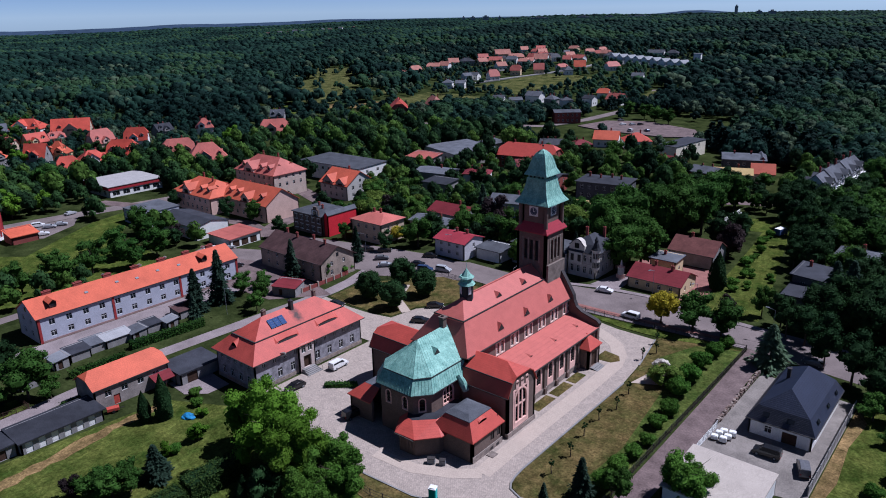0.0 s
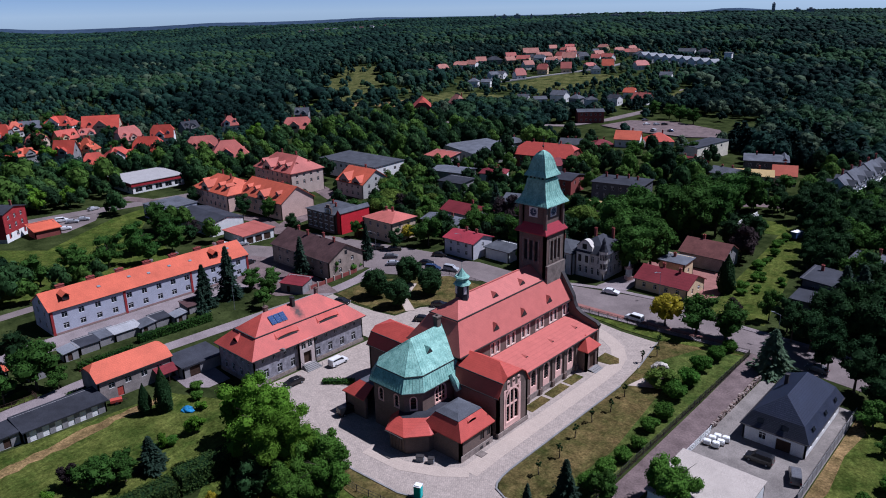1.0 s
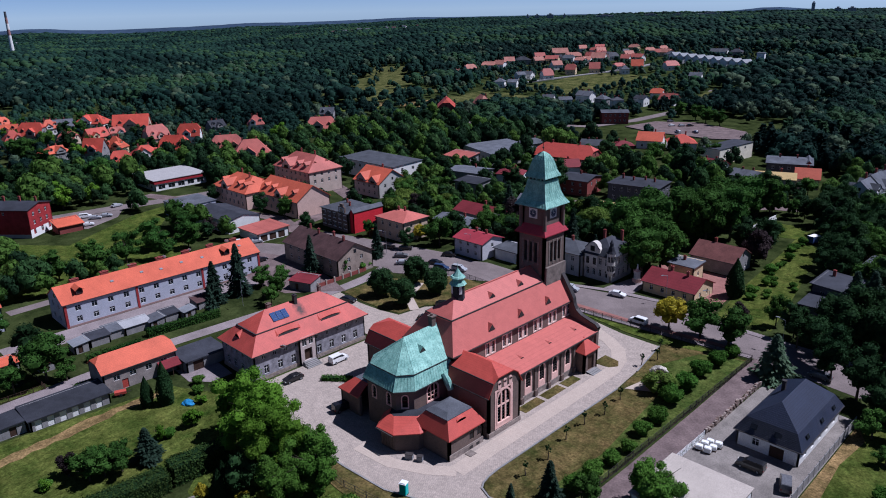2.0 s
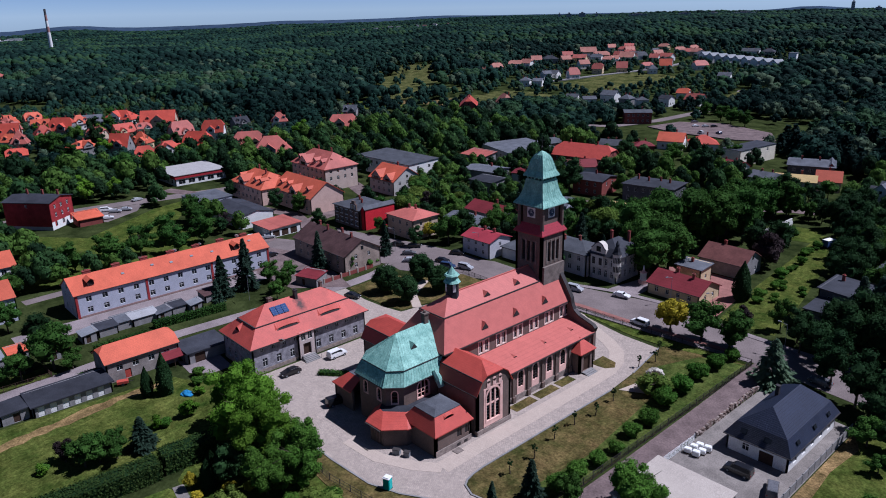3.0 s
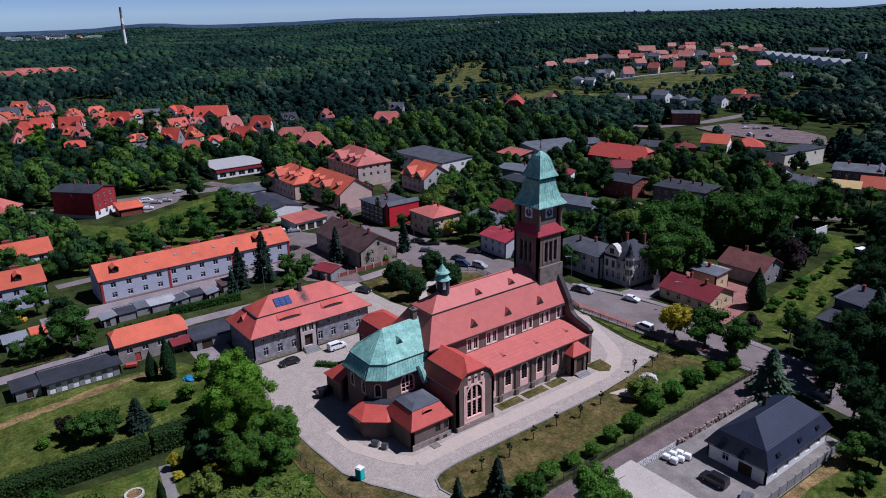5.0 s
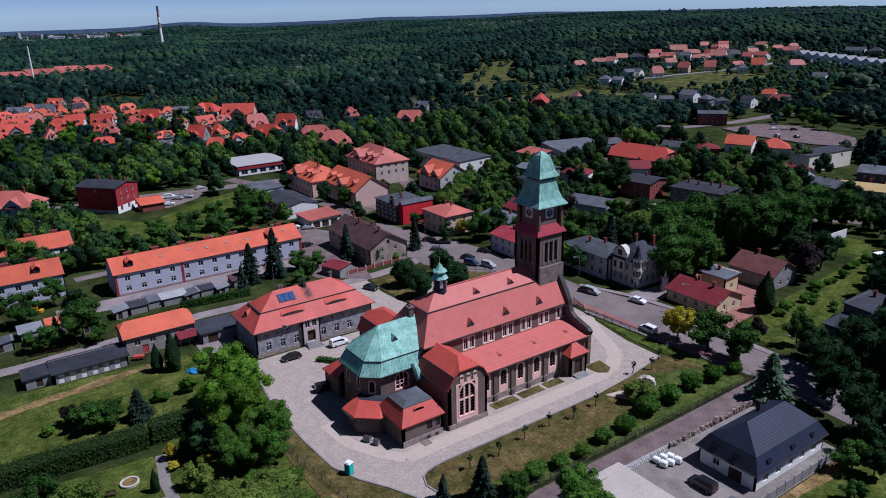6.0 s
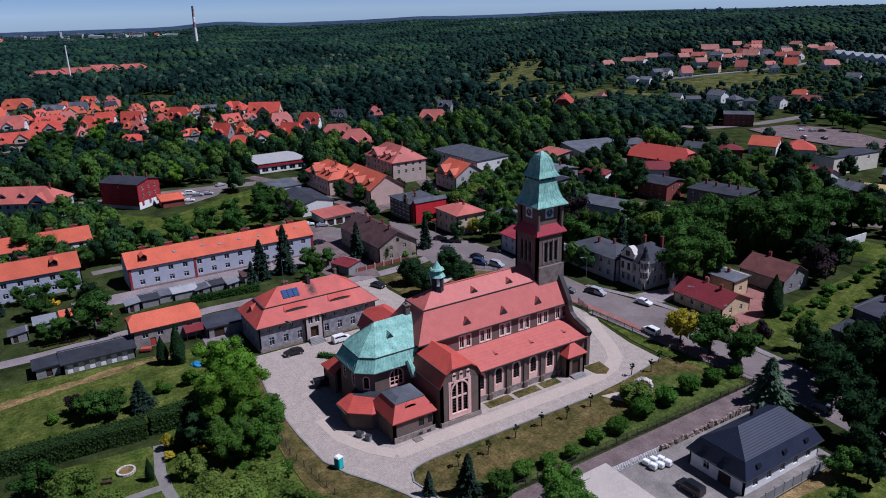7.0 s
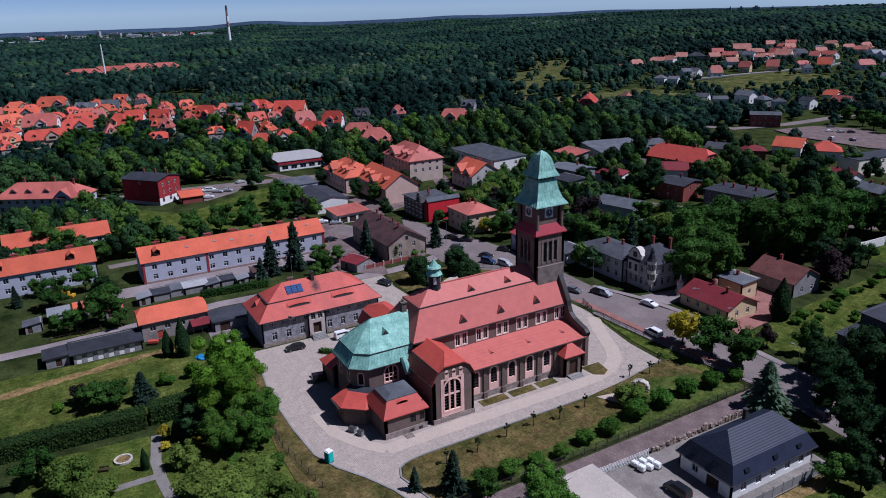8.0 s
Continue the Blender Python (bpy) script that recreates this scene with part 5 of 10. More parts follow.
house("apartment_block", -211.0, 36.0, 11.0, 30.0, 6.4, 9.6, WHITEW, TILE_O, "gable", 0,
      {1: [(7, 1.3, 1.2, 1.5), (7, 1.3, 4.2, 1.5)], 2: [(2, 1.2, 1.2, 1.4), (2, 1.2, 4.2, 1.4)]},
      [(-0.3, -10 + 7 * i, 10.2, 0.8, 2.0) for i in range(4)], "pale apartment block with an orange tile roof", "apartment block", o=0.25)
DOOR_RED = plaster("door_red", (0.42, 0.07, 0.05))
barn = house("barn", -131.5, 56.8, 7.6, 15.4, 4.7, 7.2, plaster("sooty_brown", (0.27, 0.235, 0.22), 0.3), TILE_O, "halfhip", 0, {1: [(4, 1.3, 2.3, 1.3)], 0: [(1, 0.9, 1.2, 1.0)]}, (), "sooty outbuilding with an orange tile roof and a red door", "outbuilding", doors=[(1, 3.6, 1.3, 2.1)], o=0.3, inset=1.4, door_mat=DOOR_RED)
V = [(3.8, 3.4, 3.1), (6.4, 3.4, 2.3), (6.4, 7.9, 2.3), (3.8, 7.9, 3.1)]
porch = part("lean_to_roof", shell(bmesh.new(), V, [[0, 1, 2, 3]], 0.14), TILE_DR, barn, "dark red lean-to roof")
for yy in (3.6, 5.6, 7.7):
    part("post", box(bmesh.new(), 6.2, yy - 0.06, -0.2, 6.32, yy + 0.06, 2.22), WOOD_D, porch)
house("garage_row", -127.6, 69.6, 7.2, 9.4, 2.6, 3.0, GREYW, BITUMEN_D, "flat", 0, {}, (), "low dark-roofed garage between barn and rectory", "garage", doors=[(1, 1.5, 2.4, 2.2)], o=0.3)
house("shed", -127.0, 41.4, 6.4, 14.6, 2.4, 2.9, GREYW, BITUMEN_D, "flat", 0, {}, (), "long low shed with a black felt roof and white doors", "shed", doors=[(1, 2.2 * i + 0.8, 1.2, 2.0) for i in range(6)], o=0.45, door_mat=WHITEW)
house("shed", -127.6, 31.3, 5.6, 5.2, 2.2, 2.6, GREYW, BITUMEN_D, "flat", 0, {}, (), "low shed with a grey felt roof", "shed", doors=[(1, 2.2, 1.2, 1.9)], o=0.3)
dark_house = house("bungalow", -23.3, 128.5, 10.4, 19.6, 3.5, 8.4, WHITEW, SLATE, "mansard", 0, {0: [(2, 1.2, 1.0, 1.3)], 1: [(5, 1.3, 0.9, 1.4)]}, [], "white bungalow under a steep anthracite tile roof", "house", o=0.45, inset=4.8, bz=0.44, bi=0.25, doors=[(0, 5.6, 2.4, 2.2)])
for x in (-2.4, 1.2):
    part("skylight", box(bmesh.new(), -0.38, -0.5, 0.01, 0.38, 0.5, 0.09), GLASS, dark_house, "", pose(x, -9.55, 4.28, 59, 0, 0))
house("workshop", -26.0, 97.0, 13.0, 13.0, 3.2, 3.6, WHITEW, plaster("workshop_sheet", (0.43, 0.38, 0.33), 0.1), "flat", 0, {}, (), "white workshop with a pale flat roof", "workshop", o=0.2)
house("cottage", -70.0, 176.3, 14.6, 10.6, 3.2, 5.6, CREAM, TILE_DR, "gable", 0, {0: [(4, 1.0, 1.0, 1.3)], 1: [(2, 1.0, 1.0, 1.3)]}, [(-2, 0.5, 6.6), (3, -0.5, 6.5)], "cream cottage with a dark red sheet roof", "house")
house("house", -70.3, 202.2, 13.0, 11.0, 4.2, 7.2, GREYW, mat("old_red_brown_tile", (0.15, 0.06, 0.052), 0.85, 0.35, 1.5, 9, 0.5, 0.05, detail=courses(0.25, 0.75)), "gable", 0, {1: [(2, 1.0, 1.0, 1.3)]}, [(-2, 0.5, 8.2)], "grey house with an old reddish brown tile roof", "house")
house("annex", -73.6, 187.8, 7.4, 6.0, 4.4, 5.0, CREAM, BITUMEN, "flat", 0, {1: [(1, 1, 1.4, 1.2)]}, [(-1, 1, 5.8)], "cream annex with a felted flat roof", "outbuilding")
villa = house("villa", -91.0, 175.4, 9.0, 11.0, 7.8, 11.4, plaster("villa_grey", (0.52, 0.48, 0.44), 0.2), BITUMEN_D, "mansard", 0, {0: [(4, 0.9, 1.2, 2.0), (4, 0.85, 4.6, 1.9)], 1: [(4, 1.0, 1.2, 2.0), (4, 0.9, 4.6, 1.9)]}, [(2.2, 3.2, 12.8), (-2.4, 1.6, 12.4)], "ornate pale villa with a dark mansard roof and small turret", "villa", o=0.5, inset=4.5)
house("house", -104.7, 173.9, 18.0, 10.6, 6.6, 8.2, plaster("aged_stone", (0.50, 0.48, 0.46), 0.2), BITUMEN, "hip", 0, {0: [(5, 1.1, 1.2, 1.6), (5, 1.1, 4.2, 1.5)], 1: [(2, 1.1, 4.2, 1.5)]}, [(2, 1, 9.3), (-2, -1, 9.2)], "pale house with a grey felted roof beside the villa", "house")
house("house", -163.4, 162.2, 13.6, 11.2, 7.0, 8.6, BEIGE, TILE_P, "hip", 0, {0: [(3, 1.1, 1.2, 1.4), (3, 1.1, 4.4, 1.4)], 1: [(2, 1.0, 4.4, 1.4)]}, [(-2, 0.5, 9.7), (0, 1.5, 9.6)], "beige square house with a flat pink tile roof", "house", inset=4.5)
house("house", -131.3, 165.2, 11.6, 9.6, 5.4, 7.0, plaster("blue_white", (0.56, 0.55, 0.58)), SHEET_RED, "gable", 0, {0: [(3, 1.0, 1.2, 1.3), (3, 1.0, 3.6, 1.2)], 1: [(1, 1.0, 3.4, 1.2)]}, [(-1, 0.5, 8.0), (3, 0.5, 8.0)], "pale two-storey house with a bright red sheet roof", "house")
house("outbuilding", -120.0, 168.5, 9.0, 7.0, 3.4, 4.0, WHITEW, BITUMEN, "flat", 0, {}, (), "white outbuilding with a flat roof", "outbuilding")
house("house", -159.5, 128.2, 27.0, 13.0, 5.8, 9.4, BROWNW, TILE_B, "gable", 0, {0: [(6, 1.0, 1.2, 1.3), (6, 1.0, 3.9, 1.2)], 1: [(2, 1.0, 1.4, 1.4), (2, 1.0, 4.0, 1.3)]}, [(-9, 0.6, 10.4), (-3, -0.6, 10.4), (3, 0.6, 10.4), (9, -0.4, 10.4)], "old brown brick house with a mossy brown tile roof", "house", plinth=0.5)
brick_house = house("house", -187.0, 158.0, 15.0, 13.0, 7.0, 7.9, BRICK, BITUMEN, "hip", 0, {0: [(5, 1.1, 1.2, 1.6), (5, 1.1, 4.3, 1.6)]}, [(-2, 1, 9.0), (2, -1, 9.0)], "dark brick house with a felted roof", "house", inset=5)
house("house", -178.3, 159.0, 2.0, 13.4, 7.4, 8.6, REDW, BITUMEN, "gable", 0, {}, (), "blank bright crimson gable wall", "house", o=0.05)
for z in (1.2, 4.3):
    for u in range(5):
        x = -7.5 + 15.0 * (u + 0.5) / 5
        part("window_lintel", box(bmesh.new(), x - 0.85, -6.6, z + 1.6, x + 0.85, -6.503, z + 1.85), WHITE, brick_house, "white window lintel")
        part("window_sill", box(bmesh.new(), x - 0.85, -6.6, z - 0.22, x + 0.85, -6.503, z), WHITE, brick_house, "white window sill")
bm = bmesh.new()
for u in range(24):
    box(bm, -7.4 + 0.62 * u, -6.62, 6.5, -7.1 + 0.62 * u, -6.5, 6.85)
part("dentil_band", bm, WHITE, brick_house, "white dentil band below the eaves")
step_gable = part("stepped_gable", box(box(bmesh.new(), 2.9, -6.75, 6.2, 6.3, -6.2, 9.0), 3.7, -6.75, 9.0, 5.5, -6.2, 10.0), BRICK, brick_house, "stepped front gable")
part("trim", box(bmesh.new(), 3.3, -6.8, 6.7, 5.9, -6.752, 8.7), WHITE, step_gable)
part("pane", box(bmesh.new(), 3.7, -6.84, 7.0, 5.5, -6.803, 8.5), GLASS, step_gable)
big_house = house("house", -248.0, 183.0, 26.0, 17.0, 9.8, 15.2, plaster("pale_yellow", (0.52, 0.42, 0.36)), TILE_P, "hip", 0, {0: [(7, 1.1, 1.3, 1.6), (7, 1.1, 4.4, 1.6), (7, 1.1, 7.4, 1.5)], 1: [(4, 1.1, 4.4, 1.6), (4, 1.1, 7.4, 1.5)]}, [(-5, 1, 16.4), (5, 1, 16.4)], "large pale house with a steep pink tile roof", "house", inset=6)
peach_house = house("house", -246.5, 152.0, 25.0, 16.0, 6.8, 11.6, PEACH, TILE_O, "hip", 0, {0: [(7, 1.1, 1.3, 1.6), (6, 1.1, 4.2, 1.5)], 1: [(3, 1.1, 1.3, 1.6), (3, 1.1, 4.2, 1.5)]}, [(-4, 1, 12.8), (5, -1, 12.6)], "peach house with a steep orange hipped roof", "house", inset=7)
long_house = house("house", -222.0, 157.5, 28.0, 15.0, 6.6, 11.6, PEACH, TILE_O, "gable", 0, {0: [(7, 1.1, 1.2, 1.5), (6, 1.1, 4.0, 1.4)]}, [(-6, 1, 11.6), (4, 1, 11.6)], "peach house with a blank gable and an orange roof", "house")
cross_house = house("house", -216.0, 197.0, 16.0, 15.0, 6.2, 11.0, plaster("pale", (0.50, 0.48, 0.45)), TILE_O, "gable", 0, {0: [(4, 1.1, 1.2, 1.5), (4, 1.1, 4.0, 1.5)], 1: [(3, 1.1, 1.2, 1.5), (3, 1.1, 4.0, 1.5)]}, [(1, 1, 12)], "house with steep cross gables of orange tile", "house")
house("sports_hall", -243.0, 220.0, 38.0, 18.0, 7.2, 8.0, WHITEW, BITUMEN, "flat", 0, {0: [(9, 1.6, 4.6, 1.4)], 1: [(2, 1.4, 4.6, 1.4)]}, (), "wide hall with a grey flat roof and pale walls", "hall", o=0.3)
market = house("supermarket", -304.0, 146.0, 22.0, 24.0, 4.6, 5.0, WHITEW, plaster("white_membrane", (0.36, 0.345, 0.34)), "flat", 0, {1: [(5, 3.0, 0.6, 2.0)], 0: [(4, 2.0, 0.8, 1.8)]}, (), "low supermarket with a white roof and red fascia", "shop", o=0.6)
tenement = house("house", -270.0, 73.5, 18.0, 13.0, 10.2, 11.6, plaster("brick_crimson", (0.30, 0.034, 0.036), 0.3), BITUMEN_D, "gable", 40, {1: [(3, 1.1, 1.2, 1.6), (3, 1.1, 4.4, 1.6), (3, 1.1, 7.4, 1.5)], 0: [(1, 0.9, 8.2, 1.1)]}, [(-5, 2, 12.8), (1, 2, 12.8), (7, 2, 12.8)], "red brick tenement with a low roof and whitewashed base", "tenement")
part("whitewashed_base", wall(bmesh.new(), (9.06, -6.5), (9.06, 6.5), 0, 2.9, [(1.6, 2.9, 1.1, 2.9), (5.8, 7.1, 1.1, 2.9), (10.0, 11.3, 1.1, 2.9)], 0.056), WHITEW, tenement, "whitewashed ground floor")
part("whitewashed_base", box(bmesh.new(), -9.0, -6.56, 0, 9.0, -6.503, 1.3), plaster("base_grey", (0.40, 0.40, 0.42)), tenement)
house("shed", -259.5, 86.5, 7.0, 8.5, 2.8, 4.2, BRICK_R, TILE_O, "shed", 0, {}, (), "small brick shed with a tiled roof", "shed")

SHOP_RED = plaster("shop_red", (0.36, 0.03, 0.04))
part("fascia", box(bmesh.new(), 11.03, -12.3, 3.1, 11.4, 12.0, 4.5), SHOP_RED, market, "red fascia")
part("fascia", box(bmesh.new(), -11.0, -12.4, 3.1, 11.0, -12.03, 4.5), SHOP_RED, market, "red fascia")
YW = plaster("pale_yellow", (0.52, 0.42, 0.36))
slope_dormers(big_house, 26, 17, 9.8, 15.2, [(0, -9), (0, 3), (0, 8), (1, -3), (1, 3)], YW, TILE_P, 2.2, 1.2, 0.22)
gable_dormer(big_house, -3, -8.8, 9.2, 0, 6.4, 1.8, 7.5, YW, TILE_P)
part("painted_base", wall(bmesh.new(), (-2, -8.56), (12.9, -8.56), 0.0, 3.6, [(2.2, 3.4, 1.2, 2.9), (5.6, 6.8, 1.2, 2.9), (9.0, 10.2, 1.2, 2.9)], 0.05), plaster("butter_yellow", (0.60, 0.47, 0.20)), big_house, "butter yellow painted ground floor")
slope_dormers(peach_house, 25, 16, 6.8, 11.6, [(0, -8), (0, 4), (0, 8.5), (1, -2), (1, 3)], PEACH, TILE_O, 1.8, 1.1, 0.3)
gable_dormer(peach_house, -3, -8.2, 6.4, 0, 5.0, 1.8, 7, PEACH, TILE_O)
slope_dormers(long_house, 28, 15, 6.6, 11.6, [(0, -10), (0, -5), (0, 9)], PEACH, TILE_O, 1.8, 1.0, 0.3)
gable_dormer(long_house, 2, -7.7, 6.2, 0, 4.6, 1.6, 6.6, PEACH, TILE_O)
gable_dormer(cross_house, -3, -7.7, 5.8, 0, 6.0, 1.2, 7, GREYW, TILE_O)
gable_dormer(cross_house, 4.4, -7.7, 5.8, 0, 5.0, 1.0, 7, GREYW, TILE_O)

# school, flats and halls beyond the street
house("community_hall", -224, 283, 30, 26, 6.0, 6.8, plaster("pale", (0.50, 0.48, 0.45)), BITUMEN, "flat", -20, {0: [(6, 1.8, 2.5, 1.6)], 1: [(5, 1.8, 2.5, 1.6)]}, (), "low pale hall with a wide grey roof", "hall", o=0.3)
house("school", -185, 287, 28, 14, 6.4, 11.4, BRICK_R, TILE_C, "halfhip", 10, {0: [(7, 1.2, 1.4, 1.9), (7, 1.2, 4.2, 1.6)], 1: [(4, 1.2, 4.2, 1.6)]}, [(-8, 0.5, 12.4), (6, 0.5, 12.4)], "red brick school with a red tile roof", "school")
house("tenement", -128, 255, 20, 14, 7.2, 8.0, DARKW, BITUMEN_D, "hip", 10, {0: [(6, 1.1, 1.2, 1.6), (6, 1.1, 4.4, 1.6)], 1: [(3, 1.1, 1.2, 1.6), (3, 1.1, 4.4, 1.6)]}, [(-7, 1, 9.4), (-2, -1, 9.2), (2, 1, 9.3), (6, 0, 9.2)], "long dark grey tenement with a felted roof", "tenement", inset=6)
house("tenement", -153, 251, 13, 13, 6.4, 7.6, BRICK_R, BITUMEN_D, "gable", 8, {0: [(3, 1.1, 1.2, 1.5), (3, 1.1, 4.0, 1.5)], 1: [(2, 1.1, 4.0, 1.5)]}, [(0, 1, 8.8)], "red brick house with a dark felted roof", "house")
house("depot", -136, 350, 10, 30, 7.4, 7.8, plaster("ivory", (0.80, 0.74, 0.60)), BITUMEN_D, "flat", -6, {1: [(3, 1.4, 5.0, 1.4)]}, (), "ivory depot building with a dark flat roof", "depot", o=0.2)
house("flats", -101, 335, 18, 17, 6.6, 7.6, DARKW, BITUMEN, "gable", 20, {0: [(5, 1.1, 1.2, 1.4), (5, 1.1, 4.0, 1.4)], 1: [(2, 1.1, 4.0, 1.4)]}, [(-4, 1, 8.8), (3, 1, 8.8)], "dark terraced flats with grey roofs", "flats")
house("flats", -94, 338, 3, 15, 6.5, 8.0, BRICK_R, BITUMEN, "gable", 20, {}, (), "red brick end wall of the flats", "flats", o=0.1)
house("house", -97, 310, 15, 12, 4.6, 6.2, plaster("pale", (0.50, 0.48, 0.45)), plaster("straw_sheet", (0.44, 0.32, 0.14)), "gable", 20, {0: [(4, 1.1, 1.2, 1.4)]}, [(2, 1, 7.4)], "house with a straw yellow sheet roof", "house")
house("house", -87, 317, 9, 9, 4.6, 8.0, PEACH, TILE_O, "gable", 20, {0: [(2, 1.1, 1.2, 1.4)]}, [(0, 1, 8.8)], "small house with an orange tile roof", "house")
house("house", -181, 357, 13, 11, 4.6, 8.4, WHITEW, TILE_O, "gable", 20, {0: [(3, 1.1, 1.2, 1.4)], 1: [(2, 1.1, 1.2, 1.4)]}, [(2, 1, 9.4)], "white house with an orange tile roof", "house")
house("house", -166, 362, 14, 12, 4.4, 8.0, WHITEW, TILE_R, "hip", 35, {0: [(3, 1.1, 1.2, 1.4)]}, [(2, 1, 9.0)], "white house with a red hipped roof", "house")
for i in range(5):
    x, y = -61.1 + 0.54 * i, 299.6 + 9.99 * i
    wm = BLUEG if i % 2 else WHITEW
    th_ = house("town_house", x, y, 9.4, 10.1, 6.2 + 0.5 * (i % 2), 10.4 + 0.5 * (i % 2), wm, BITUMEN, "gable", -3, {0: [(2, 1.1, 1.2, 1.5), (2, 1.1, 4.2, 1.4)], 1: [(2, 1.4, 1.0, 1.9), (2, 1.4, 4.0, 1.7)]}, [(-1, 3, 11.8)], "terraced town house, pale walls and grey gabled roof", "town house", "terrace of town houses")
    gable_dormer(th_, 5.0, 0.0, 6.0, 90, 4.2, 1.2, 4.6, WHITEW, BITUMEN)
    gable_dormer(th_, -5.0, 0.0, 6.0, 270, 3.2, 0.9, 4.2, wm, BITUMEN)
    part("balcony", box(bmesh.new(), 4.72, -3.6, 3.3, 5.9, 3.6, 4.3), WHITE, th_, "white balcony front")
# dark plaster on this house and its wing stands in for tree shadow
house("house", -36.0, 192.2, 8.6, 11.6, 6.6, 7.4, DARKW, BITUMEN_D, "flat", 0, {1: [(3, 1.1, 1.2, 1.4)], 0: [(2, 1.1, 1.2, 1.4), (2, 1.1, 4.2, 1.4)]}, [(-2, 3, 8.6)], "grey house deep in trees, walls darkened as tree shade", "house")
house("house_wing", -35.6, 182.0, 8.4, 8.4, 4.6, 5.2, DARKW, BITUMEN_D, "flat", 0, {0: [(2, 1.1, 1.2, 1.4)]}, (), "low wing of the grey house, walls darkened as tree shade", "house")
house("house", -30, 216, 12, 12, 6.2, 7.4, GREYW, BITUMEN, "hip", 0, {0: [(2, 1.1, 1.2, 1.4)], 1: [(2, 1.1, 1.2, 1.4)]}, [(0, 2, 8.6)], "grey cube house with a felted roof", "house", inset=4)
house("house", -152, 178, 15, 9, 4.4, 5.6, GREYW, BITUMEN, "gable", 0, {0: [(4, 1.1, 1.2, 1.3)]}, [(2, 1, 6.8)], "grey house with a felted roof", "house")
house("house", -154, 191, 16, 10, 4.6, 7.0, GREYW, TILE_DR, "gable", 0, {0: [(4, 1.1, 1.2, 1.3)]}, [(2, 1, 8.0)], "grey house with a dark red roof", "house")
house("house", -202, 238, 16, 12, 5.0, 6.0, GREYW, BITUMEN, "gable", 10, {0: [(4, 1.1, 1.2, 1.3)]}, [(2, 1, 7.2)], "grey flat-roofed house among trees", "house")
house("house", -226, 257, 15, 9, 5.4, 7.0, GREYW, TILE_P, "shed", 0, {0: [(3, 1.1, 1.2, 1.3)]}, (), "house with a pink sloping roof", "house")
house("house", -188, 224, 12, 9, 4.4, 5.2, GREYW, BITUMEN_D, "flat", 5, {0: [(3, 1.1, 1.2, 1.3)]}, (), "low grey house with a dark roof", "house")
house("house", -144, 213, 15, 10, 5.4, 7.4, BLUEG, BITUMEN, "gable", 15, {0: [(4, 1.1, 1.2, 1.3)]}, [(2, 1, 8.4)], "blue-grey house with a grey roof", "house")
house("garage_row", -123, 231, 18, 7, 3.0, 3.4, CREAM, plaster("straw_sheet", (0.44, 0.32, 0.14)), "flat", 10, {}, (), "row of garages with pale roofs", "garage")
house("office", -246, 127, 15, 14, 5.2, 5.6, BLUEG, BITUMEN, "flat", 0, {0: [(3, 1.2, 1.0, 1.4)], 1: [(4, 1.2, 1.0, 1.4)]}, (), "blue-grey office with a flat roof", "office", o=0.2)
house("workshop", -222, 129, 24, 13, 4.6, 6.0, WHITEW, BITUMEN_D, "gable", 0, {}, (), "workshop with a white gable and a dark roof", "workshop", o=0.2)
house("carport", -199.5, 130.5, 12, 12, 3.0, 3.6, WHITEW, TILE_P, "flat", 0, {}, (), "white garage with a pink sheet roof", "garage", doors=[(1, 1.0, 2.6, 2.3), (1, 4.4, 2.6, 2.3), (1, 7.8, 2.6, 2.3)])

school = house("school", -279, 35, 34, 13, 6.6, 11.4, BLUEG, TILE_P, "hip", 60, {0: [(10, 1.3, 1.2, 1.7), (10, 1.3, 4.2, 1.5)], 1: [(3, 1.3, 1.2, 1.7)]}, [(-8, 1, 13.0), (4, 1, 13.0), (12, 0, 12.4)], "long house with a pink hipped roof", "house", inset=7)
slope_dormers(school, 34, 13, 6.6, 11.4, [(0, -10), (0, -4), (0, 3), (1, 0)], BLUEG, TILE_P, 2.4, 0.7, 0.3)
gable_dormer(school, 10, -6.8, 6.2, 0, 6.0, 0.8, 6.0, BLUEG, TILE_P)

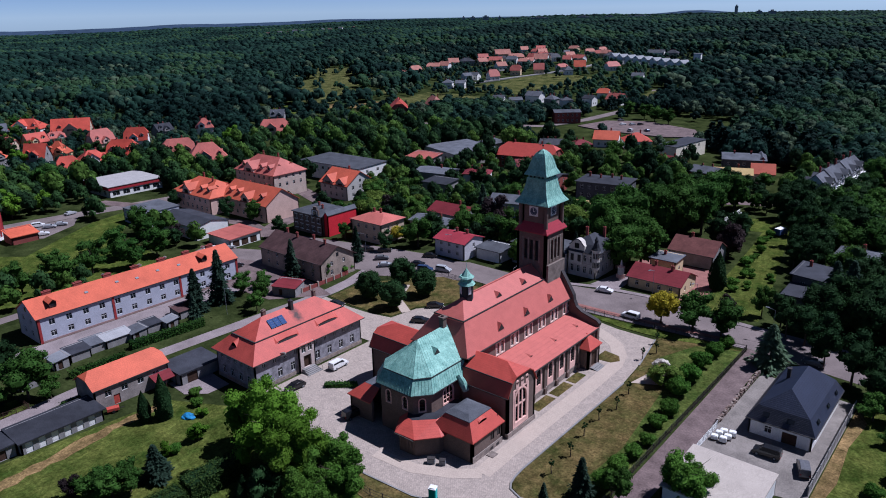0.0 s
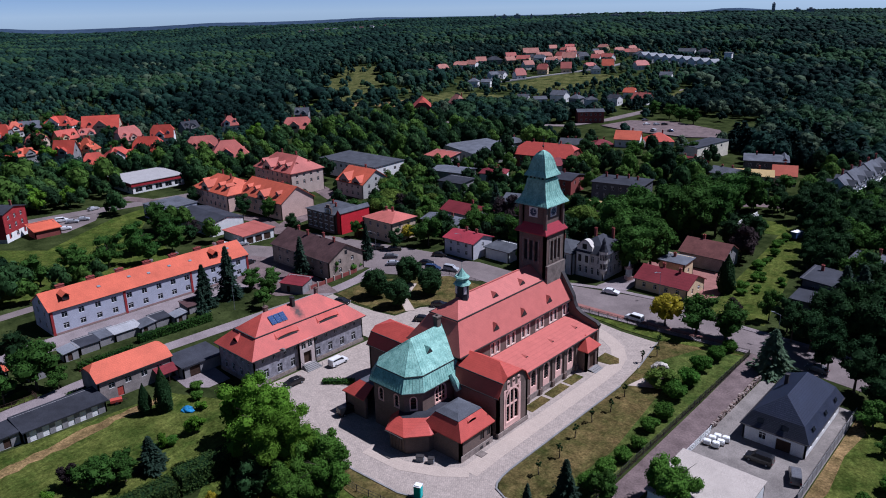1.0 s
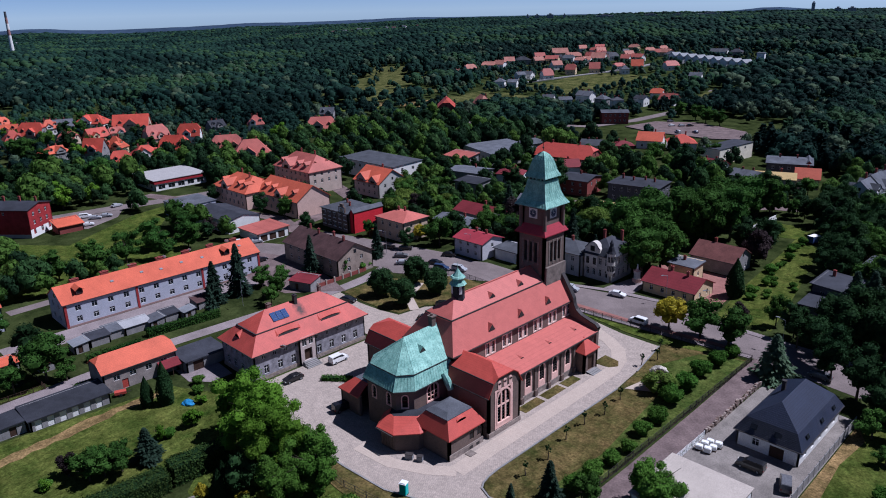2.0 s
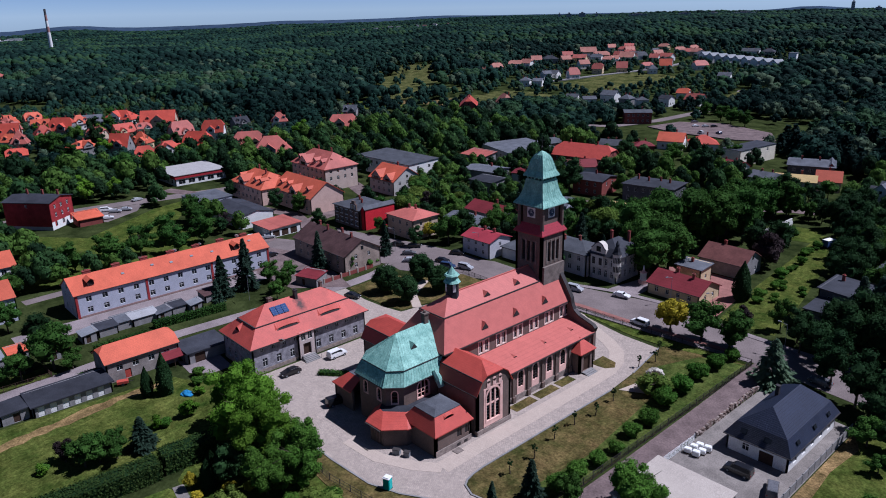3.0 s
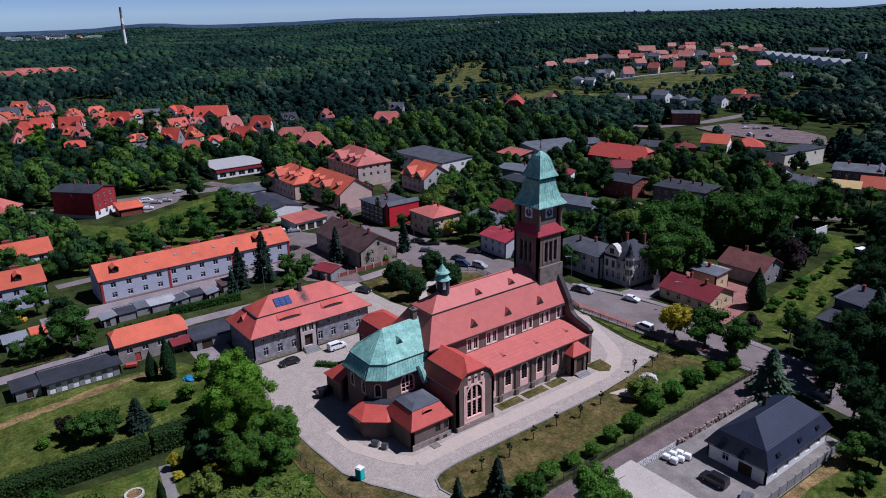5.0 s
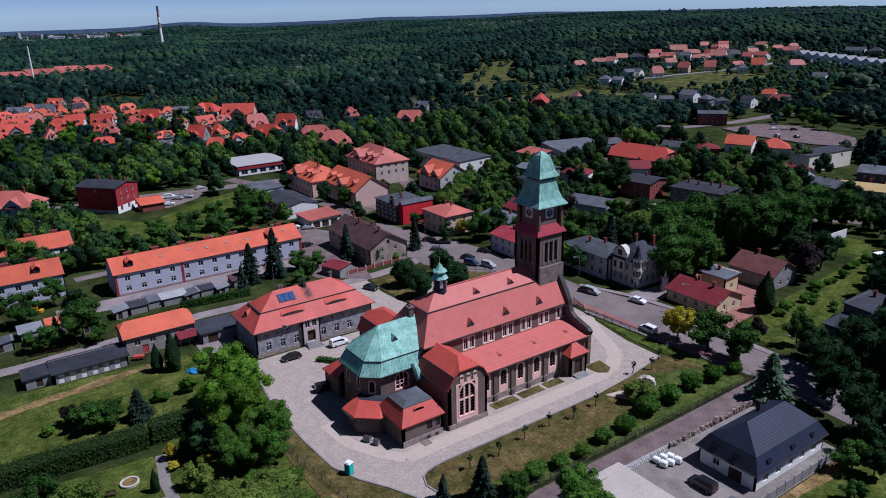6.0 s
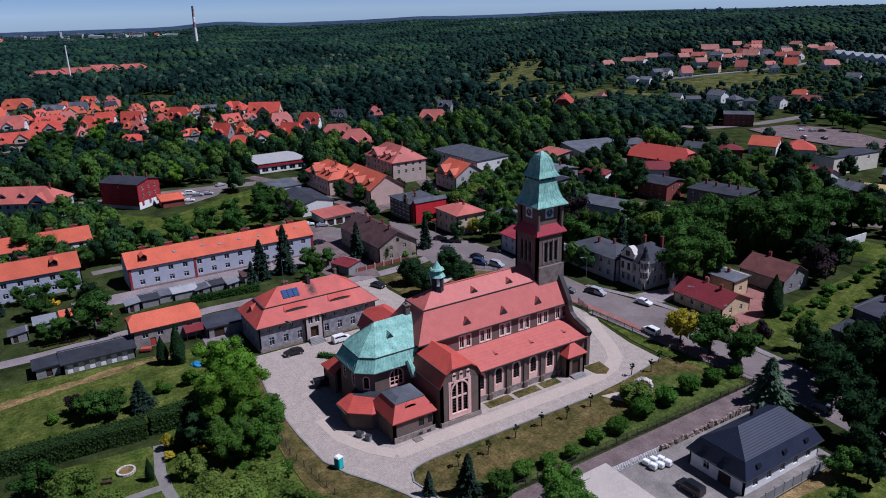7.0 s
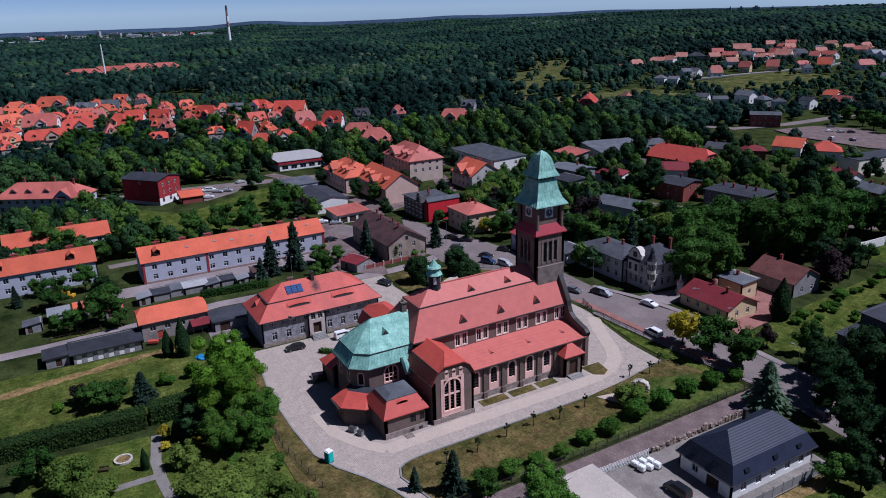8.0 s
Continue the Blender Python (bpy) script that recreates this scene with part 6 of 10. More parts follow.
# ---- garden suburb, hill suburb ----
def suburb(rows_, roofs, walls, label, group, e=(4.3, 5.4), seed=1, kinds=("hip", "halfhip", "gable", "halfhip"), dormers=True):
    """Houses given by place, width and rise of the roof, most of them turned towards the town."""
    r_ = random.Random(seed)
    for x, y, w, rise in rows_:
        if blocked(x, y, 1.0):
            continue
        w = max(8.5, w * 0.88)
        d = max(8.5, min(13.0, w * r_.uniform(0.62, 0.8)))
        ev = r_.uniform(*e)
        rot = math.degrees(math.atan2(20 - x, y - 20)) + r_.choice((-32, -14, 0, 12, 28))
        rf = r_.choice(roofs)
        wm = r_.choice(walls)
        top = ev + rise
        hs_ = house("house", x, y, w, d, ev, top, wm, rf, r_.choice(kinds), rot,
              {0: [(max(2, int(w / 4.2)), 1.3, 1.2, 1.5)], 1: [(2, 1.3, 1.2, 1.5)]},
              [(w * 0.15, d * 0.12, top + 0.7), (-w * 0.2, 0.3, top + 0.6)], label, "house", group, z=ter(x, y))
        k = 9.0 / math.hypot(20 - x, 20 - y)
        fx, fy = x + (20 - x) * k, y + (20 - y) * k
        keep(fx - 4.5, fy - 4.5, fx + 4.5, fy + 4.5)
        if dormers:
            a = r_.uniform(-0.24, 0.24) * w
            gable_dormer(hs_, a, -d / 2 - 0.6, ev - 0.2, 0, w * r_.uniform(0.3, 0.42), rise * r_.uniform(0.2, 0.36), d * 0.5, wm, rf)
            slope_dormers(hs_, w, d, ev, top, [(0, (-0.28 if a > 0 else 0.28) * w), (1, 0)], wm, rf, 1.8, 1.1, 0.25)


keep(-106, 186, -72, 250)
SUB_W = [CREAM, WHITEW, PEACH, BEIGE, GREYW]
TILE_F = mat("clay_tile_pale_pink", (0.43, 0.19, 0.145), 0.7, 0.25, 0.8, 9, 0.5, 0.05, spec=0.1, rnd=0.25, detail=courses(0.22, 0.85))
SUBURB = "houses of the garden suburb"
HILL = "houses of the hill suburb"
suburb([(-547, 125, 15.2, 4.9), (-549, 71, 13.7, 4.9), (-564, 84, 21.1, 4.4), (-484, 60, 20.3, 5.2), (-483, 85, 16.3, 7.0), (-408, 98, 11.3, 3.0), (-487, 143, 16.7, 7.0), (-522, 139, 12.5, 3.4), (-510, 188, 24.4, 5.4), (-392, 146, 12.2, 6.6), (-400, 160, 11.3, 5.7), (-348, 142, 9.4, 5.5), (-407, 130, 14.9, 3.0), (-469, 198, 24.9, 7.0), (-365, 178, 16.1, 6.8), (-561, 98, 11.3, 7.0)],
       [TILE_O, TILE_R, TILE_O], SUB_W, "suburban house with a steep orange tile roof", SUBURB, seed=3)
suburb([(-567, 62, 9.4, 4.2), (-521, 64, 22.6, 4.8), (-495, 96, 14.6, 6.5), (-488, 112, 14.5, 7.0), (-448, 109, 9.6, 7.0), (-445, 166, 13.7, 4.8), (-359, 159, 17.9, 5.1), (-411, 188, 15, 7.0), (-398, 203, 14, 6.5), (-347, 199, 17.0, 6.5), (-313, 194, 22.7, 7.5), (-412, 256, 11.8, 5.3), (-358, 270, 18, 6.5), (-523, 103, 10.1, 3.9), (-453, 181, 8.5, 3.0)],
       [TILE_R, TILE_P, TILE_R], SUB_W, "suburban house with a tall rosy tile roof", SUBURB, seed=5)
suburb([(-593, 74, 19.6, 4.7), (-590, 91, 14.7, 5.3), (-572, 111, 8.6, 5.2), (-511, 168, 15.4, 4.2), (-423, 233, 11.8, 3.7), (-409, 312, 10.3, 4.0), (-555, 117, 8, 5.1)],
       [BITUMEN, BITUMEN_D], [WHITEW, GREYW], "pale suburban house with a dark grey roof", SUBURB, seed=7, kinds=("gable",))
suburb([(-625, 26, 24, 5.5), (-630, 52, 24, 7.0), (-588, 32, 24, 4.2), (-534, 22, 18.0, 6.0), (-453, 21, 12.4, 4.8), (-426, 19, 8.5, 4.9)], [TILE_O, TILE_R], SUB_W, "suburban house with a steep orange tile roof", SUBURB, seed=12)
suburb([(-512, 40, 23.8, 7.5), (-493, 21, 12.6, 5.3), (-446, 41, 25, 5.1), (-546, 48, 16.1, 3.4)], [TILE_P, TILE_R], SUB_W, "suburban house with a tall rosy tile roof", SUBURB, seed=13)
r9 = random.Random(21)
suburb([(r9.uniform(-640, -570), r9.uniform(0, 150), r9.uniform(11, 15), r9.uniform(4, 5.5)) for _ in range(12)] + [(r9.uniform(-560, -430), r9.uniform(60, 160), r9.uniform(9, 13), r9.uniform(4, 5.5)) for _ in range(14)], [TILE_O, TILE_R, TILE_P], SUB_W, "suburban house with a red tile roof among trees", SUBURB, seed=23)
suburb([(-531, 622, 16.0, 3.4), (-521, 629, 14.7, 4.0), (-530, 655, 13.2, 4.2), (-507, 679, 13.3, 3.6), (-500, 696, 16.7, 3.5), (-525, 744, 21.3, 5.2), (-493, 726, 20, 3.6), (-476, 738, 13.6, 4.4), (-460, 730, 18, 5.5), (-445, 768, 12.4, 3.8), (-424, 753, 16.8, 3.5), (-511, 551, 10.1, 3.7), (-529, 589, 13.1, 3.9), (-401, 677, 12.2, 3.0), (-357, 704, 15.3, 4.4)],
       [TILE_F, TILE_F, TILE_P], [WHITEW, CREAM], "pale hillside house with a light pink tile roof", HILL, seed=9, kinds=("gable", "halfhip"), dormers=False)
suburb([(-422, 583, 12.4, 5.8), (-425, 627, 11.8, 4.9), (-409, 645, 11.9, 5.6), (-399, 669, 14.5, 4.4), (-386, 688, 13.5, 6.0), (-277, 535, 10.3, 3.2), (-254, 512, 15.0, 4.2)],
       [TILE_P, TILE_O], [WHITEW, CREAM], "white hillside house with an orange tile roof", HILL, seed=10, kinds=("gable", "halfhip"), dormers=False)
suburb([(-521, 668, 19.9, 3.4), (-443, 568, 8.5, 2.5), (-441, 579, 10.3, 2.4), (-428, 521, 10.6, 2.5), (-417, 526, 8, 2.2), (-329, 463, 9.8, 2.2), (-313, 462, 10.9, 1.8), (-312, 488, 14.0, 3.0), (-293, 482, 9.7, 2.9), (-279, 480, 9.1, 2.0), (-268, 496, 8, 2.0), (-298, 641, 12.0, 2.9), (-381, 656, 8, 3.5), (-404, 792, 17.2, 3.0), (-399, 712, 12.7, 3.0), (-366, 832, 21.1, 3.0), (-350, 841, 15.5, 3.0), (-500, 707, 8, 2.7)],
       [BITUMEN, BITUMEN_D, BITUMEN], [WHITEW, WHITEW, GREYW], "white cube house with a grey roof", HILL, e=(4.8, 6.0), seed=11, kinds=("hip", "gable"), dormers=False)
suburb([(r9.uniform(-540, -395), r9.uniform(640, 850), r9.uniform(10, 14), r9.uniform(3, 4)) for _ in range(22)], [TILE_F, TILE_P, TILE_F, BITUMEN], [WHITEW, CREAM, WHITEW], "pale hillside house with a light pink tile roof", HILL, seed=31, kinds=("gable", "halfhip"), dormers=False)
for x, y, w, d, rot, wm, rm, label in ((-354, 376, 24, 12, -46, BRICK_R, TILE_R, "red-roofed hall at the edge of the woods"), (-343, 402, 10, 12, 60, BEIGE, TILE_F, "beige house with a gable towards the town")):
    house("house", x, y, w, d, 7.5, 13.0, wm, rm, "halfhip", rot, {0: [(4, 1.2, 1.2, 1.6)], 1: [(2, 1.2, 1.2, 1.6)]}, [(3, 0.6, 13.8)], label, "house", z=ter(x, y))
suburb([(r9.uniform(-235, -75), r9.uniform(205, 335), r9.uniform(11, 16), r9.uniform(1.8, 2.6)) for _ in range(17)], [BITUMEN, BITUMEN_D, TILE_DR, BITUMEN], [WHITEW, BEIGE, GREYW, BRICK_R], "modest town house half hidden by trees", "houses of the town", e=(4.5, 6.0), seed=37, kinds=("gable", "hip"), dormers=False)
for i in range(9):
    x, y = -384 + i * 11.4, 764 - i * 3.8
    house("town_house", x, y, 10, 10, 7.5, 10.5, WHITE, LEAD, "gable", -25 + 90, {0: [(2, 1.3, 1.2, 1.6), (2, 1.3, 4.4, 1.6)], 3: [(2, 1.3, 1.2, 1.6)]}, (), "white terraced house with a grey roof", "town house", "white terrace on the hill", z=ter(x, y))
house("tower_block", -282, 742, 7, 7, 16, 16.4, WHITEW, BITUMEN, "flat", 10, {0: [(2, 1.2, 2 + 3 * i, 1.5) for i in range(4)]}, (), "narrow white block standing by the woods", "tower block", z=ter(-282, 742))
for x, y, w, rot in ((-912, 97, 40, 70), (-927, 130, 50, 70), (-946, 159, 40, 75), (-930, 189, 36, 70)):
    hw = house("hospital_wing", x, y, w, 16, 8.5, 13.6, CREAM, TILE_P, "hip", rot, {0: [(10, 1.4, 2, 1.8), (10, 1.4, 5.4, 1.8)], 3: [(10, 1.4, 2, 1.8)]}, [(3, 1, 15)], "long institutional building with pink tile roofs in the woods", "institution", "institution in the woods", z=ter(x, y))
    for a in (-0.32, 0.05, 0.34):
        gable_dormer(hw, a * w, -8.6, 8.0, 0, 7.0, 2.0, 7.0, CREAM, TILE_P)
house("house", -243, 419, 17, 12, 7.4, 8.6, BRICK_R, BITUMEN, "gable", 40, {0: [(5, 1.2, 1.4, 1.6), (5, 1.2, 4.8, 1.6)], 1: [(3, 1.2, 1.4, 1.6), (3, 1.2, 4.8, 1.6)]}, [(3, 1, 10.2)], "dark red brick house by the crossroads", "house", z=ter(-243, 419))

# ---- roads, lawns and plots further out ----
strip("back_lane", [(-137, 0), (-137, 30), (-139, 52), (-141.5, 70), (-140.5, 90), (-139.5, 113), (-139.5, 120), (-140.5, 128), (-143, 137), (-146.5, 148)], 4.0, 0.03, ASPHALT_P, "narrow worn lane behind the rectory", "lane")
strip("main_road", [(-290, 0), (-285, 40), (-282.5, 64), (-281.5, 88), (-279, 108), (-275.5, 126), (-272, 145), (-266, 185), (-262, 230)], 8, 0.05, ASPHALT, "asphalt main road through the suburb", "road")
strip("cross_road", [(-380, 330), (-300, 372), (-246, 396), (-237, 433), (-234, 484), (-238, 530), (-260, 600)], 8, 0.25, ASPHALT, "asphalt road past the crossroads", "road")
strip("block_drive", [(-163.8, 40), (-163.8, 116), (-168, 124)], 8.0, 0.03, ASPHALT_P, "paved drive along the apartment block", "lane")
strip("side_street", [(-190, 48), (-192, 80), (-196, 110), (-200, 118), (-190, 122)], 4, 0.03, ASPHALT, "side street behind the apartment block", "street")
sheet("plaza", [(-228, 408), (-223, 437), (-200, 448), (-161, 432), (-148, 408), (-166, 398), (-204, 399)], ter(-200, 410) + 0.6, LANE, "wide pale paved square", "square", t=3.0)
keep(-228, 396, -150, 446)
sheet("parking", [(-277, 84), (-264, 84), (-256, 92), (-264, 106), (-274, 112)], 0.05, ASPHALT, "asphalt parking patch by the main road", "parking")
keep(-280, 82, -254, 112)
sheet("meadow", [(-262, 62), (-240, 80), (-262, 112), (-268, 132), (-240, 112), (-196, 104), (-198, 50), (-240, 50)], 0.03, GRASS, "open green meadow slope", "meadow")
keep(-262, 62, -200, 114)
keep(-262, 95, -236, 135)
sheet("garden_field", [(-124, -20), (-124, 30), (-121.5, 60), (-110, 66), (-96, 64), (-90, 50), (-97, 20), (-104, -20)], 0.03, FIELD, "sunlit green garden field", "meadow")
rt = random.Random(8)
strip("dirt_track", [(-115 - 5 * min(1, max(0, (yy - 14) / 34)) + rt.uniform(-0.3, 0.3), yy) for yy in range(0, 60, 2)], [rt.uniform(1.7, 3.4) for yy in range(0, 60, 2)], 0.06, EARTH, "bare trodden earth track", "track")
sheet("garden_lawn", [(-87, 25), (-85, 44), (-80, 46), (-66, 46), (-66, 20)], 0.04, GRASS, "mown garden lawn", "lawn")
strip("lane", [(-197, 138), (-204, 152), (-207, 168), (-214, 182), (-236, 190), (-256, 196)], 7.0, 0.07, LANE, "narrow asphalt lane between the town houses", "lane")
strip("lane", [(-196, 141), (-214, 146), (-236, 140), (-262, 138), (-290, 128)], 6.0, 0.06, LANE, "narrow asphalt lane between the town houses", "lane")
strip("lane", [(-158, 232), (-140, 236), (-118, 240), (-100, 262), (-84, 276), (-62, 284)], 6.0, 0.08, LANE, "narrow asphalt lane between the town houses", "lane")
strip("garden_path", [(-84.5, 45.4), (-76, 44), (-70, 44), (-60, 45)], 1.8, 0.08, GRAVEL, "pale garden path", "path")
strip("garden_path", [(-71.5, 44), (-71.5, 30)], 1.6, 0.09, GRAVEL, "pale garden path", "path")
sheet("parish_lawn", [(-136.5, 116.5), (-127, 115.6), (-119.7, 116), (-114.4, 117), (-113.4, 124.5), (-108, 132.5), (-105, 138), (-104, 146), (-122, 146), (-137, 129)], 0.09, LAWN_DRY, "mown dry lawn with clipped round trees", "lawn")
keep(-134, 113, -104, 146)
sheet("churchyard_paving", [(-108.6, 103.6), (-108.1, 112), (-103.2, 127.8), (-106.4, 131.5), (-112.6, 124.2), (-113.8, 116.2), (-119.7, 115), (-127, 114.6), (-137.2, 115.6), (-137.4, 108), (-122.5, 103.2)], 0.047, COBBLE, "pale grey granite sett paving behind the rectory", "paving")
keep(-137, 103, -108, 117)
strip("parish_walk", [(-113, 121), (-121, 126), (-126, 135)], 2.4, 0.12, SLAB, "pale slab walk across the lawn", "path")
sheet("side_garden", [(-55.6, 168), (-42, 168), (-46.1, 193.3), (-51.3, 220.8), (-58, 256), (-65, 252), (-61.7, 225.6), (-58.8, 193.8)], 0.04, FIELD, "long sunlit garden strip", "garden")
keep(-57, 166, -43, 195)
keep(-61, 195, -50, 225)
keep(-62, 225, -54, 250)
sheet("garden_lawn", [(-74.8, 240), (-61.8, 243), (-66, 258), (-75.4, 257)], 0.045, GRASS, "shady mown court behind a white board fence", "lawn")
keep(-76, 239, -62, 258)
sheet("grass_plot", [(-15, 60), (-15, 140), (40, 150), (60, 60)], 0.04, FIELD, "rough grass plot beside the fence", "grass")
sheet("dirt_strip", [(-15, 104), (-13.6, 103), (-12.6, 112), (-13.4, 124), (-12.4, 134), (-15, 139)], 0.055, EARTH, "bare dry earth along the panel wall", "earth")

sheet("pavement", [(-84, 149.2), (-57.4, 151.2), (-40, 152.6), (-40, 151.4), (-57.4, 149.6), (-84, 148)], 0.16, ASPHALT_P, "grey flagged pavement along the churchyard", "pavement")
sheet("pavement", [(-98, 161), (-83, 166.5), (-70, 168), (-48, 165), (-15, 163.5), (-15, 162), (-48, 163.2), (-70, 166.3), (-83, 164.6), (-98, 159.4)], 0.16, ASPHALT_P, "grey flagged pavement across the street", "pavement")
sheet("cycle_path", [(-93, 149.5), (-84, 150.2), (-70, 150.5), (-57, 151.4), (-44, 152.8), (-44, 154.4), (-57, 153.1), (-70, 152.3), (-84, 152.0), (-93, 151.2)], 0.115, PINKPAVE, "brick red paved strip along the street", "path")
sheet("grass_verge", [(-82, 147.6), (-57.4, 149.2), (-39.4, 151), (-39.4, 150), (-57, 145.4), (-66, 145.2), (-74.3, 146.5)], 0.13, GRASS, "grass verge inside the street fence", "verge")
sheet("barn_pad", [(-127.4, 63.8), (-120.5, 63.4), (-117.0, 66.5), (-117.0, 71.5), (-123.8, 72)], 0.05, ASPHALT_P, "pale concrete pad before the garage", "yard")
sheet("street_apron", [(-147, 137), (-138, 135.5), (-126, 141.5), (-112, 149), (-120, 158), (-137, 159), (-152, 156), (-172, 151), (-188, 147), (-178, 143), (-165, 141)], 0.058, ASPHALT, "widened grey street before the houses", "street")
keep(-150, 118, -112, 160)
keep(-292, 118, -262, 152)
keep(-288, 36, -275, 132)
keep(-176, 140, -158, 158)
sheet("slab_path", [(-52.6, 122.0), (-50.8, 131.2), (-48.2, 129.6), (-46.8, 125.2)], 0.16, SLAB, "pale slab forecourt before the stone grotto", "path")
strip("slab_walk", [(-58.2, 79.5), (-58.4, 90), (-58.4, 118), (-58.6, 127), (-60.0, 132), (-62.8, 136), (-66.5, 138.6), (-71, 140.8), (-76.6, 143.4), (-82, 146.6)], 3.2, 0.075, SLAB, "smooth slab walk along the church", "path")
strip("slab_walk", [(-58.2, 79.5), (-62, 76.5), (-68, 73.6), (-76, 73)], 2.6, 0.078, SLAB, "smooth slab walk round the choir", "path")
for y0, y1 in ((101.5, 107.5), (108.4, 114.2), (115, 119.5)):
    sheet("grass_bed", [(-63.4, y0), (-61.2, y0), (-61.2, y1), (-63.4, y1)], 0.1, LAWN_DRY, "narrow dry grass bed along the church wall", "bed")
sheet("grass_bed", [(-63.5, 127.2), (-59.8, 127.6), (-58.6, 129.4), (-59.8, 131.4), (-63.5, 132)], 0.1, LAWN_DRY, "rounded dry grass bed by the porch", "bed")
sheet("parking_lot", [(-166, 104), (-148, 105), (-137, 117.5), (-150, 121), (-170, 124), (-195, 126), (-198, 117), (-180, 114)], 0.04, LANE, "worn asphalt lot between the houses", "parking")
keep(-166, 104, -150, 121)
keep(-198, 114, -166, 126)
sheet("courtyard", [(-146, 238), (-138, 246), (-112, 236), (-112, 222), (-130, 222)], 0.04, ASPHALT_P, "worn asphalt court behind the tenement", "court")
keep(-144, 224, -112, 244)
sheet("garden_lawn", [(-121, 193), (-121, 206), (-141, 204), (-138, 194)], 0.04, GRASS, "bright mown garden lawn", "lawn")
keep(-140, 194, -122, 205)
sheet("cottage_court", [(-62.5, 170), (-56.5, 168), (-59, 190), (-64, 196), (-84, 196), (-84, 183), (-64, 183)], 0.05, PINKPAVE, "brick red paved court of the cottage", "court")
keep(-64, 170, -58, 192)
sheet("villa_forecourt", [(-86, 166), (-78, 167.5), (-78, 181), (-84, 178)], 0.05, ASPHALT_P, "paved forecourt beside the villa", "court")


# stretches where trees stand thinly, with the share that stays
SPARSE = [(-680, 0, -340, 270, 0.9), (-545, 540, -280, 880, 0.8), (-460, 430, -250, 570, 0.7), (-250, 345, -142, 480, 0.06), (-420, 280, -340, 420, 0.6), (-2900, -260, -2340, 660, 0.35), (-1760, 1090, -1380, 1370, 0.5)]


def patch(name, x0, y0, x1, y1, material, label, n=14):
    """A field laid over the rolling land, with an uneven edge."""
    bm = bmesh.new()
    g = []
    for j in range(n + 1):
        r_ = []
        for i in range(n + 1):
            x, y = x0 + (x1 - x0) * i / n, y0 + (y1 - y0) * j / n
            if i in (0, n) or j in (0, n):
                x += 7 * noise.noise(Vector((x / 20, y / 20, 1)))
                y += 7 * noise.noise(Vector((x / 20, y / 20, 5)))
            r_.append(bm.verts.new((x, y, ter(x, y) + 0.35)))
        g.append(r_)
    for j in range(n):
        for i in range(n):
            bm.faces.new((g[j][i], g[j][i + 1], g[j + 1][i + 1], g[j + 1][i]))
    SPARSE.append((x0, y0, x1, y1, 0.1))
    return solo(name, bm, material, label, "meadow", kind="structure")


strip("hill_road", [(-428, 530), (-424, 560), (-416, 600), (-403, 650), (-394, 705), (-396, 760)], 5.0, 0.9, CONCRETE, "pale road along the hill meadow", "road", t=1.2)
patch("hill_meadow", -412, 520, -338, 650, MEADOW, "open meadow below the hill suburb")
patch("far_meadow", -690, 530, -595, 605, MEADOW, "scrubby open meadow in the valley")
patch("far_meadow", -615, 455, -520, 545, MEADOW, "scrubby open meadow in the valley")
patch("far_meadow", -545, 395, -455, 480, MEADOW, "scrubby open meadow in the valley")
patch("far_meadow", -480, 315, -425, 375, GRASS, "darker mown field below the woods")
patch("far_field", -455, 368, -424, 400, EARTH, "small bare brown field")
patch("far_field", -428, 392, -402, 424, EARTH, "small bare brown field")
patch("far_meadow", -424, 418, -350, 492, MEADOW, "open meadow among the woods")
patch("far_meadow", -260, 560, -225, 600, MEADOW, "open meadow by the road")
LAWN_G = mat("patchy_green_lawn", (0.036, 0.068, 0.013), 0.95, 0.3, 1.0, 2.4, 0.7, 0.08, tint=(0.076, 0.090, 0.022), spec=0.0, detail=turf((0.1, 1.0)))
sheet("verge", [(-103, 69.4), (-87, 67.4), (-73, 67.4), (-63.3, 68.0), (-57.8, 70.0), (-52.9, 73.0), (-47.4, 75.6), (-38.8, 77.8), (-36, 72), (-44, 66), (-54, 63), (-68.5, 63), (-101, 65.6)], 0.09, LAWN_DRY, "dry trampled grass verge outside the churchyard kerb", "verge")
sheet("garden_grass", [(-101, 65.4), (-68.5, 62.9), (-54, 62.9), (-44, 65.8), (-30, 60), (-30, 30), (-66, 20), (-66, 43), (-86, 46), (-90, 50), (-96, 64)], 0.035, GRASS, "rough shady garden grass below the churchyard", "garden")
sheet("shrub_strip", [(-44.6, 84), (-39.3, 82), (-39.3, 149.6), (-45, 148.2), (-48.6, 146), (-52.6, 136), (-47.2, 131), (-45.6, 118), (-43.4, 100)], 0.135, LAWN_G, "greener grass along the lawn fence", "lawn")
# raised kerb of the lawn
kl = [(-38.8, 80.4), (-47, 78.75), (-49.8, 78.15), (-52.2, 79.1), (-53.0, 80.4), (-53.4, 82.1), (-53.6, 84.5), (-53.6, 121)]
strip("kerb", kl, 0.3, 0.2, CONCRETE, "pale concrete kerb round the lawn", "kerb")
strip("kerb", [(-54.5, 130), (-57.05, 143.8)], 0.3, 0.2, CONCRETE, "pale concrete kerb round the lawn", "kerb")
strip("kerb", [(-103, 69.5), (-87, 67.5), (-73, 67.5), (-63.3, 68.1), (-57.8, 70.1), (-52.9, 73.1), (-47.4, 75.7), (-38.8, 77.9)], 0.3, 0.2, CONCRETE, "pale concrete kerb of the churchyard", "kerb")

# ---- rectory details ----
RX, RY = 13.0 / 2, 29.0 / 2
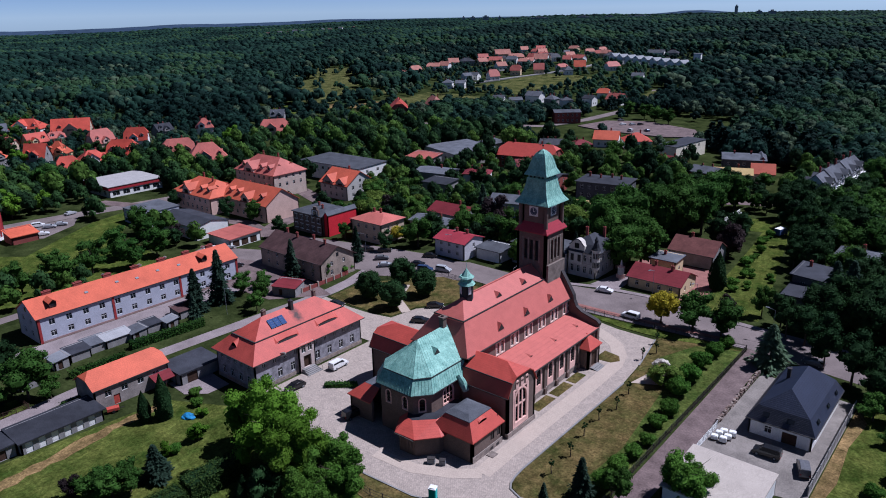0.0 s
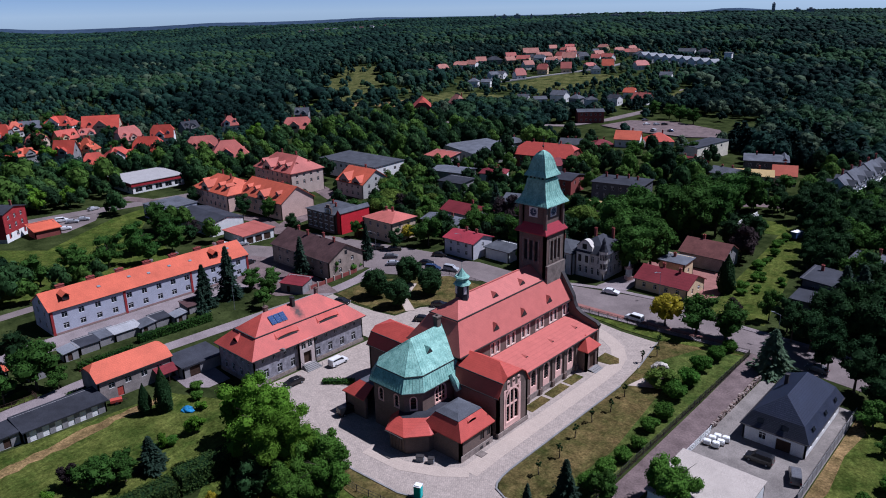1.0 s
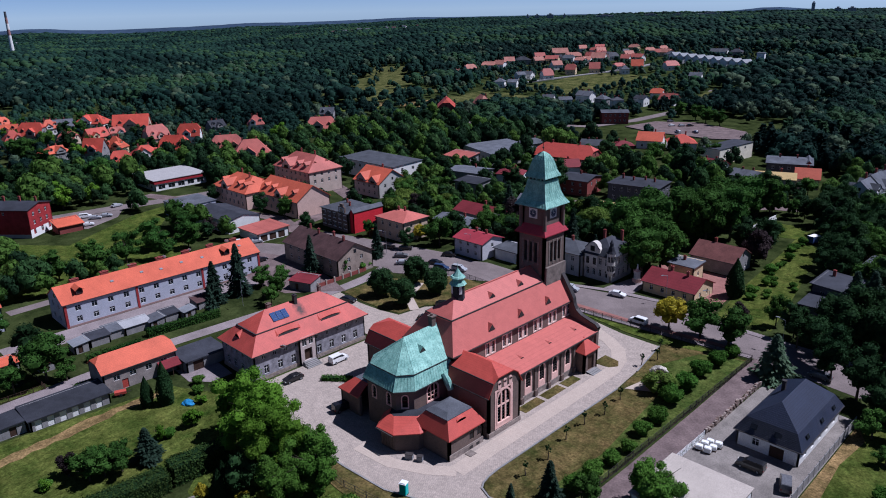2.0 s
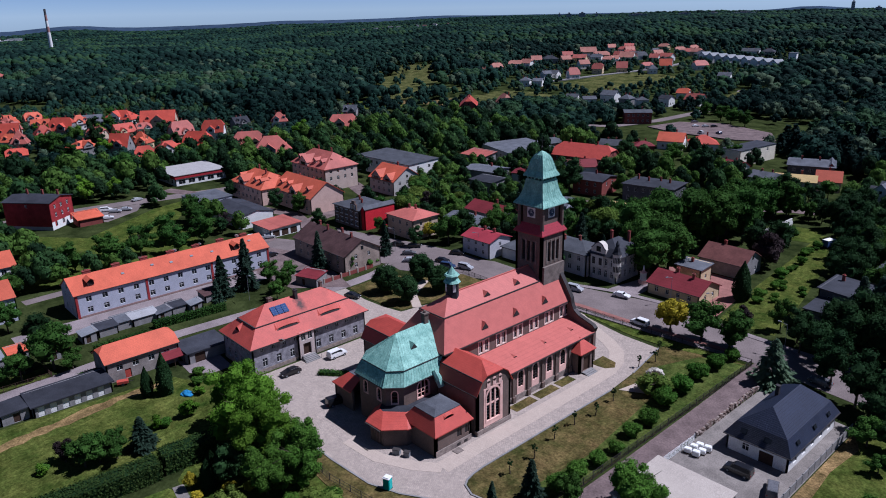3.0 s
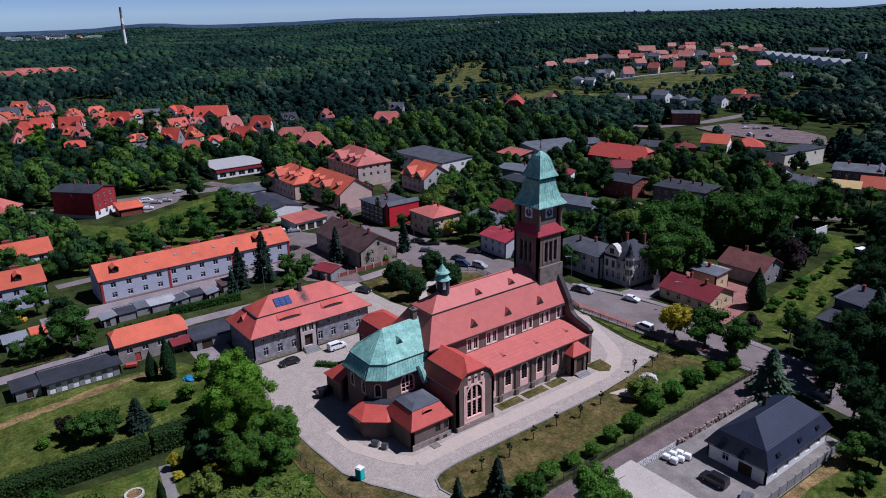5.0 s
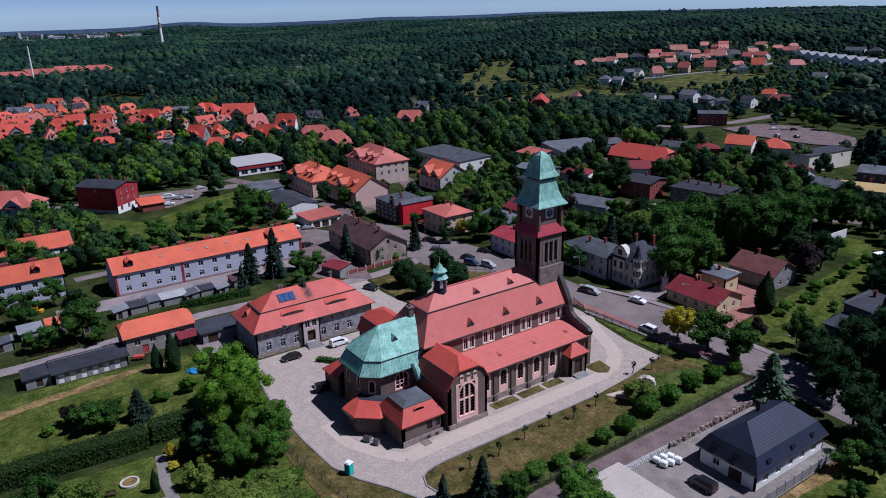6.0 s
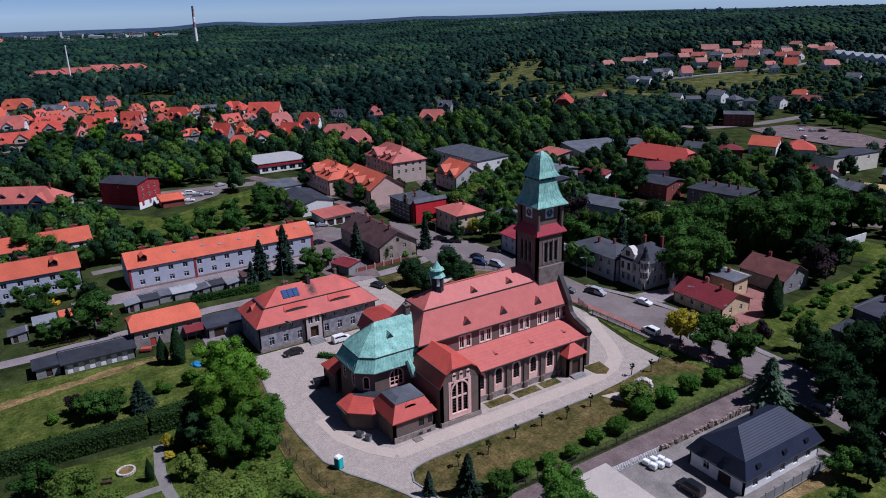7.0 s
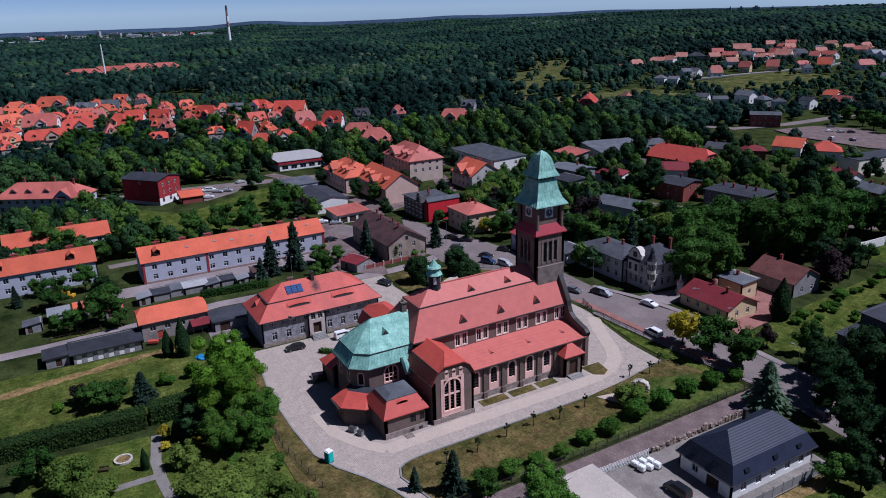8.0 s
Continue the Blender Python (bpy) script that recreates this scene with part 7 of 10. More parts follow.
bm = wall(bmesh.new(), (RX + 0.55, -3.8), (RX + 0.55, 0.6), -0.3, 6.5, [(1.2, 3.2, 0.9, 3.6), (0.8, 1.9, 4.4, 6.0), (2.5, 3.6, 4.4, 6.0)], 0.35)
wall(bm, (RX, -3.8), (RX + 0.55, -3.8), -0.3, 6.5, (), 0.3)
wall(bm, (RX + 0.55, 0.6), (RX, 0.6), -0.3, 6.5, (), 0.3)
portal = part("entrance_bay", bm, plaster("bay_stone", (0.54, 0.45, 0.42)), rectory, "pale projecting entrance bay with an arched doorway")
window(rectory, (RX + 0.55, -3.8), (RX + 0.55, 0.6), (0.8, 1.9, 4.4, 6.0))
window(rectory, (RX + 0.55, -3.8), (RX + 0.55, 0.6), (2.5, 3.6, 4.4, 6.0))
part("door", box(bmesh.new(), RX + 0.05, -2.6, 0.9, RX + 0.15, -0.6, 3.6), WOOD_D, rectory, "dark wooden front door")
for i in range(5):
    part("step", box(bmesh.new(), RX + 0.56, -3.5 + 0.08 * i, -0.2, RX + 2.9 - i * 0.42, 0.3 - 0.08 * i, 0.17 + i * 0.17), CONCRETE, rectory)
for s in (-3.6, 0.4):
    bm = tube(bmesh.new(), (RX + 2.8, s, 0.0), (RX + 2.8, s, 1.0), 0.03, 0.03, 6)
    tube(bm, (RX + 2.8, s, 1.0), (RX + 0.6, s, 1.9), 0.03, 0.03, 6)
    part("handrail", bm, GUTTER, rectory)
sl = 0.784


def on_roof(x):
    return 12.4 - abs(x) * sl if abs(x) < 3.89 else 6.31 + (7.2 - abs(x)) * 0.918


# solar panels, lying on the slope towards the churchyard
for i in range(3):
    m = Matrix.Translation((2.0, -6.2 + i * 1.35, on_roof(2.0) + 0.16)) @ pose(0, 0, 0, 0, math.degrees(math.atan(sl)), 0)
    bm = box(bmesh.new(), -1.1, -0.62, 0, 1.1, 0.62, 0.06)
    pn = part("solar_panel", bm, mat("solar_cells", (0.025, 0.06, 0.17), 0.65, 0.1, 3, 10, 0.0, spec=0.12), rectory, "blue solar panel", m)
    bm = bmesh.new()
    for k in range(5):
        box(bm, -1.1 + k * 0.55 - 0.01, -0.62, 0.06, -1.1 + k * 0.55 + 0.01, 0.62, 0.068)
    part("grid_line", bm, LEAD, pn)
# long eyebrow dormers
for yy, ln in ((-5.0, 6.2), (5.9, 6.2)):
    bm = bmesh.new()
    n = 12
    xf = 5.5
    zf = on_roof(xf)
    lo = [bm.verts.new((xf, yy + ln * (i / n - 0.5), zf + 0.02)) for i in range(n + 1)]
    up = [bm.verts.new((xf - 0.15, yy + ln * (i / n - 0.5), zf + 0.12 + 0.55 * math.sin(math.pi * i / n) ** 0.4)) for i in range(n + 1)]
    bk = [bm.verts.new((xf - 1.45, yy + ln * (i / n - 0.5), on_roof(xf - 1.45) + 0.02)) for i in range(n + 1)]
    for i in range(n):
        bm.faces.new((up[i], up[i + 1], bk[i + 1], bk[i]))
    d = part("eyebrow_dormer", bm, TILE_S, rectory)
    bm = bmesh.new()
    lo = [bm.verts.new((xf - 0.02, yy + ln * 0.86 * (i / n - 0.5), zf + 0.04)) for i in range(n + 1)]
    up = [bm.verts.new((xf - 0.13, yy + ln * 0.86 * (i / n - 0.5), zf + 0.1 + 0.42 * math.sin(math.pi * i / n) ** 0.4)) for i in range(n + 1)]
    for i in range(n):
        bm.faces.new((lo[i], lo[i + 1], up[i + 1], up[i]))
    part("dormer_glazing", bm, GUTTER, d)
bm = bmesh.new()
n = 8
rim = [bm.verts.new((-1.2 + 1.0 * (2 * i / n - 1), -13.6, 7.82 + 0.85 * math.sin(math.pi * i / n))) for i in range(n + 1)]
tip = bm.verts.new((-1.2, -11.9, 9.36))
for i in range(n):
    bm.faces.new((rim[i + 1], rim[i], tip))
bm.faces.new(rim)
hd = part("eyebrow_dormer", bm, TILE_S, rectory)
bm = bmesh.new()
bm.faces.new([bm.verts.new((-1.2 + 0.8 * (2 * i / n - 1), -13.63, 7.86 + 0.68 * math.sin(math.pi * i / n))) for i in range(n + 1)])
bmesh.ops.solidify(bm, geom=bm.faces[:], thickness=0.02)
part("dormer_glazing", bm, GUTTER, hd)
for s_ in (1, -1):
    part("roof_ledge", box(bmesh.new(), min(3.8 * s_, 4.05 * s_), -12.0, 9.24, max(3.8 * s_, 4.05 * s_), 12.0, 9.46), GUTTER, rectory)
part("roof_ledge", box(bmesh.new(), -3.8, -12.1, 9.24, 3.8, -11.82, 9.46), GUTTER, rectory)
chimney(rectory, 0.5, 0.2, 10, 13.7, 0.9, 0.7, GUTTER)
chimney(rectory, -1.0, 7.8, 10, 13.2, 0.8, 0.6, BRICK)
chimney(rectory, -3.0, -4.6, 9, 12.0, 0.8, 0.6, BRICK)
chimney(rectory, -4.4, -3.4, 8, 11.4, 0.8, 0.6, BRICK)


def dish(parent, x, y, z, r=0.5, heading=45):
    bm = bmesh.new()
    n = 14
    rings = []
    for k in range(4):
        rr = r * k / 3
        rings.append([bm.verts.new((rr * math.cos(2 * math.pi * i / n), -0.25 * r + 0.25 * r * (k / 3) ** 2 * -1 + 0.25 * r, rr * math.sin(2 * math.pi * i / n))) for i in range(n)] if k else [bm.verts.new((0, 0.25 * r, 0))])
    for i in range(n):
        bm.faces.new((rings[0][0], rings[1][i], rings[1][(i + 1) % n]))
        for k in (1, 2):
            bm.faces.new((rings[k][i], rings[k + 1][i], rings[k + 1][(i + 1) % n], rings[k][(i + 1) % n]))
    bmesh.ops.solidify(bm, geom=bm.faces[:], thickness=0.02)
    tube(bm, (0, 0.2 * r, 0), (0, 0.5 * r, -r), 0.03, 0.03, 5)
    part("satellite_dish", bm, WHITE, parent, "white satellite dish", Matrix.Translation((x, y, z)) @ pose(0, 0, 0, 25, 0, heading))


dish(rectory, RX + 0.5, -7.8, 6.3, 0.7, 60)
# ---- apartment block details ----
for yy in (-26.9, -9.2, 9.2, 26.9):
    part("red_pilaster", box(bmesh.new(), 5.503, yy - 0.3, 0, 5.62, yy + 0.3, 6.3), plaster("brick_red", (0.30, 0.04, 0.04)), block, "brick red painted pilaster strip")
part("plinth", box(bmesh.new(), 5.503, -27.3, -0.3, 5.6, 27.3, 0.5), plaster("plinth_rose", (0.30, 0.20, 0.19)), block)
for block_, yy in ((block, -22.5), (block, 18), (block_two, -7), (block_two, 11)):
    bm = bmesh.new()
    box(bm, 2.4, yy - 0.8, 7.6, 4.0, yy + 0.8, 8.9)
    d = part("dormer", bm, TILE_B, block_)
    V = [(1.6, yy - 1.1, 9.0), (4.4, yy - 1.1, 8.7), (4.4, yy + 1.1, 8.7), (1.6, yy + 1.1, 9.0), (1.2, yy, 9.7), (4.4, yy, 9.5)]
    part("dormer_roof", shell(bmesh.new(), V, [[0, 1, 5, 4], [2, 3, 4, 5]], 0.12), TILE_O, d)
    part("pane", box(bmesh.new(), 4.003, yy - 0.5, 7.9, 4.05, yy + 0.5, 8.7), GLASS, d)
for yy, xx in ((-14, 2.6), (-6, 2.2), (-1, 2.8), (5, 2.4), (11, 2.6), (23, 2.0)):
    z = 9.6 - xx * 3.2 / 5.5
    part("skylight", box(bmesh.new(), -0.3, -0.4, 0.02, 0.3, 0.4, 0.1), LEAD, block, "", Matrix.Translation((xx, yy, z + 0.05)) @ pose(0, 0, 0, 0, 30, 0))
dish(block, -0.4, -8, 10.3, 0.5, 60)
dish(block, -0.4, 9, 10.3, 0.5, 60)
dish(block, -0.4, 1.6, 10.2, 0.6, 60)
dish(block, -0.4, 20.5, 10.2, 0.6, 60)
dish(block_two, -0.4, 3.2, 10.2, 0.6, 60)

# ---- garden sheds in a row ----
SHEDS = [(-153.5, 53.2, 4.0, 3.4), (-154.5, 57.6, 4.6, 4.0), (-155.5, 62.2, 5.0, 4.2), (-155, 66.8, 6.4, 3.8), (-154, 71.2, 4.2, 4.0), (-155, 75.4, 4.0, 3.6), (-153, 79.4, 3.4, 3.2), (-157, 85.4, 4.6, 4.4), (-149.5, 45.2, 3.6, 4.4), (-155, 38.6, 4.2, 4.0), (-154, 33, 4.6, 5.0), (-150, 27, 4.0, 4.0)]
SHED_R = [LEAD, BITUMEN_D, BITUMEN, plaster("pale_sheet", (0.34, 0.34, 0.35)), BITUMEN, BITUMEN_D, LEAD, TILE_B, TILE_P, TILE_O, LEAD, BITUMEN]
for (x, y, w, d), rm in zip(SHEDS, SHED_R):
    house("garden_shed", x, y, w, d, 2.1, 2.6, GREYW, rm, "shed", 90 if x < -154 else 0, {}, (), "small grey garden shed with a sheet roof", "shed", "row of garden sheds", doors=[(1, 0.8, 1.0, 1.9)], o=0.25, thick=0.08)

house("garden_shed", -147.5, 111.4, 7.0, 5.0, 2.6, 3.4, GREYW, TILE_DR, "shed", 20, {}, (), "low shed with a dark red roof", "shed", "", doors=[(0, 2.0, 1.0, 1.9)], o=0.3, thick=0.08)

# ---- churchyard things ----
# wayside shrine by the villa: plinth, niche and plain figure
shrine = thing("shrine", -81.6, 175.6, 0.05, -30, "pale wayside shrine with a niche and figure", "shrine")
part("plinth", box(bmesh.new(), -0.9, -0.9, 0, 0.9, 0.9, 1.0), TRIM_P, shrine)
bm = wall(bmesh.new(), (-0.65, -0.65), (0.65, -0.65), 1.0, 3.2, [(0.35, 0.95, 1.4, 2.7)], 0.4)
box(bm, -0.65, -0.25, 1.0, 0.65, 0.6, 3.2)
part("niche", bm, plaster("white", (0.78, 0.77, 0.74)), shrine)
bm = bmesh.new()
prism(bm, [(-0.8, -0.8), (0.8, -0.8), (0.8, 0.75), (-0.8, 0.75)], 3.2, 3.4)
tube(bm, (0, 0, 3.4), (0, 0, 4.0), 0.6, 0.25, 6)
part("cap", bm, TRIM_P, shrine)
bm = tube(bmesh.new(), (0, 0, 4.0), (0, 0, 5.0), 0.28, 0.16, 8)
bmesh.ops.create_icosphere(bm, subdivisions=2, radius=0.17, matrix=Matrix.Translation((0, 0, 5.12)))
part("figure", bm, plaster("white", (0.78, 0.77, 0.74)), shrine)
# villa: corner turret, curved gable, cornices and window surrounds
STONE_V = plaster("pale_stone", (0.60, 0.56, 0.50))
tx, ty = 4.3, -5.3
bm = tube(bmesh.new(), (tx, ty, 3.2), (tx, ty, 8.6), 1.15, 1.15, 8)
tube(bm, (tx, ty, 1.9), (tx, ty, 3.2), 0.3, 1.15, 8)
tube(bm, (tx, ty, 8.5), (tx, ty, 8.75), 1.32, 1.36, 8)
tur = part("turret", bm, STONE_V, villa, "slender corner turret")
bm = tube(bmesh.new(), (tx, ty, 8.75), (tx, ty, 9.5), 1.42, 0.95, 8)
tube(bm, (tx, ty, 9.5), (tx, ty, 10.5), 0.95, 0.68, 8)
tube(bm, (tx, ty, 10.5), (tx, ty, 10.9), 0.68, 0.42, 8)
tube(bm, (tx, ty, 10.9), (tx, ty, 11.5), 0.55, 0.5, 8)
tube(bm, (tx, ty, 11.5), (tx, ty, 12.6), 0.6, 0.03, 8)
part("spire", bm, BITUMEN_D, tur)
for z in (3.7, 6.3):
    for a in (-90, -45, 0):
        bm = box(bmesh.new(), -0.34, -0.05, z, 0.34, 0.03, z + 1.6)
        part("pane", bm, GLASS, tur, "", pose(tx, ty, 0, 0, 0, a + 90) @ pose(0, -1.08, 0))
bm = bmesh.new()
pf = [(-3.9, 7.4), (0.9, 7.4), (0.9, 9.0), (0.3, 9.5), (-0.3, 10.3), (-0.9, 10.7), (-1.5, 10.85), (-2.1, 10.7), (-2.7, 10.3), (-3.3, 9.5), (-3.9, 9.0)]
A = [bm.verts.new((x, -5.66, z)) for x, z in pf]
B = [bm.verts.new((x, -3.6, z)) for x, z in pf]
bm.faces.new(A)
bm.faces.new(B[::-1])
for i in range(len(pf)):
    j = (i + 1) % len(pf)
    bm.faces.new((A[j], A[i], B[i], B[j]))
bmesh.ops.recalc_face_normals(bm, faces=bm.faces[:])
gb_ = part("gable", bm, STONE_V, villa, "pale curved gable")
part("pane", box(bmesh.new(), -2.2, -5.72, 8.2, -0.8, -5.67, 9.7), GLASS, gb_)
bm = bmesh.new()
for (x0, z0), (x1, z1) in zip(pf[2:], pf[3:]):
    tube(bm, (x0, -5.7, z0), (x1, -5.7, z1), 0.13, 0.13, 6)
part("coping", bm, BITUMEN_D, gb_)
for z in (3.75, 7.35):
    part("cornice", wall(bmesh.new(), (-4.62, -5.62), (3.2, -5.62), z, z + 0.22, (), 0.11), STONE_V, villa)
    part("cornice", wall(bmesh.new(), (4.62, -4.2), (4.62, 5.5), z, z + 0.22, (), 0.11), STONE_V, villa)
bay = part("bay", box(bmesh.new(), -3.5, -6.2, 3.9, 0.5, -5.52, 7.2), STONE_V, villa, "pale box bay below the gable")
for x in (-2.6, -0.4):
    part("pane", box(bmesh.new(), x - 0.5, -6.24, 4.6, x + 0.5, -6.205, 6.6), GLASS, bay)
arch = part("arched_gateway", box(bmesh.new(), 4.62, 6.2, 0, 5.1, 10.6, 4.2), plaster("pink_stone", (0.55, 0.36, 0.30)), villa, "pinkish arched gateway")
part("opening", box(bmesh.new(), 5.105, 7.5, 0.1, 5.13, 9.3, 3.0), WOOD_D, arch, "dark wooden gate leaf")

cabin = thing("portable_toilet", -60.2, 69.6, 0.05, 20, "teal portable toilet cabin with a white roof", "toilet")
TEAL = mat("teal_plastic", (0.0, 0.33, 0.30), 0.45, 0.08)
bm = box(bmesh.new(), -0.55, -0.55, 0.08, 0.55, 0.55, 2.05)
bmesh.ops.bevel(bm, geom=bm.edges[:], offset=0.03, segments=1, affect="EDGES")
part("body", bm, TEAL, cabin)
part("door", box(bmesh.new(), 0.555, -0.38, 0.15, 0.59, 0.38, 1.95), mat("teal_door", (0.05, 0.50, 0.46), 0.4, 0.05), cabin)
part("base", box(bmesh.new(), -0.6, -0.6, 0, 0.6, 0.6, 0.08), GUTTER, cabin)
bm = bmesh.new()
prism(bm, [(-0.6, -0.6), (0.6, -0.6), (0.6, 0.6), (-0.6, 0.6)], 2.05, 2.18)
prism(bm, [(-0.45, -0.45), (0.45, -0.45), (0.45, 0.45), (-0.45, 0.45)], 2.18, 2.32)
part("roof", bm, WHITE, cabin)


def car_mesh_parts(kind):
    """Body, glasshouse and wheels of a car, along x."""
    if kind == "van":
        L, W, prof = 4.5, 1.8, [(-2.25, 0.35), (-2.25, 1.0), (-2.2, 1.78), (-1.9, 1.85), (0.55, 1.82), (1.25, 1.12), (2.05, 0.98), (2.25, 0.7), (2.25, 0.35)]
        gl = [(-2.0, 1.12), (-1.95, 1.72), (0.5, 1.72), (1.1, 1.14)]
    else:
        L, W, prof = 4.4, 1.78, [(-2.2, 0.35), (-2.2, 0.9), (-1.75, 1.02), (-1.25, 1.42), (0.3, 1.45), (1.0, 1.0), (1.95, 0.86), (2.2, 0.62), (2.2, 0.35)]
        gl = [(-1.6, 1.03), (-1.18, 1.36), (0.26, 1.38), (0.86, 1.03)]
    return L, W, prof, gl


def car(x, y, rot, paint, kind="car", label="parked car on the street", z=0.05):
    ob = thing("car" if kind == "car" else "van", x, y, z, rot, label, "car", "parked cars")
    key = ("car", kind)
    if key not in CACHE:
        L, W, prof, gl = car_mesh_parts(kind)
        bm = bmesh.new()
        rows_ = []
        for s in (-1, 1):
            rows_.append([bm.verts.new((px, s * W / 2 * (1.0 if pz < 1.05 else 0.82), pz)) for px, pz in prof])
        n = len(prof)
        for i in range(n):
            j = (i + 1) % n
            bm.faces.new((rows_[0][i], rows_[0][j], rows_[1][j], rows_[1][i]))
        bm.faces.new(rows_[0][::-1])
        bm.faces.new(rows_[1])
        bmesh.ops.bevel(bm, geom=bm.edges[:], offset=0.05, segments=2, affect="EDGES")
        me = bpy.data.meshes.new("body")
        bm.to_mesh(me)
        bm.free()
        bm = bmesh.new()
        for s in (-1, 1):
            q = [bm.verts.new((px, s * (W / 2 * 0.90 if pz < 1.2 else W / 2 * 0.835) + s * 0.015, pz)) for px, pz in gl]
            bm.faces.new(q if s < 0 else q[::-1])
        f0, f1 = gl[2], gl[3]
        q = [bm.verts.new(c) for c in ((f0[0] + 0.16, -W * 0.36, f0[1]), (f0[0] + 0.16, W * 0.36, f0[1]), (f1[0] + 0.06, W * 0.42, f1[1] + 0.02), (f1[0] + 0.06, -W * 0.42, f1[1] + 0.02))]
        bm.faces.new(q)
        f0, f1 = gl[1], gl[0]
        q = [bm.verts.new(c) for c in ((f0[0] - 0.19, W * 0.36, f0[1]), (f0[0] - 0.19, -W * 0.36, f0[1]), (f1[0] - 0.2, -W * 0.42, f1[1] + 0.03), (f1[0] - 0.2, W * 0.42, f1[1] + 0.03))]
        bm.faces.new(q)
        mg = bpy.data.meshes.new("glazing")
        bm.to_mesh(mg)
        bm.free()
        mg.materials.append(GLASS)
        bm = tube(bmesh.new(), (0, -0.1, 0), (0, 0.1, 0), 0.33, 0.33, 14)
        mw = bpy.data.meshes.new("tyre")
        bm.to_mesh(mw)
        bm.free()
        mw.materials.append(TYRE)
        bm = tube(bmesh.new(), (0, -0.115, 0), (0, 0.115, 0), 0.2, 0.2, 10)
        mr_ = bpy.data.meshes.new("rim")
        bm.to_mesh(mr_)
        bm.free()
        mr_.materials.append(LEAD)
        CACHE[key] = (me, mg, mw, mr_, L, W)
    me, mg, mw, mr_, L, W = CACHE[key]
    k2 = ("carbody", kind, paint.name)
    if k2 not in CACHE:
        c = me.copy()
        c.materials.append(paint)
        CACHE[k2] = c
    part("body", CACHE[k2], None, ob)
    part("glazing", mg, None, ob)
    for sx in (-1, 1):
        for sy in (-1, 1):
            wl = part("wheel", mw, None, ob, "", pose(sx * L * 0.31, sy * (W / 2 - 0.1), 0.33))
            part("rim", mr_, None, wl)
    for sy in (-1, 1):
        part("headlight", box(bmesh.new(), L / 2 - 0.06, sy * W * 0.36 - 0.16, 0.6, L / 2 + 0.012, sy * W * 0.36 + 0.16, 0.74), WHITE, ob)
        part("tail_light", box(bmesh.new(), -L / 2 - 0.012, sy * W * 0.38 - 0.12, 0.7, -L / 2 + 0.05, sy * W * 0.38 + 0.12, 0.9), plaster("lamp_red", (0.3, 0.01, 0.01)), ob)
    return ob


def paint(name, col):
    return mat("car_paint_" + name, col, 0.25, 0.03, 1, 5, 0.0, spec=0.6)


P_W, P_K, P_S, P_G, P_B = paint("white", (0.75, 0.75, 0.75)), paint("black", (0.012, 0.012, 0.014)), paint("silver", (0.38, 0.39, 0.41)), paint("grey", (0.13, 0.13, 0.14)), paint("blue", (0.03, 0.05, 0.11))
car(-104.6, 90.4, 92, P_W, "van", "white family van parked before the rectory")
car(-104.6, 78.6, 268, P_K, "car", "black car parked before the rectory")
car(-87.6, 78.8, 80, P_K, "van", "black car parked behind the choir")
car(-106.2, 118.6, 30, P_K, "car", "black car parked by the lawn")
car(-109.3, 127.8, 40, P_K, "car", "black car parked by the lawn")
for x, y, r, p, k, lb in ((-156, 149.4, 40, P_K, "car", "black"), (-141.2, 142.4, 45, P_S, "car", "silver"), (-129, 146.6, 25, P_B, "van", "dark blue"), (-124.6, 149.6, 15, P_S, "van", "silver"), (-91.5, 158.4, 10, P_S, "van", "silver"), (-80, 163.2, 10, P_W, "car", "white"), (-67, 151.6, 178, P_W, "van", "white"), (-26, 152.4, 175, P_G, "car", "grey"), (-136, 157.0, 30, P_K, "car", "black")):
    car(x, y, r, p, k, lb + " car parked along the street")
for x, y, r, p, lb in ((-93, 158, 20, P_K, "black"), (-97.5, 153.2, 20, P_G, "dark grey"), (-134, 149, 25, P_K, "black"), (-151, 152.3, 40, P_K, "black"), (-146.6, 146.4, 45, P_G, "dark grey")):
    car(x, y, r, p, "car", lb + " car parked along the street")
car(-23.6, 113.2, 182, P_K, "van", "black car parked in the concrete yard")
car(-17.6, 112.2, 110, P_G, "van", "grey car parked in the concrete yard")
for x, y, r, p, k, lb in ((-273, 92.7, 70, P_W, "car", "white"), (-272, 97, 70, P_W, "van", "white"), (-267.5, 99, 60, P_S, "car", "silver"), (-267.5, 103, 60, P_S, "car", "silver"), (-260, 93.5, 70, P_W, "car", "white"), (-271, 58, 80, P_W, "car", "white"), (-280, 112, 100, P_S, "car", "silver"), (-198, 120, 70, P_W, "car", "white"), (-194.2, 124, 70, P_S, "car", "silver"), (-176.3, 115, 100, P_K, "car", "black"), (-130.3, 113.1, 20, P_K, "car", "black"), (-135, 224, 20, P_W, "van", "white"), (-139, 222, 20, P_S, "car", "silver")):
    car(x, y, r, p, k, lb + " car parked on the lot")
for x, y, r, p, k, lb in ((-205, 425, 60, P_W, "car", "white"), (-200, 428, 60, P_S, "car", "silver"), (-196, 431, 60, P_K, "car", "black"), (-190, 404, 150, P_W, "van", "white"), (-182, 410, 150, P_B, "car", "dark blue"), (-214, 440, 60, P_G, "car", "grey")):
    car(x, y, r, p, k, lb + " car parked on the square", ter(-200, 410) + 0.6)
lorry = thing("loader", -169.5, 35.5, 0.05, 60, "small yellow loader beside the block", "loader")
YEL = paint("yellow", (0.55, 0.30, 0.01))
part("body", box(bmesh.new(), -1.6, -0.8, 0.5, 0.6, 0.8, 1.6), YEL, lorry)
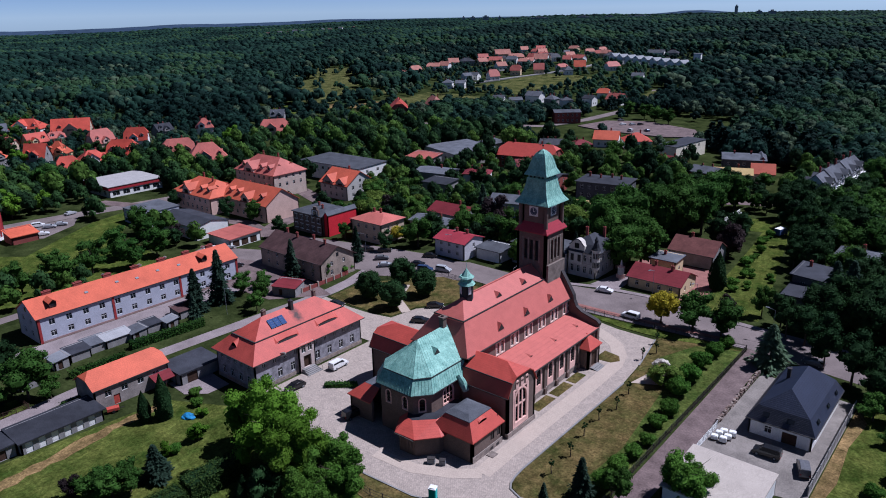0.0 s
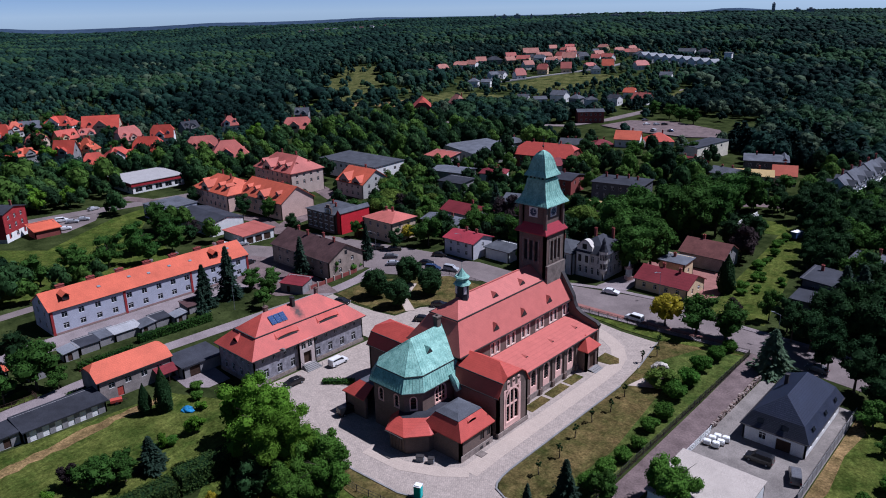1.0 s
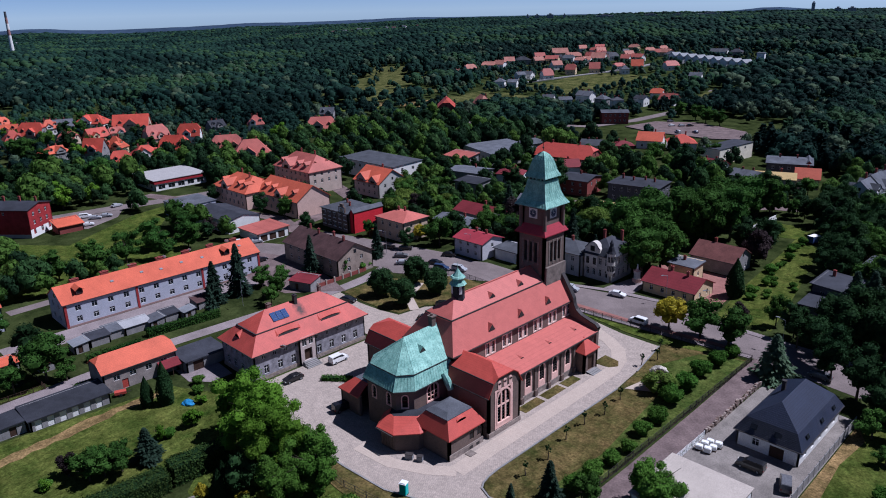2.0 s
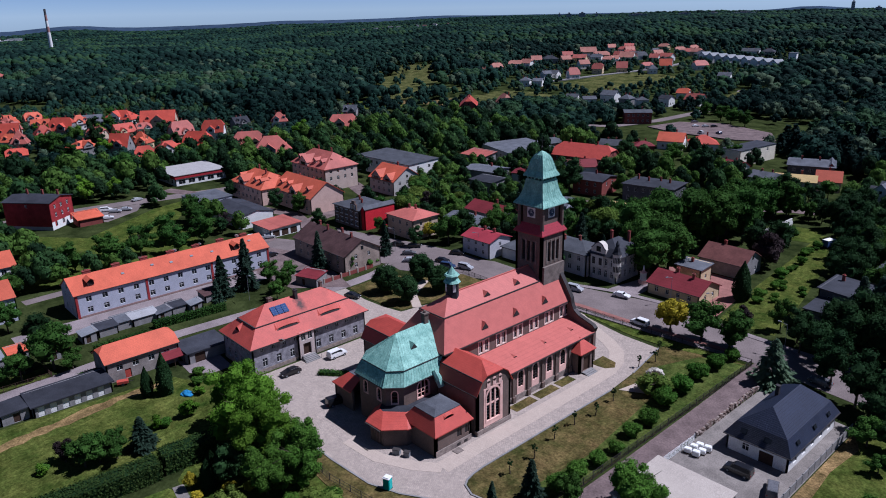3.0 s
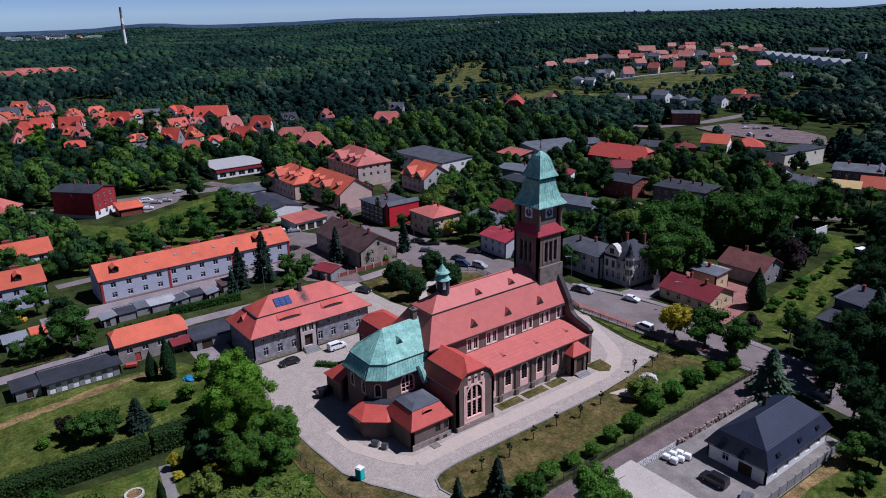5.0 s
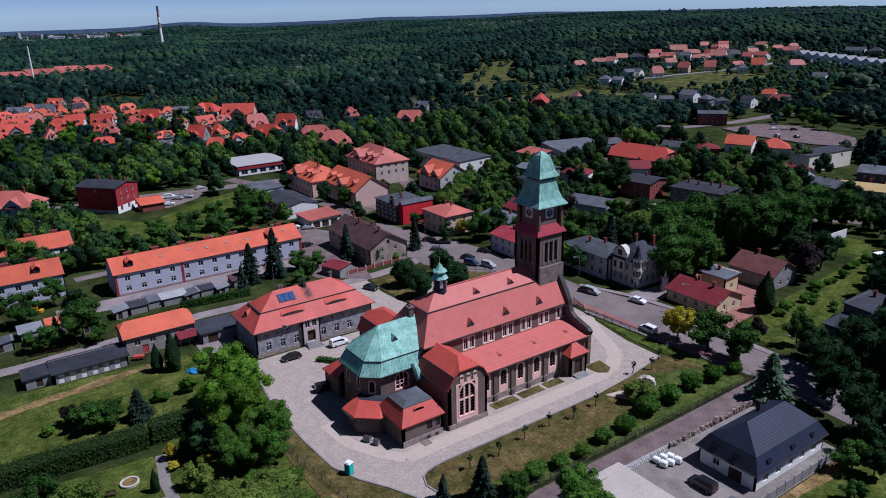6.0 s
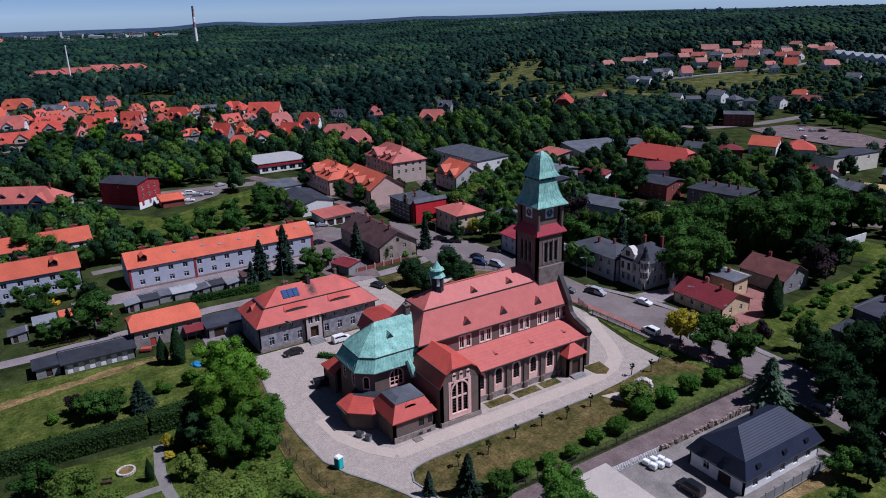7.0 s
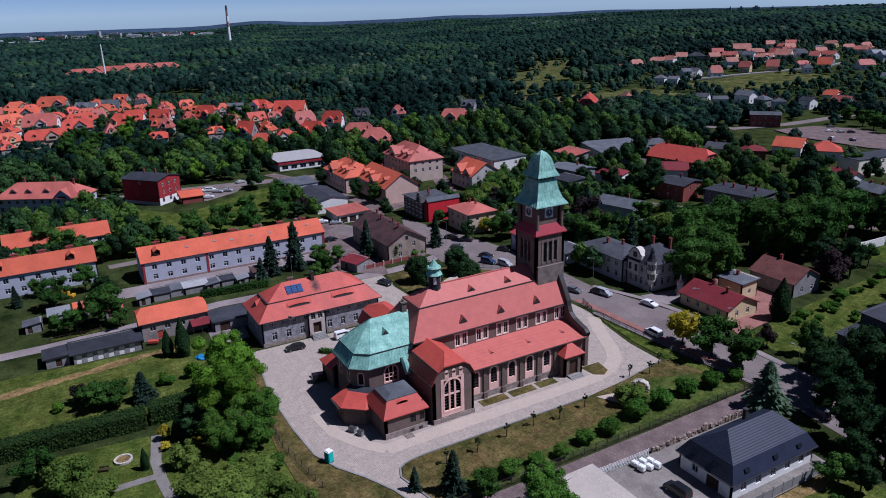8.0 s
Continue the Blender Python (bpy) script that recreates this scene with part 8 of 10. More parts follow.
part("cab", box(bmesh.new(), -0.5, -0.7, 1.6, 0.6, 0.7, 2.7), YEL, lorry)
part("bucket", box(bmesh.new(), 1.2, -0.9, 0.2, 2.0, 0.9, 0.9), YEL, lorry)
for sx in (-1.0, 0.5):
    for sy in (-0.8, 0.8):
        part("wheel", tube(bmesh.new(), (sx, sy - 0.15, 0.45), (sx, sy + 0.15, 0.45), 0.45, 0.45, 12), TYRE, lorry)


PALE_P = plaster("pillar", (0.40, 0.33, 0.28))


def fence(name, a, b, h, step, label, rails=3, m=None, slats=0):
    """A fence with posts, rails and, if asked, upright bars."""
    a, b = Vector((*a, 0)), Vector((*b, 0))
    L = (b - a).length
    d = b - a
    ob = thing(name, a.x, a.y, 0.05, math.degrees(math.atan2(d.y, d.x)), label, "fence", kind="")
    n = max(1, round(L / step))
    m = m or GUTTER
    key = ("post", h)
    if key not in CACHE:
        me = bpy.data.meshes.new("post")
        bm = box(bmesh.new(), -0.05, -0.05, -0.2, 0.05, 0.05, h + 0.05)
        bm.to_mesh(me)
        bm.free()
        CACHE[key] = me
    k2 = ("post", h, m.name)
    if k2 not in CACHE:
        c = CACHE[key].copy()
        c.materials.append(m)
        CACHE[k2] = c
    for i in range(n + 1):
        part("post", CACHE[k2], None, ob, "", pose(L * i / n, 0, 0))
    for i in range(rails):
        z = h * (0.12 + 0.84 * i / max(1, rails - 1))
        part("rail", box(bmesh.new(), 0, -0.02, z - 0.025, L, 0.02, z + 0.025), m, ob)
    if slats:
        bm = bmesh.new()
        k = int(L / slats)
        for i in range(k):
            x = L * (i + 0.5) / k
            box(bm, x - 0.012, -0.012, 0.08, x + 0.012, 0.012, h)
        tagged(part("bar_infill", bm, m, ob, "many thin upright bars"), kind="stuff")
    return ob


fence("fence", (-39.0, 80), (-39.0, 150.2), 1.5, 2.5, "dark metal fence between lawn and lane", 3, GUTTER, 0.14)
fence("fence", (-82.5, 147.9), (-57.2, 149.3), 1.4, 2.5, "dark metal street fence of the churchyard", 3, GUTTER, 0.14)
fence("fence", (-57.2, 149.3), (-39.2, 150.6), 1.4, 2.5, "dark metal street fence of the churchyard", 3, GUTTER, 0.14)
fence("gate", (-90, 150.0), (-84.5, 148.2), 1.6, 2.7, "open dark metal gate of the churchyard", 3, GUTTER, 0.14)
fence("fence", (-98, 146), (-123, 147), 1.2, 2.5, "low metal fence of the parish lawn", 2, GUTTER, 0.16)
fence("fence", (-123, 147), (-138, 129), 1.2, 2.5, "low metal fence of the parish lawn", 2, GUTTER, 0.16)
pw = thing("yard_wall", -15.4, 106, 0.0, 90, "grey concrete panel wall of the bungalow yard", "wall")
for i in range(14):
    part("panel", box(bmesh.new(), i * 2.36 + 0.1, -0.05, -0.1, i * 2.36 + 2.28, 0.05, 1.75), CONCRETE, pw)
    part("post", box(bmesh.new(), i * 2.36 - 0.08, -0.09, -0.1, i * 2.36 + 0.08, 0.09, 1.9), CONCRETE, pw)
board_fence = thing("board_fence", -76.4, 239.6, 0.05, 87, "tall white board fence of a garden court", "fence")
for i in range(16):
    part("board", box(bmesh.new(), 1.08 * i, -0.03, 0.05, 1.08 * i + 1.05, 0.03, 2.0 + 0.03 * (i % 3)), WHITE, board_fence)
fence("fence", (-33.4, 104), (-33.2, 116.5), 1.4, 2.2, "pale slatted gate of the bungalow yard", 6, WHITE)
fence("fence", (-100, 66.4), (-68.5, 64.1), 1.3, 2.5, "thin mesh fence along the churchyard edge", 3, GUTTER)
fence("fence", (-68.5, 64.1), (-54, 66.1), 1.3, 2.5, "thin mesh fence along the churchyard edge", 3, GUTTER)

# terracotta panel wall behind the rectory garden
tw_ = thing("garden_wall", -144.4, 110.5, 0.05, 92.5, "low terracotta panel wall between pale pillars", "wall")
for i in range(7):
    part("panel", box(bmesh.new(), i * 3.0 + 0.3, -0.06, 0, i * 3.0 + 2.8, 0.06, 1.1), BRICK_R, tw_)
    part("pillar", box(bmesh.new(), i * 3.0 - 0.2, -0.2, -0.1, i * 3.0 + 0.2, 0.2, 1.5), PALE_P, tw_)
# white yard wall near the tower, garages and a truck further along
yw = thing("yard_wall", -130, 177, 0, -38, "white rendered yard wall", "wall", kind="structure")
for i in range(5):
    part("panel", box(bmesh.new(), i * 2.9, -0.12, -0.2, i * 2.9 + 2.85, 0.12, 3.0), WHITEW, yw)
truck = thing("box_van", -58, 242, 0.05, 75, "small white and blue box van", "van")
part("box", box(bmesh.new(), -2.2, -1.0, 0.6, 1.2, 1.0, 2.6), mat("blue_tarp", (0.06, 0.10, 0.26), 0.6, 0.2, 2, 6, 0.2), truck, "blue tarpaulin sides")
part("box_roof", box(bmesh.new(), -2.25, -1.05, 2.6, 1.25, 1.05, 2.7), WHITEW, truck)
part("cab", box(bmesh.new(), 1.25, -0.95, 0.5, 2.6, 0.95, 2.1), paint("blue", (0.03, 0.05, 0.11)), truck)
for sx in (-1.4, 1.8):
    for sy in (-0.9, 0.9):
        part("wheel", tube(bmesh.new(), (sx, sy - 0.12, 0.4), (sx, sy + 0.12, 0.4), 0.4, 0.4, 12), TYRE, truck)
# white garden wall
bm = bmesh.new()
gw = thing("garden_wall", -78, 236, 0, 88, "white rendered garden wall", "wall", kind="structure")
for i in range(9):
    part("panel", box(bmesh.new(), i * 2.7, -0.1, -0.2, i * 2.7 + 2.6, 0.1, 1.9), WHITEW, gw)
# stone grotto
grotto = thing("grotto", -50.2, 131.2, 0.1, 35, "pale rough stone grotto arch on the lawn", "grotto")
PALE = mat("pale_limestone", (0.50, 0.46, 0.40), 0.9, 0.3, 3, 6, 0.6, 0.06)


def boulder(bm, c, r, rg_, sub=2):
    m = bmesh.ops.create_icosphere(bm, subdivisions=sub, radius=r, matrix=Matrix.Translation(c))
    off = rg_.uniform(0, 50)
    for v in m["verts"]:
        d = v.co - Vector(c)
        v.co = Vector(c) + d * (1 + 0.28 * noise.noise(d / r * 1.3 + Vector((off, 0, 0))))


rg_s = random.Random(4)
for i in range(15):
    a = math.pi * i / 14
    for k in range(2):
        bm = bmesh.new()
        boulder(bm, (1.5 * math.cos(a) + rg_s.uniform(-.15, .15), 0.5 * k - 0.2 + rg_s.uniform(-.15, .15), 0.3 + 1.6 * math.sin(a)), rg_s.uniform(0.34, 0.55), rg_s, 1)
        part("stone", bm, PALE, grotto)
# rubble wall along the lane
rw = thing("rubble_wall", -33.6, 118, 0, 90, "broken pale stone wall along the lane", "wall")
for i in range(46):
    u = i * 0.52
    top = 0.9 + 0.7 * noise.noise(Vector((u * 0.35, 2.0, 0.0)))
    for k in range(2):
        w_, d_, h_ = rg_s.uniform(0.4, 0.62), rg_s.uniform(0.35, 0.5), max(0.2, top * 0.55)
        bm = box(bmesh.new(), -w_ / 2, -d_ / 2, 0, w_ / 2, d_ / 2, h_ * rg_s.uniform(0.85, 1.2))
        for v in bm.verts:
            v.co += Vector((rg_s.uniform(-.08, .08), rg_s.uniform(-.08, .08), rg_s.uniform(-.06, .06)))
        part("stone", bm, RUBBLE if (i * 7 + k) % 5 < 2 else BRICK, rw, "", pose(u, rg_s.uniform(-0.12, 0.12), k * h_ * 0.95, 0, 0, rg_s.uniform(-12, 12)))
# wrapped building material on pallets
for i in range(3):
    for j in range(2):
        pl = thing("pallet_stack", -32.2 + j * 1.5 + i * 0.35, 112.6 + i * 1.35, 0.06, 12, "white wrapped bags on a wooden pallet", "pallet", "pallets in the yard")
        part("pallet", box(bmesh.new(), -0.6, -0.5, 0, 0.6, 0.5, 0.14), WOOD_D, pl)
        bm = box(bmesh.new(), -0.58, -0.48, 0.14, 0.58, 0.48, 0.95 + 0.15 * ((i + j) % 2))
        bmesh.ops.bevel(bm, geom=bm.edges[:], offset=0.1, segments=2, affect="EDGES")
        part("wrapped_load", bm, WHITE, pl)
# roof windows of the bungalow
for yy in (-6.5, 0.2, 6.0):
    part("roof_window", box(bmesh.new(), -0.35, -0.5, 0, 0.35, 0.5, 0.08), GLASS, dark_house, "", Matrix.Translation((5.1, yy, 4.35)) @ pose(0, 0, 0, 0, 60, 0))
for xx in (-2.6, 1.6):
    part("roof_window", box(bmesh.new(), -0.5, -0.35, 0, 0.5, 0.35, 0.08), GLASS, dark_house, "", Matrix.Translation((xx, -9.65, 4.35)) @ pose(0, 0, 0, 52, 0, 0))
part("chimney", box(box(bmesh.new(), -2.6, 1.4, 6.6, -2.0, 2.0, 8.6), -2.7, 1.3, 8.6, -1.9, 2.1, 8.75), GUTTER, dark_house, "small dark sheet-clad chimney")
heap = thing("tarpaulin_heap", -112.0, 59.1, 0.03, 20, "blue tarpaulin thrown over a garden heap", "tarpaulin")
bm = bmesh.new()
boulder(bm, (0, 0, 0.2), 0.95, rg_s, 3)
for v in bm.verts:
    v.co.z = v.co.z * 0.62 + 0.22 * noise.noise(v.co * 2.1)
    v.co.x *= 1.5
part("tarpaulin", bm, mat("blue_tarpaulin", (0.04, 0.22, 0.45), 0.5, 0.15, 2, 6, 0.4, 0.05), heap)
sheet("garden_lawn", [(-145.5, 30.5), (-145.5, 41.2), (-139.8, 41.2), (-139.8, 30.5)], 0.05, GRASS, "small fenced bright garden lawn", "lawn")
fence("fence", (-139.6, 30), (-139.6, 41.5), 1.2, 2.3, "low dark garden fence along the lane", 3, WOOD_D, 0.3)
fence("fence", (-146, 41.4), (-139.6, 41.4), 1.2, 2.1, "low dark garden fence between plots", 3, WOOD_D, 0.3)
trailer = thing("garden_trailer", -125.3, 51.2, 0.05, 70, "small red garden trailer beside the barn", "trailer")
part("body", box(bmesh.new(), -1.1, -0.6, 0.45, 1.1, 0.6, 1.0), DOOR_RED, trailer)
part("drawbar", box(bmesh.new(), 1.1, -0.05, 0.5, 2.0, 0.05, 0.6), GUTTER, trailer)
for sy in (-0.62, 0.62):
    part("wheel", tube(bmesh.new(), (0, sy - 0.08, 0.3), (0, sy + 0.08, 0.3), 0.3, 0.3, 12), TYRE, trailer)
for x, y, rot in ((-77.6, 36.0, 70), (-72.9, 36.2, 160)):
    bench = thing("bench", x, y, 0.06, rot, "dark wooden garden bench by the path", "bench", "garden benches")
    for k in range(3):
        part("slat", box(bmesh.new(), -0.8, -0.25 + 0.17 * k, 0.44, 0.8, -0.1 + 0.17 * k, 0.48), WOOD_D, bench)
    for k in range(2):
        part("backrest_slat", box(bmesh.new(), -0.8, 0.27, 0.6 + 0.18 * k, 0.8, 0.31, 0.73 + 0.18 * k), WOOD_D, bench)
    for sx in (-0.65, 0.65):
        part("leg", box(box(bmesh.new(), sx - 0.04, -0.24, 0, sx + 0.04, -0.16, 0.44), sx - 0.04, 0.2, 0, sx + 0.04, 0.27, 0.95), GUTTER, bench)
# waste bins and hatches by the choir
for x, y, w in ((-66.6, 76.6, 1.3), (-64.8, 77.4, 1.0)):
    b_ = thing("bin", x, y, 0.06, 30, "grey lidded waste bin beside the choir", "bin")
    part("body", box(bmesh.new(), -w / 2, -0.4, 0, w / 2, 0.4, 0.9), LEAD, b_)
    part("lid", box(bmesh.new(), -w / 2 - 0.04, -0.44, 0.9, w / 2 + 0.04, 0.44, 1.0), GUTTER, b_)
# stone planter ring in the garden
ringp = thing("planter_ring", -79.3, 39.2, 0.05, 0, "round pale stone flower bed ring", "planter")
for i in range(18):
    a = 2 * math.pi * i / 18
    part("stone", box(bmesh.new(), -0.24, -0.16, 0, 0.24, 0.16, 0.4), PALE, ringp, "", pose(1.35 * math.cos(a), 1.35 * math.sin(a), 0, 0, 0, math.degrees(a) + 90))
part("soil", tube(bmesh.new(), (0, 0, 0), (0, 0, 0.25), 1.25, 1.25, 18), EARTH, ringp)


def lamp_post(x, y, h=7.5, rot=0, arm=True):
    ob = thing("street_lamp", x, y, 0.05, rot, "slender grey street lamp on a tall pole", "street lamp", "street lamps")
    part("pole", tube(bmesh.new(), (0, 0, -0.2), (0, 0, h), 0.06, 0.04, 8), LEAD, ob)
    if arm:
        part("arm", tube(bmesh.new(), (0, 0, h), (1.5, 0, h + 0.35), 0.045, 0.04, 6), LEAD, ob)
        bm = box(bmesh.new(), 1.3, -0.16, h + 0.28, 2.1, 0.16, h + 0.42)
        part("lamp", bm, LEAD, ob)


for x, y, r in ((-36.6, 160.2, 180), (-69, 168.5, 250), (-100, 162, 260), (-131, 161.5, 240), (-153, 146, 220), (-148.5, 92.5, 0), (-99, 147.8, 80), (-56.5, 165.8, 250)):
    lamp_post(x, y, 7.0, r)

# ---- far landmarks ----
stack = thing("chimney_stack", -1446, 398, ter(-1446, 398) - 2, 0, "tall white industrial chimney with red bands", "chimney")
STACK_R, STACK_K = plaster("pale_red", (0.36, 0.20, 0.18)), plaster("sooty_band", (0.10, 0.10, 0.11))
for i, m in enumerate((WHITEW, WHITEW, WHITEW, WHITEW, STACK_R, WHITEW, STACK_R, STACK_K)):
    part("shaft", tube(bmesh.new(), (0, 0, i * 9.9), (0, 0, (i + 1) * 9.9), 3.6 - 0.22 * i, 3.6 - 0.22 * (i + 1), 14), m, stack)
mast = thing("mast", -905, 118, ter(-905, 118), 0, "slim pale mast above the institution", "mast")
part("pole", tube(bmesh.new(), (0, 0, 0), (0, 0, 40), 1.2, 0.6, 8), WHITEW, mast)


def slab_block(x, y, w, d, h, rot, m=None):
    zt = ter(x, y) + 6
    ob = thing("tower_block", x, y, zt, rot, "distant pale slab block on the skyline", "tower block", "blocks on the skyline")
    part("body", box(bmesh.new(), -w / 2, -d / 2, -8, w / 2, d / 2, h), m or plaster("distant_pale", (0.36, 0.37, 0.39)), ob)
    part("roof_house", box(bmesh.new(), -w * 0.2, -d / 4, h, w * 0.2, d / 4, h + 3), GREYW, ob)
    for k in range(int(h // 4)):
        part("window_band", box(bmesh.new(), -w / 2 + 1, -d / 2 - 0.12, 2 + 4 * k, w / 2 - 1, -d / 2 - 0.005, 3.0 + 4 * k), plaster("distant_band", (0.2, 0.21, 0.23)), ob)


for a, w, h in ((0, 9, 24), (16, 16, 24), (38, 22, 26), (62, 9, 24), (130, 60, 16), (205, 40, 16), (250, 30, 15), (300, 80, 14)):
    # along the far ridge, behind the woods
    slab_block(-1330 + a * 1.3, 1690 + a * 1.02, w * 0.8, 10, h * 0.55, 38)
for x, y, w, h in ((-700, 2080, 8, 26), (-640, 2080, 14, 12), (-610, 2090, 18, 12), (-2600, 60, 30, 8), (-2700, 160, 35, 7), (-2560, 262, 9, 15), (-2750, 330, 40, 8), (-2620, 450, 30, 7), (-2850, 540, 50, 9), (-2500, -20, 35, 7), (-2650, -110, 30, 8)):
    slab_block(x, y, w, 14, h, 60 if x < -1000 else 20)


def far_house(x, y, w, h, rot, wm, rm, rise=2.5):
    """A house of the far town, seen over the woods."""
    ob = thing("house", x, y, ter(x, y) + 3, rot, "tiny far-off town house above the woods", "house", "houses of the far town")
    part("wall", box(bmesh.new(), -w / 2, -5, -4, w / 2, 5, h), wm, ob)
    V, F_ = roof_shape(w, 10, h, h + rise, "gable", 0.4)
    bm = shell(bmesh.new(), V, F_, 0.3)
    part("roof", bm, rm, ob)
    bm = bmesh.new()
    prism(bm, [(-w / 2, -5), (w / 2, -5), (w / 2, 5), (-w / 2, 5)], h - 0.2, h)
    part("cornice", bm, wm, ob)


r11 = random.Random(41)
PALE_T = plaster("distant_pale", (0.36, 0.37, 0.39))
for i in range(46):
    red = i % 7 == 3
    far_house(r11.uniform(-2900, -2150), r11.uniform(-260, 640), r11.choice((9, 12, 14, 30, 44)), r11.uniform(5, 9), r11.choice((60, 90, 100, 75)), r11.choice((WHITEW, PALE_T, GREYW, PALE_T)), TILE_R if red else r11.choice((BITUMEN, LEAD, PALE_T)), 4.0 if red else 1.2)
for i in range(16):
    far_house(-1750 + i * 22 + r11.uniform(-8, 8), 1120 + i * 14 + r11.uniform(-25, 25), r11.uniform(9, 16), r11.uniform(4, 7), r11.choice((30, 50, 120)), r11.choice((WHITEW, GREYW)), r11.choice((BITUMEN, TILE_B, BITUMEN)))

# ---- trees ----
def blob(c, r, rg, nu=7, nv=5, lump=0.3, squash=0.85):
    """Quads of one lumpy mass of leaves."""
    th = np.linspace(0, 2 * np.pi, nu + 1)
    ph = np.linspace(0.02, np.pi * 0.86, nv + 1)
    rr = 1 + lump * rg.uniform(-1, 1, (nv + 1, nu + 1))
    rr[:, -1] = rr[:, 0]
    rr[0, :] = rr[0, 0]
    X = c[0] + r * rr * np.sin(ph)[:, None] * np.cos(th)[None, :]
    Y = c[1] + r * rr * np.sin(ph)[:, None] * np.sin(th)[None, :]
    Z = c[2] + r * squash * rr * np.cos(ph)[:, None] * np.ones_like(th)[None, :]
    P = np.stack([X, Y, Z], -1)
    Q = np.stack([P[:-1, :-1], P[1:, :-1], P[1:, 1:], P[:-1, 1:]], 2)
    return Q.reshape(-1, 3)


def crown_arrays(seed, n, clumps, R, H, z0, leaf_s, flat=0.4, irregular=0.35, core=(6, 4), fill=0.84, lobe=1.0):
    """Quads of foliage gathered in clumps that fill an uneven crown."""
    rg = np.random.default_rng(seed)
    k = rg.normal(size=(clumps, 3))
    k /= np.linalg.norm(k, axis=1)[:, None]
    rad = rg.uniform(0.35, 1.0, clumps) ** 0.6
    lump = 1 + irregular * rg.normal(size=clumps) * 0.5
    cen = k * rad[:, None] * lump[:, None] * np.array([R * 0.78, R * 0.78, H * 0.40]) + np.array([0, 0, z0 + H / 2])
    cr = rg.uniform(0.24, 0.46, clumps) * R * lobe
    who = rg.integers(0, clumps, n)
    d = rg.normal(size=(n, 3))
    d /= np.linalg.norm(d, axis=1)[:, None]
    d[:, 2] = np.where(d[:, 2] < -0.35, -d[:, 2], d[:, 2])
    p = cen[who] + d * (cr[who] * rg.uniform(0.72, 1.05, n))[:, None]
    nor = d + rg.normal(size=(n, 3)) * flat
    nor /= np.linalg.norm(nor, axis=1)[:, None]
    t = np.cross(nor, rg.normal(size=(n, 3)))
    t /= np.linalg.norm(t, axis=1)[:, None]
    b = np.cross(nor, t)
    s = (leaf_s * rg.uniform(0.6, 1.3, n))[:, None]
    V = np.stack([p - t * s * 0.5, p - b * s * 0.34 + nor * s * 0.08, p + t * s * 0.5, p + b * s * 0.34 + nor * s * 0.08], axis=1)
    V = V.reshape(-1, 3)
    if core:
        V = np.concatenate([V] + [blob(c, r * fill, rg, *core) for c, r in zip(cen, cr)])
    return V


def quads_mesh(name, V, material):
    n = len(V) // 4
    me = bpy.data.meshes.new(name)
    me.vertices.add(n * 4)
    me.vertices.foreach_set("co", V.astype(np.float32).ravel())
    me.loops.add(n * 4)
    me.loops.foreach_set("vertex_index", np.arange(n * 4, dtype=np.int32))
    me.polygons.add(n)
    me.polygons.foreach_set("loop_start", np.arange(0, n * 4, 4, dtype=np.int32))
    me.update(calc_edges=True)
    me.validate()
    me.materials.append(material)
    return me


def trunk_mesh(seed, H, r, R, limbs=7):
    rg = random.Random(seed)
    bm = bmesh.new()
    p = Vector((0, 0, -0.3))
    k = 5
    for i in range(k):
        q = Vector((rg.uniform(-0.12, 0.12) * i, rg.uniform(-0.12, 0.12) * i, H * 0.8 * (i + 1) / k))
        tube(bm, p, q, r * (1 - i / (k + 0.5)), r * (1 - (i + 1) / (k + 0.5)), 7, False)
        p = q
    for i in range(limbs):
        a = i * 2.4 + rg.uniform(-0.3, 0.3)
        z = H * rg.uniform(0.3, 0.62)
        L = R * rg.uniform(0.5, 0.85)
        m = Vector((math.cos(a) * L * 0.5, math.sin(a) * L * 0.5, z + L * 0.28))
        tube(bm, (0, 0, z), m, r * 0.42, r * 0.26, 5, False)
        tube(bm, m, m + Vector((math.cos(a + 0.3) * L * 0.5, math.sin(a + 0.3) * L * 0.5, L * 0.35)), r * 0.26, r * 0.08, 5, False)
    me = bpy.data.meshes.new("trunk")
    bm.to_mesh(me)
    bm.free()
    me.materials.append(BARK)
    return me


def conifer_arrays(seed, n, R, H):
    rg = np.random.default_rng(seed)
    u = rg.uniform(0, 1, n) ** 1.5
    z = 0.6 + u * (H - 0.6)
    tier = 0.8 + 0.2 * np.sin(z / H * 2 * np.pi * 8 + rg.uniform(-0.8, 0.8, n))
    a = rg.uniform(0, 2 * np.pi, n)
    r = R * (1 - u) ** 0.8 * tier * rg.uniform(0.4, 1.05, n) * (0.85 + 0.2 * np.sin(3 * a + 7 * u) + 0.12 * np.sin(7 * a - 11 * u))
    p = np.stack([np.cos(a) * r, np.sin(a) * r, z - 0.25 * r], 1)
    out = np.stack([np.cos(a), np.sin(a), np.full(n, -0.35)], 1) + rg.normal(size=(n, 3)) * 0.25
    out /= np.linalg.norm(out, axis=1)[:, None]
    side = np.cross(out, rg.normal(size=(n, 3)) * 0.4 + np.array([0, 0, 1.0]))
    side /= np.linalg.norm(side, axis=1)[:, None]
    s = (0.16 * R + 0.35 * rg.uniform(0.5, 1.2, n))[:, None]
    V = np.stack([p - out * s * 0.5, p - side * s * 0.25, p + out * s * 0.6, p + side * s * 0.25], 1)
    return V.reshape(-1, 3)


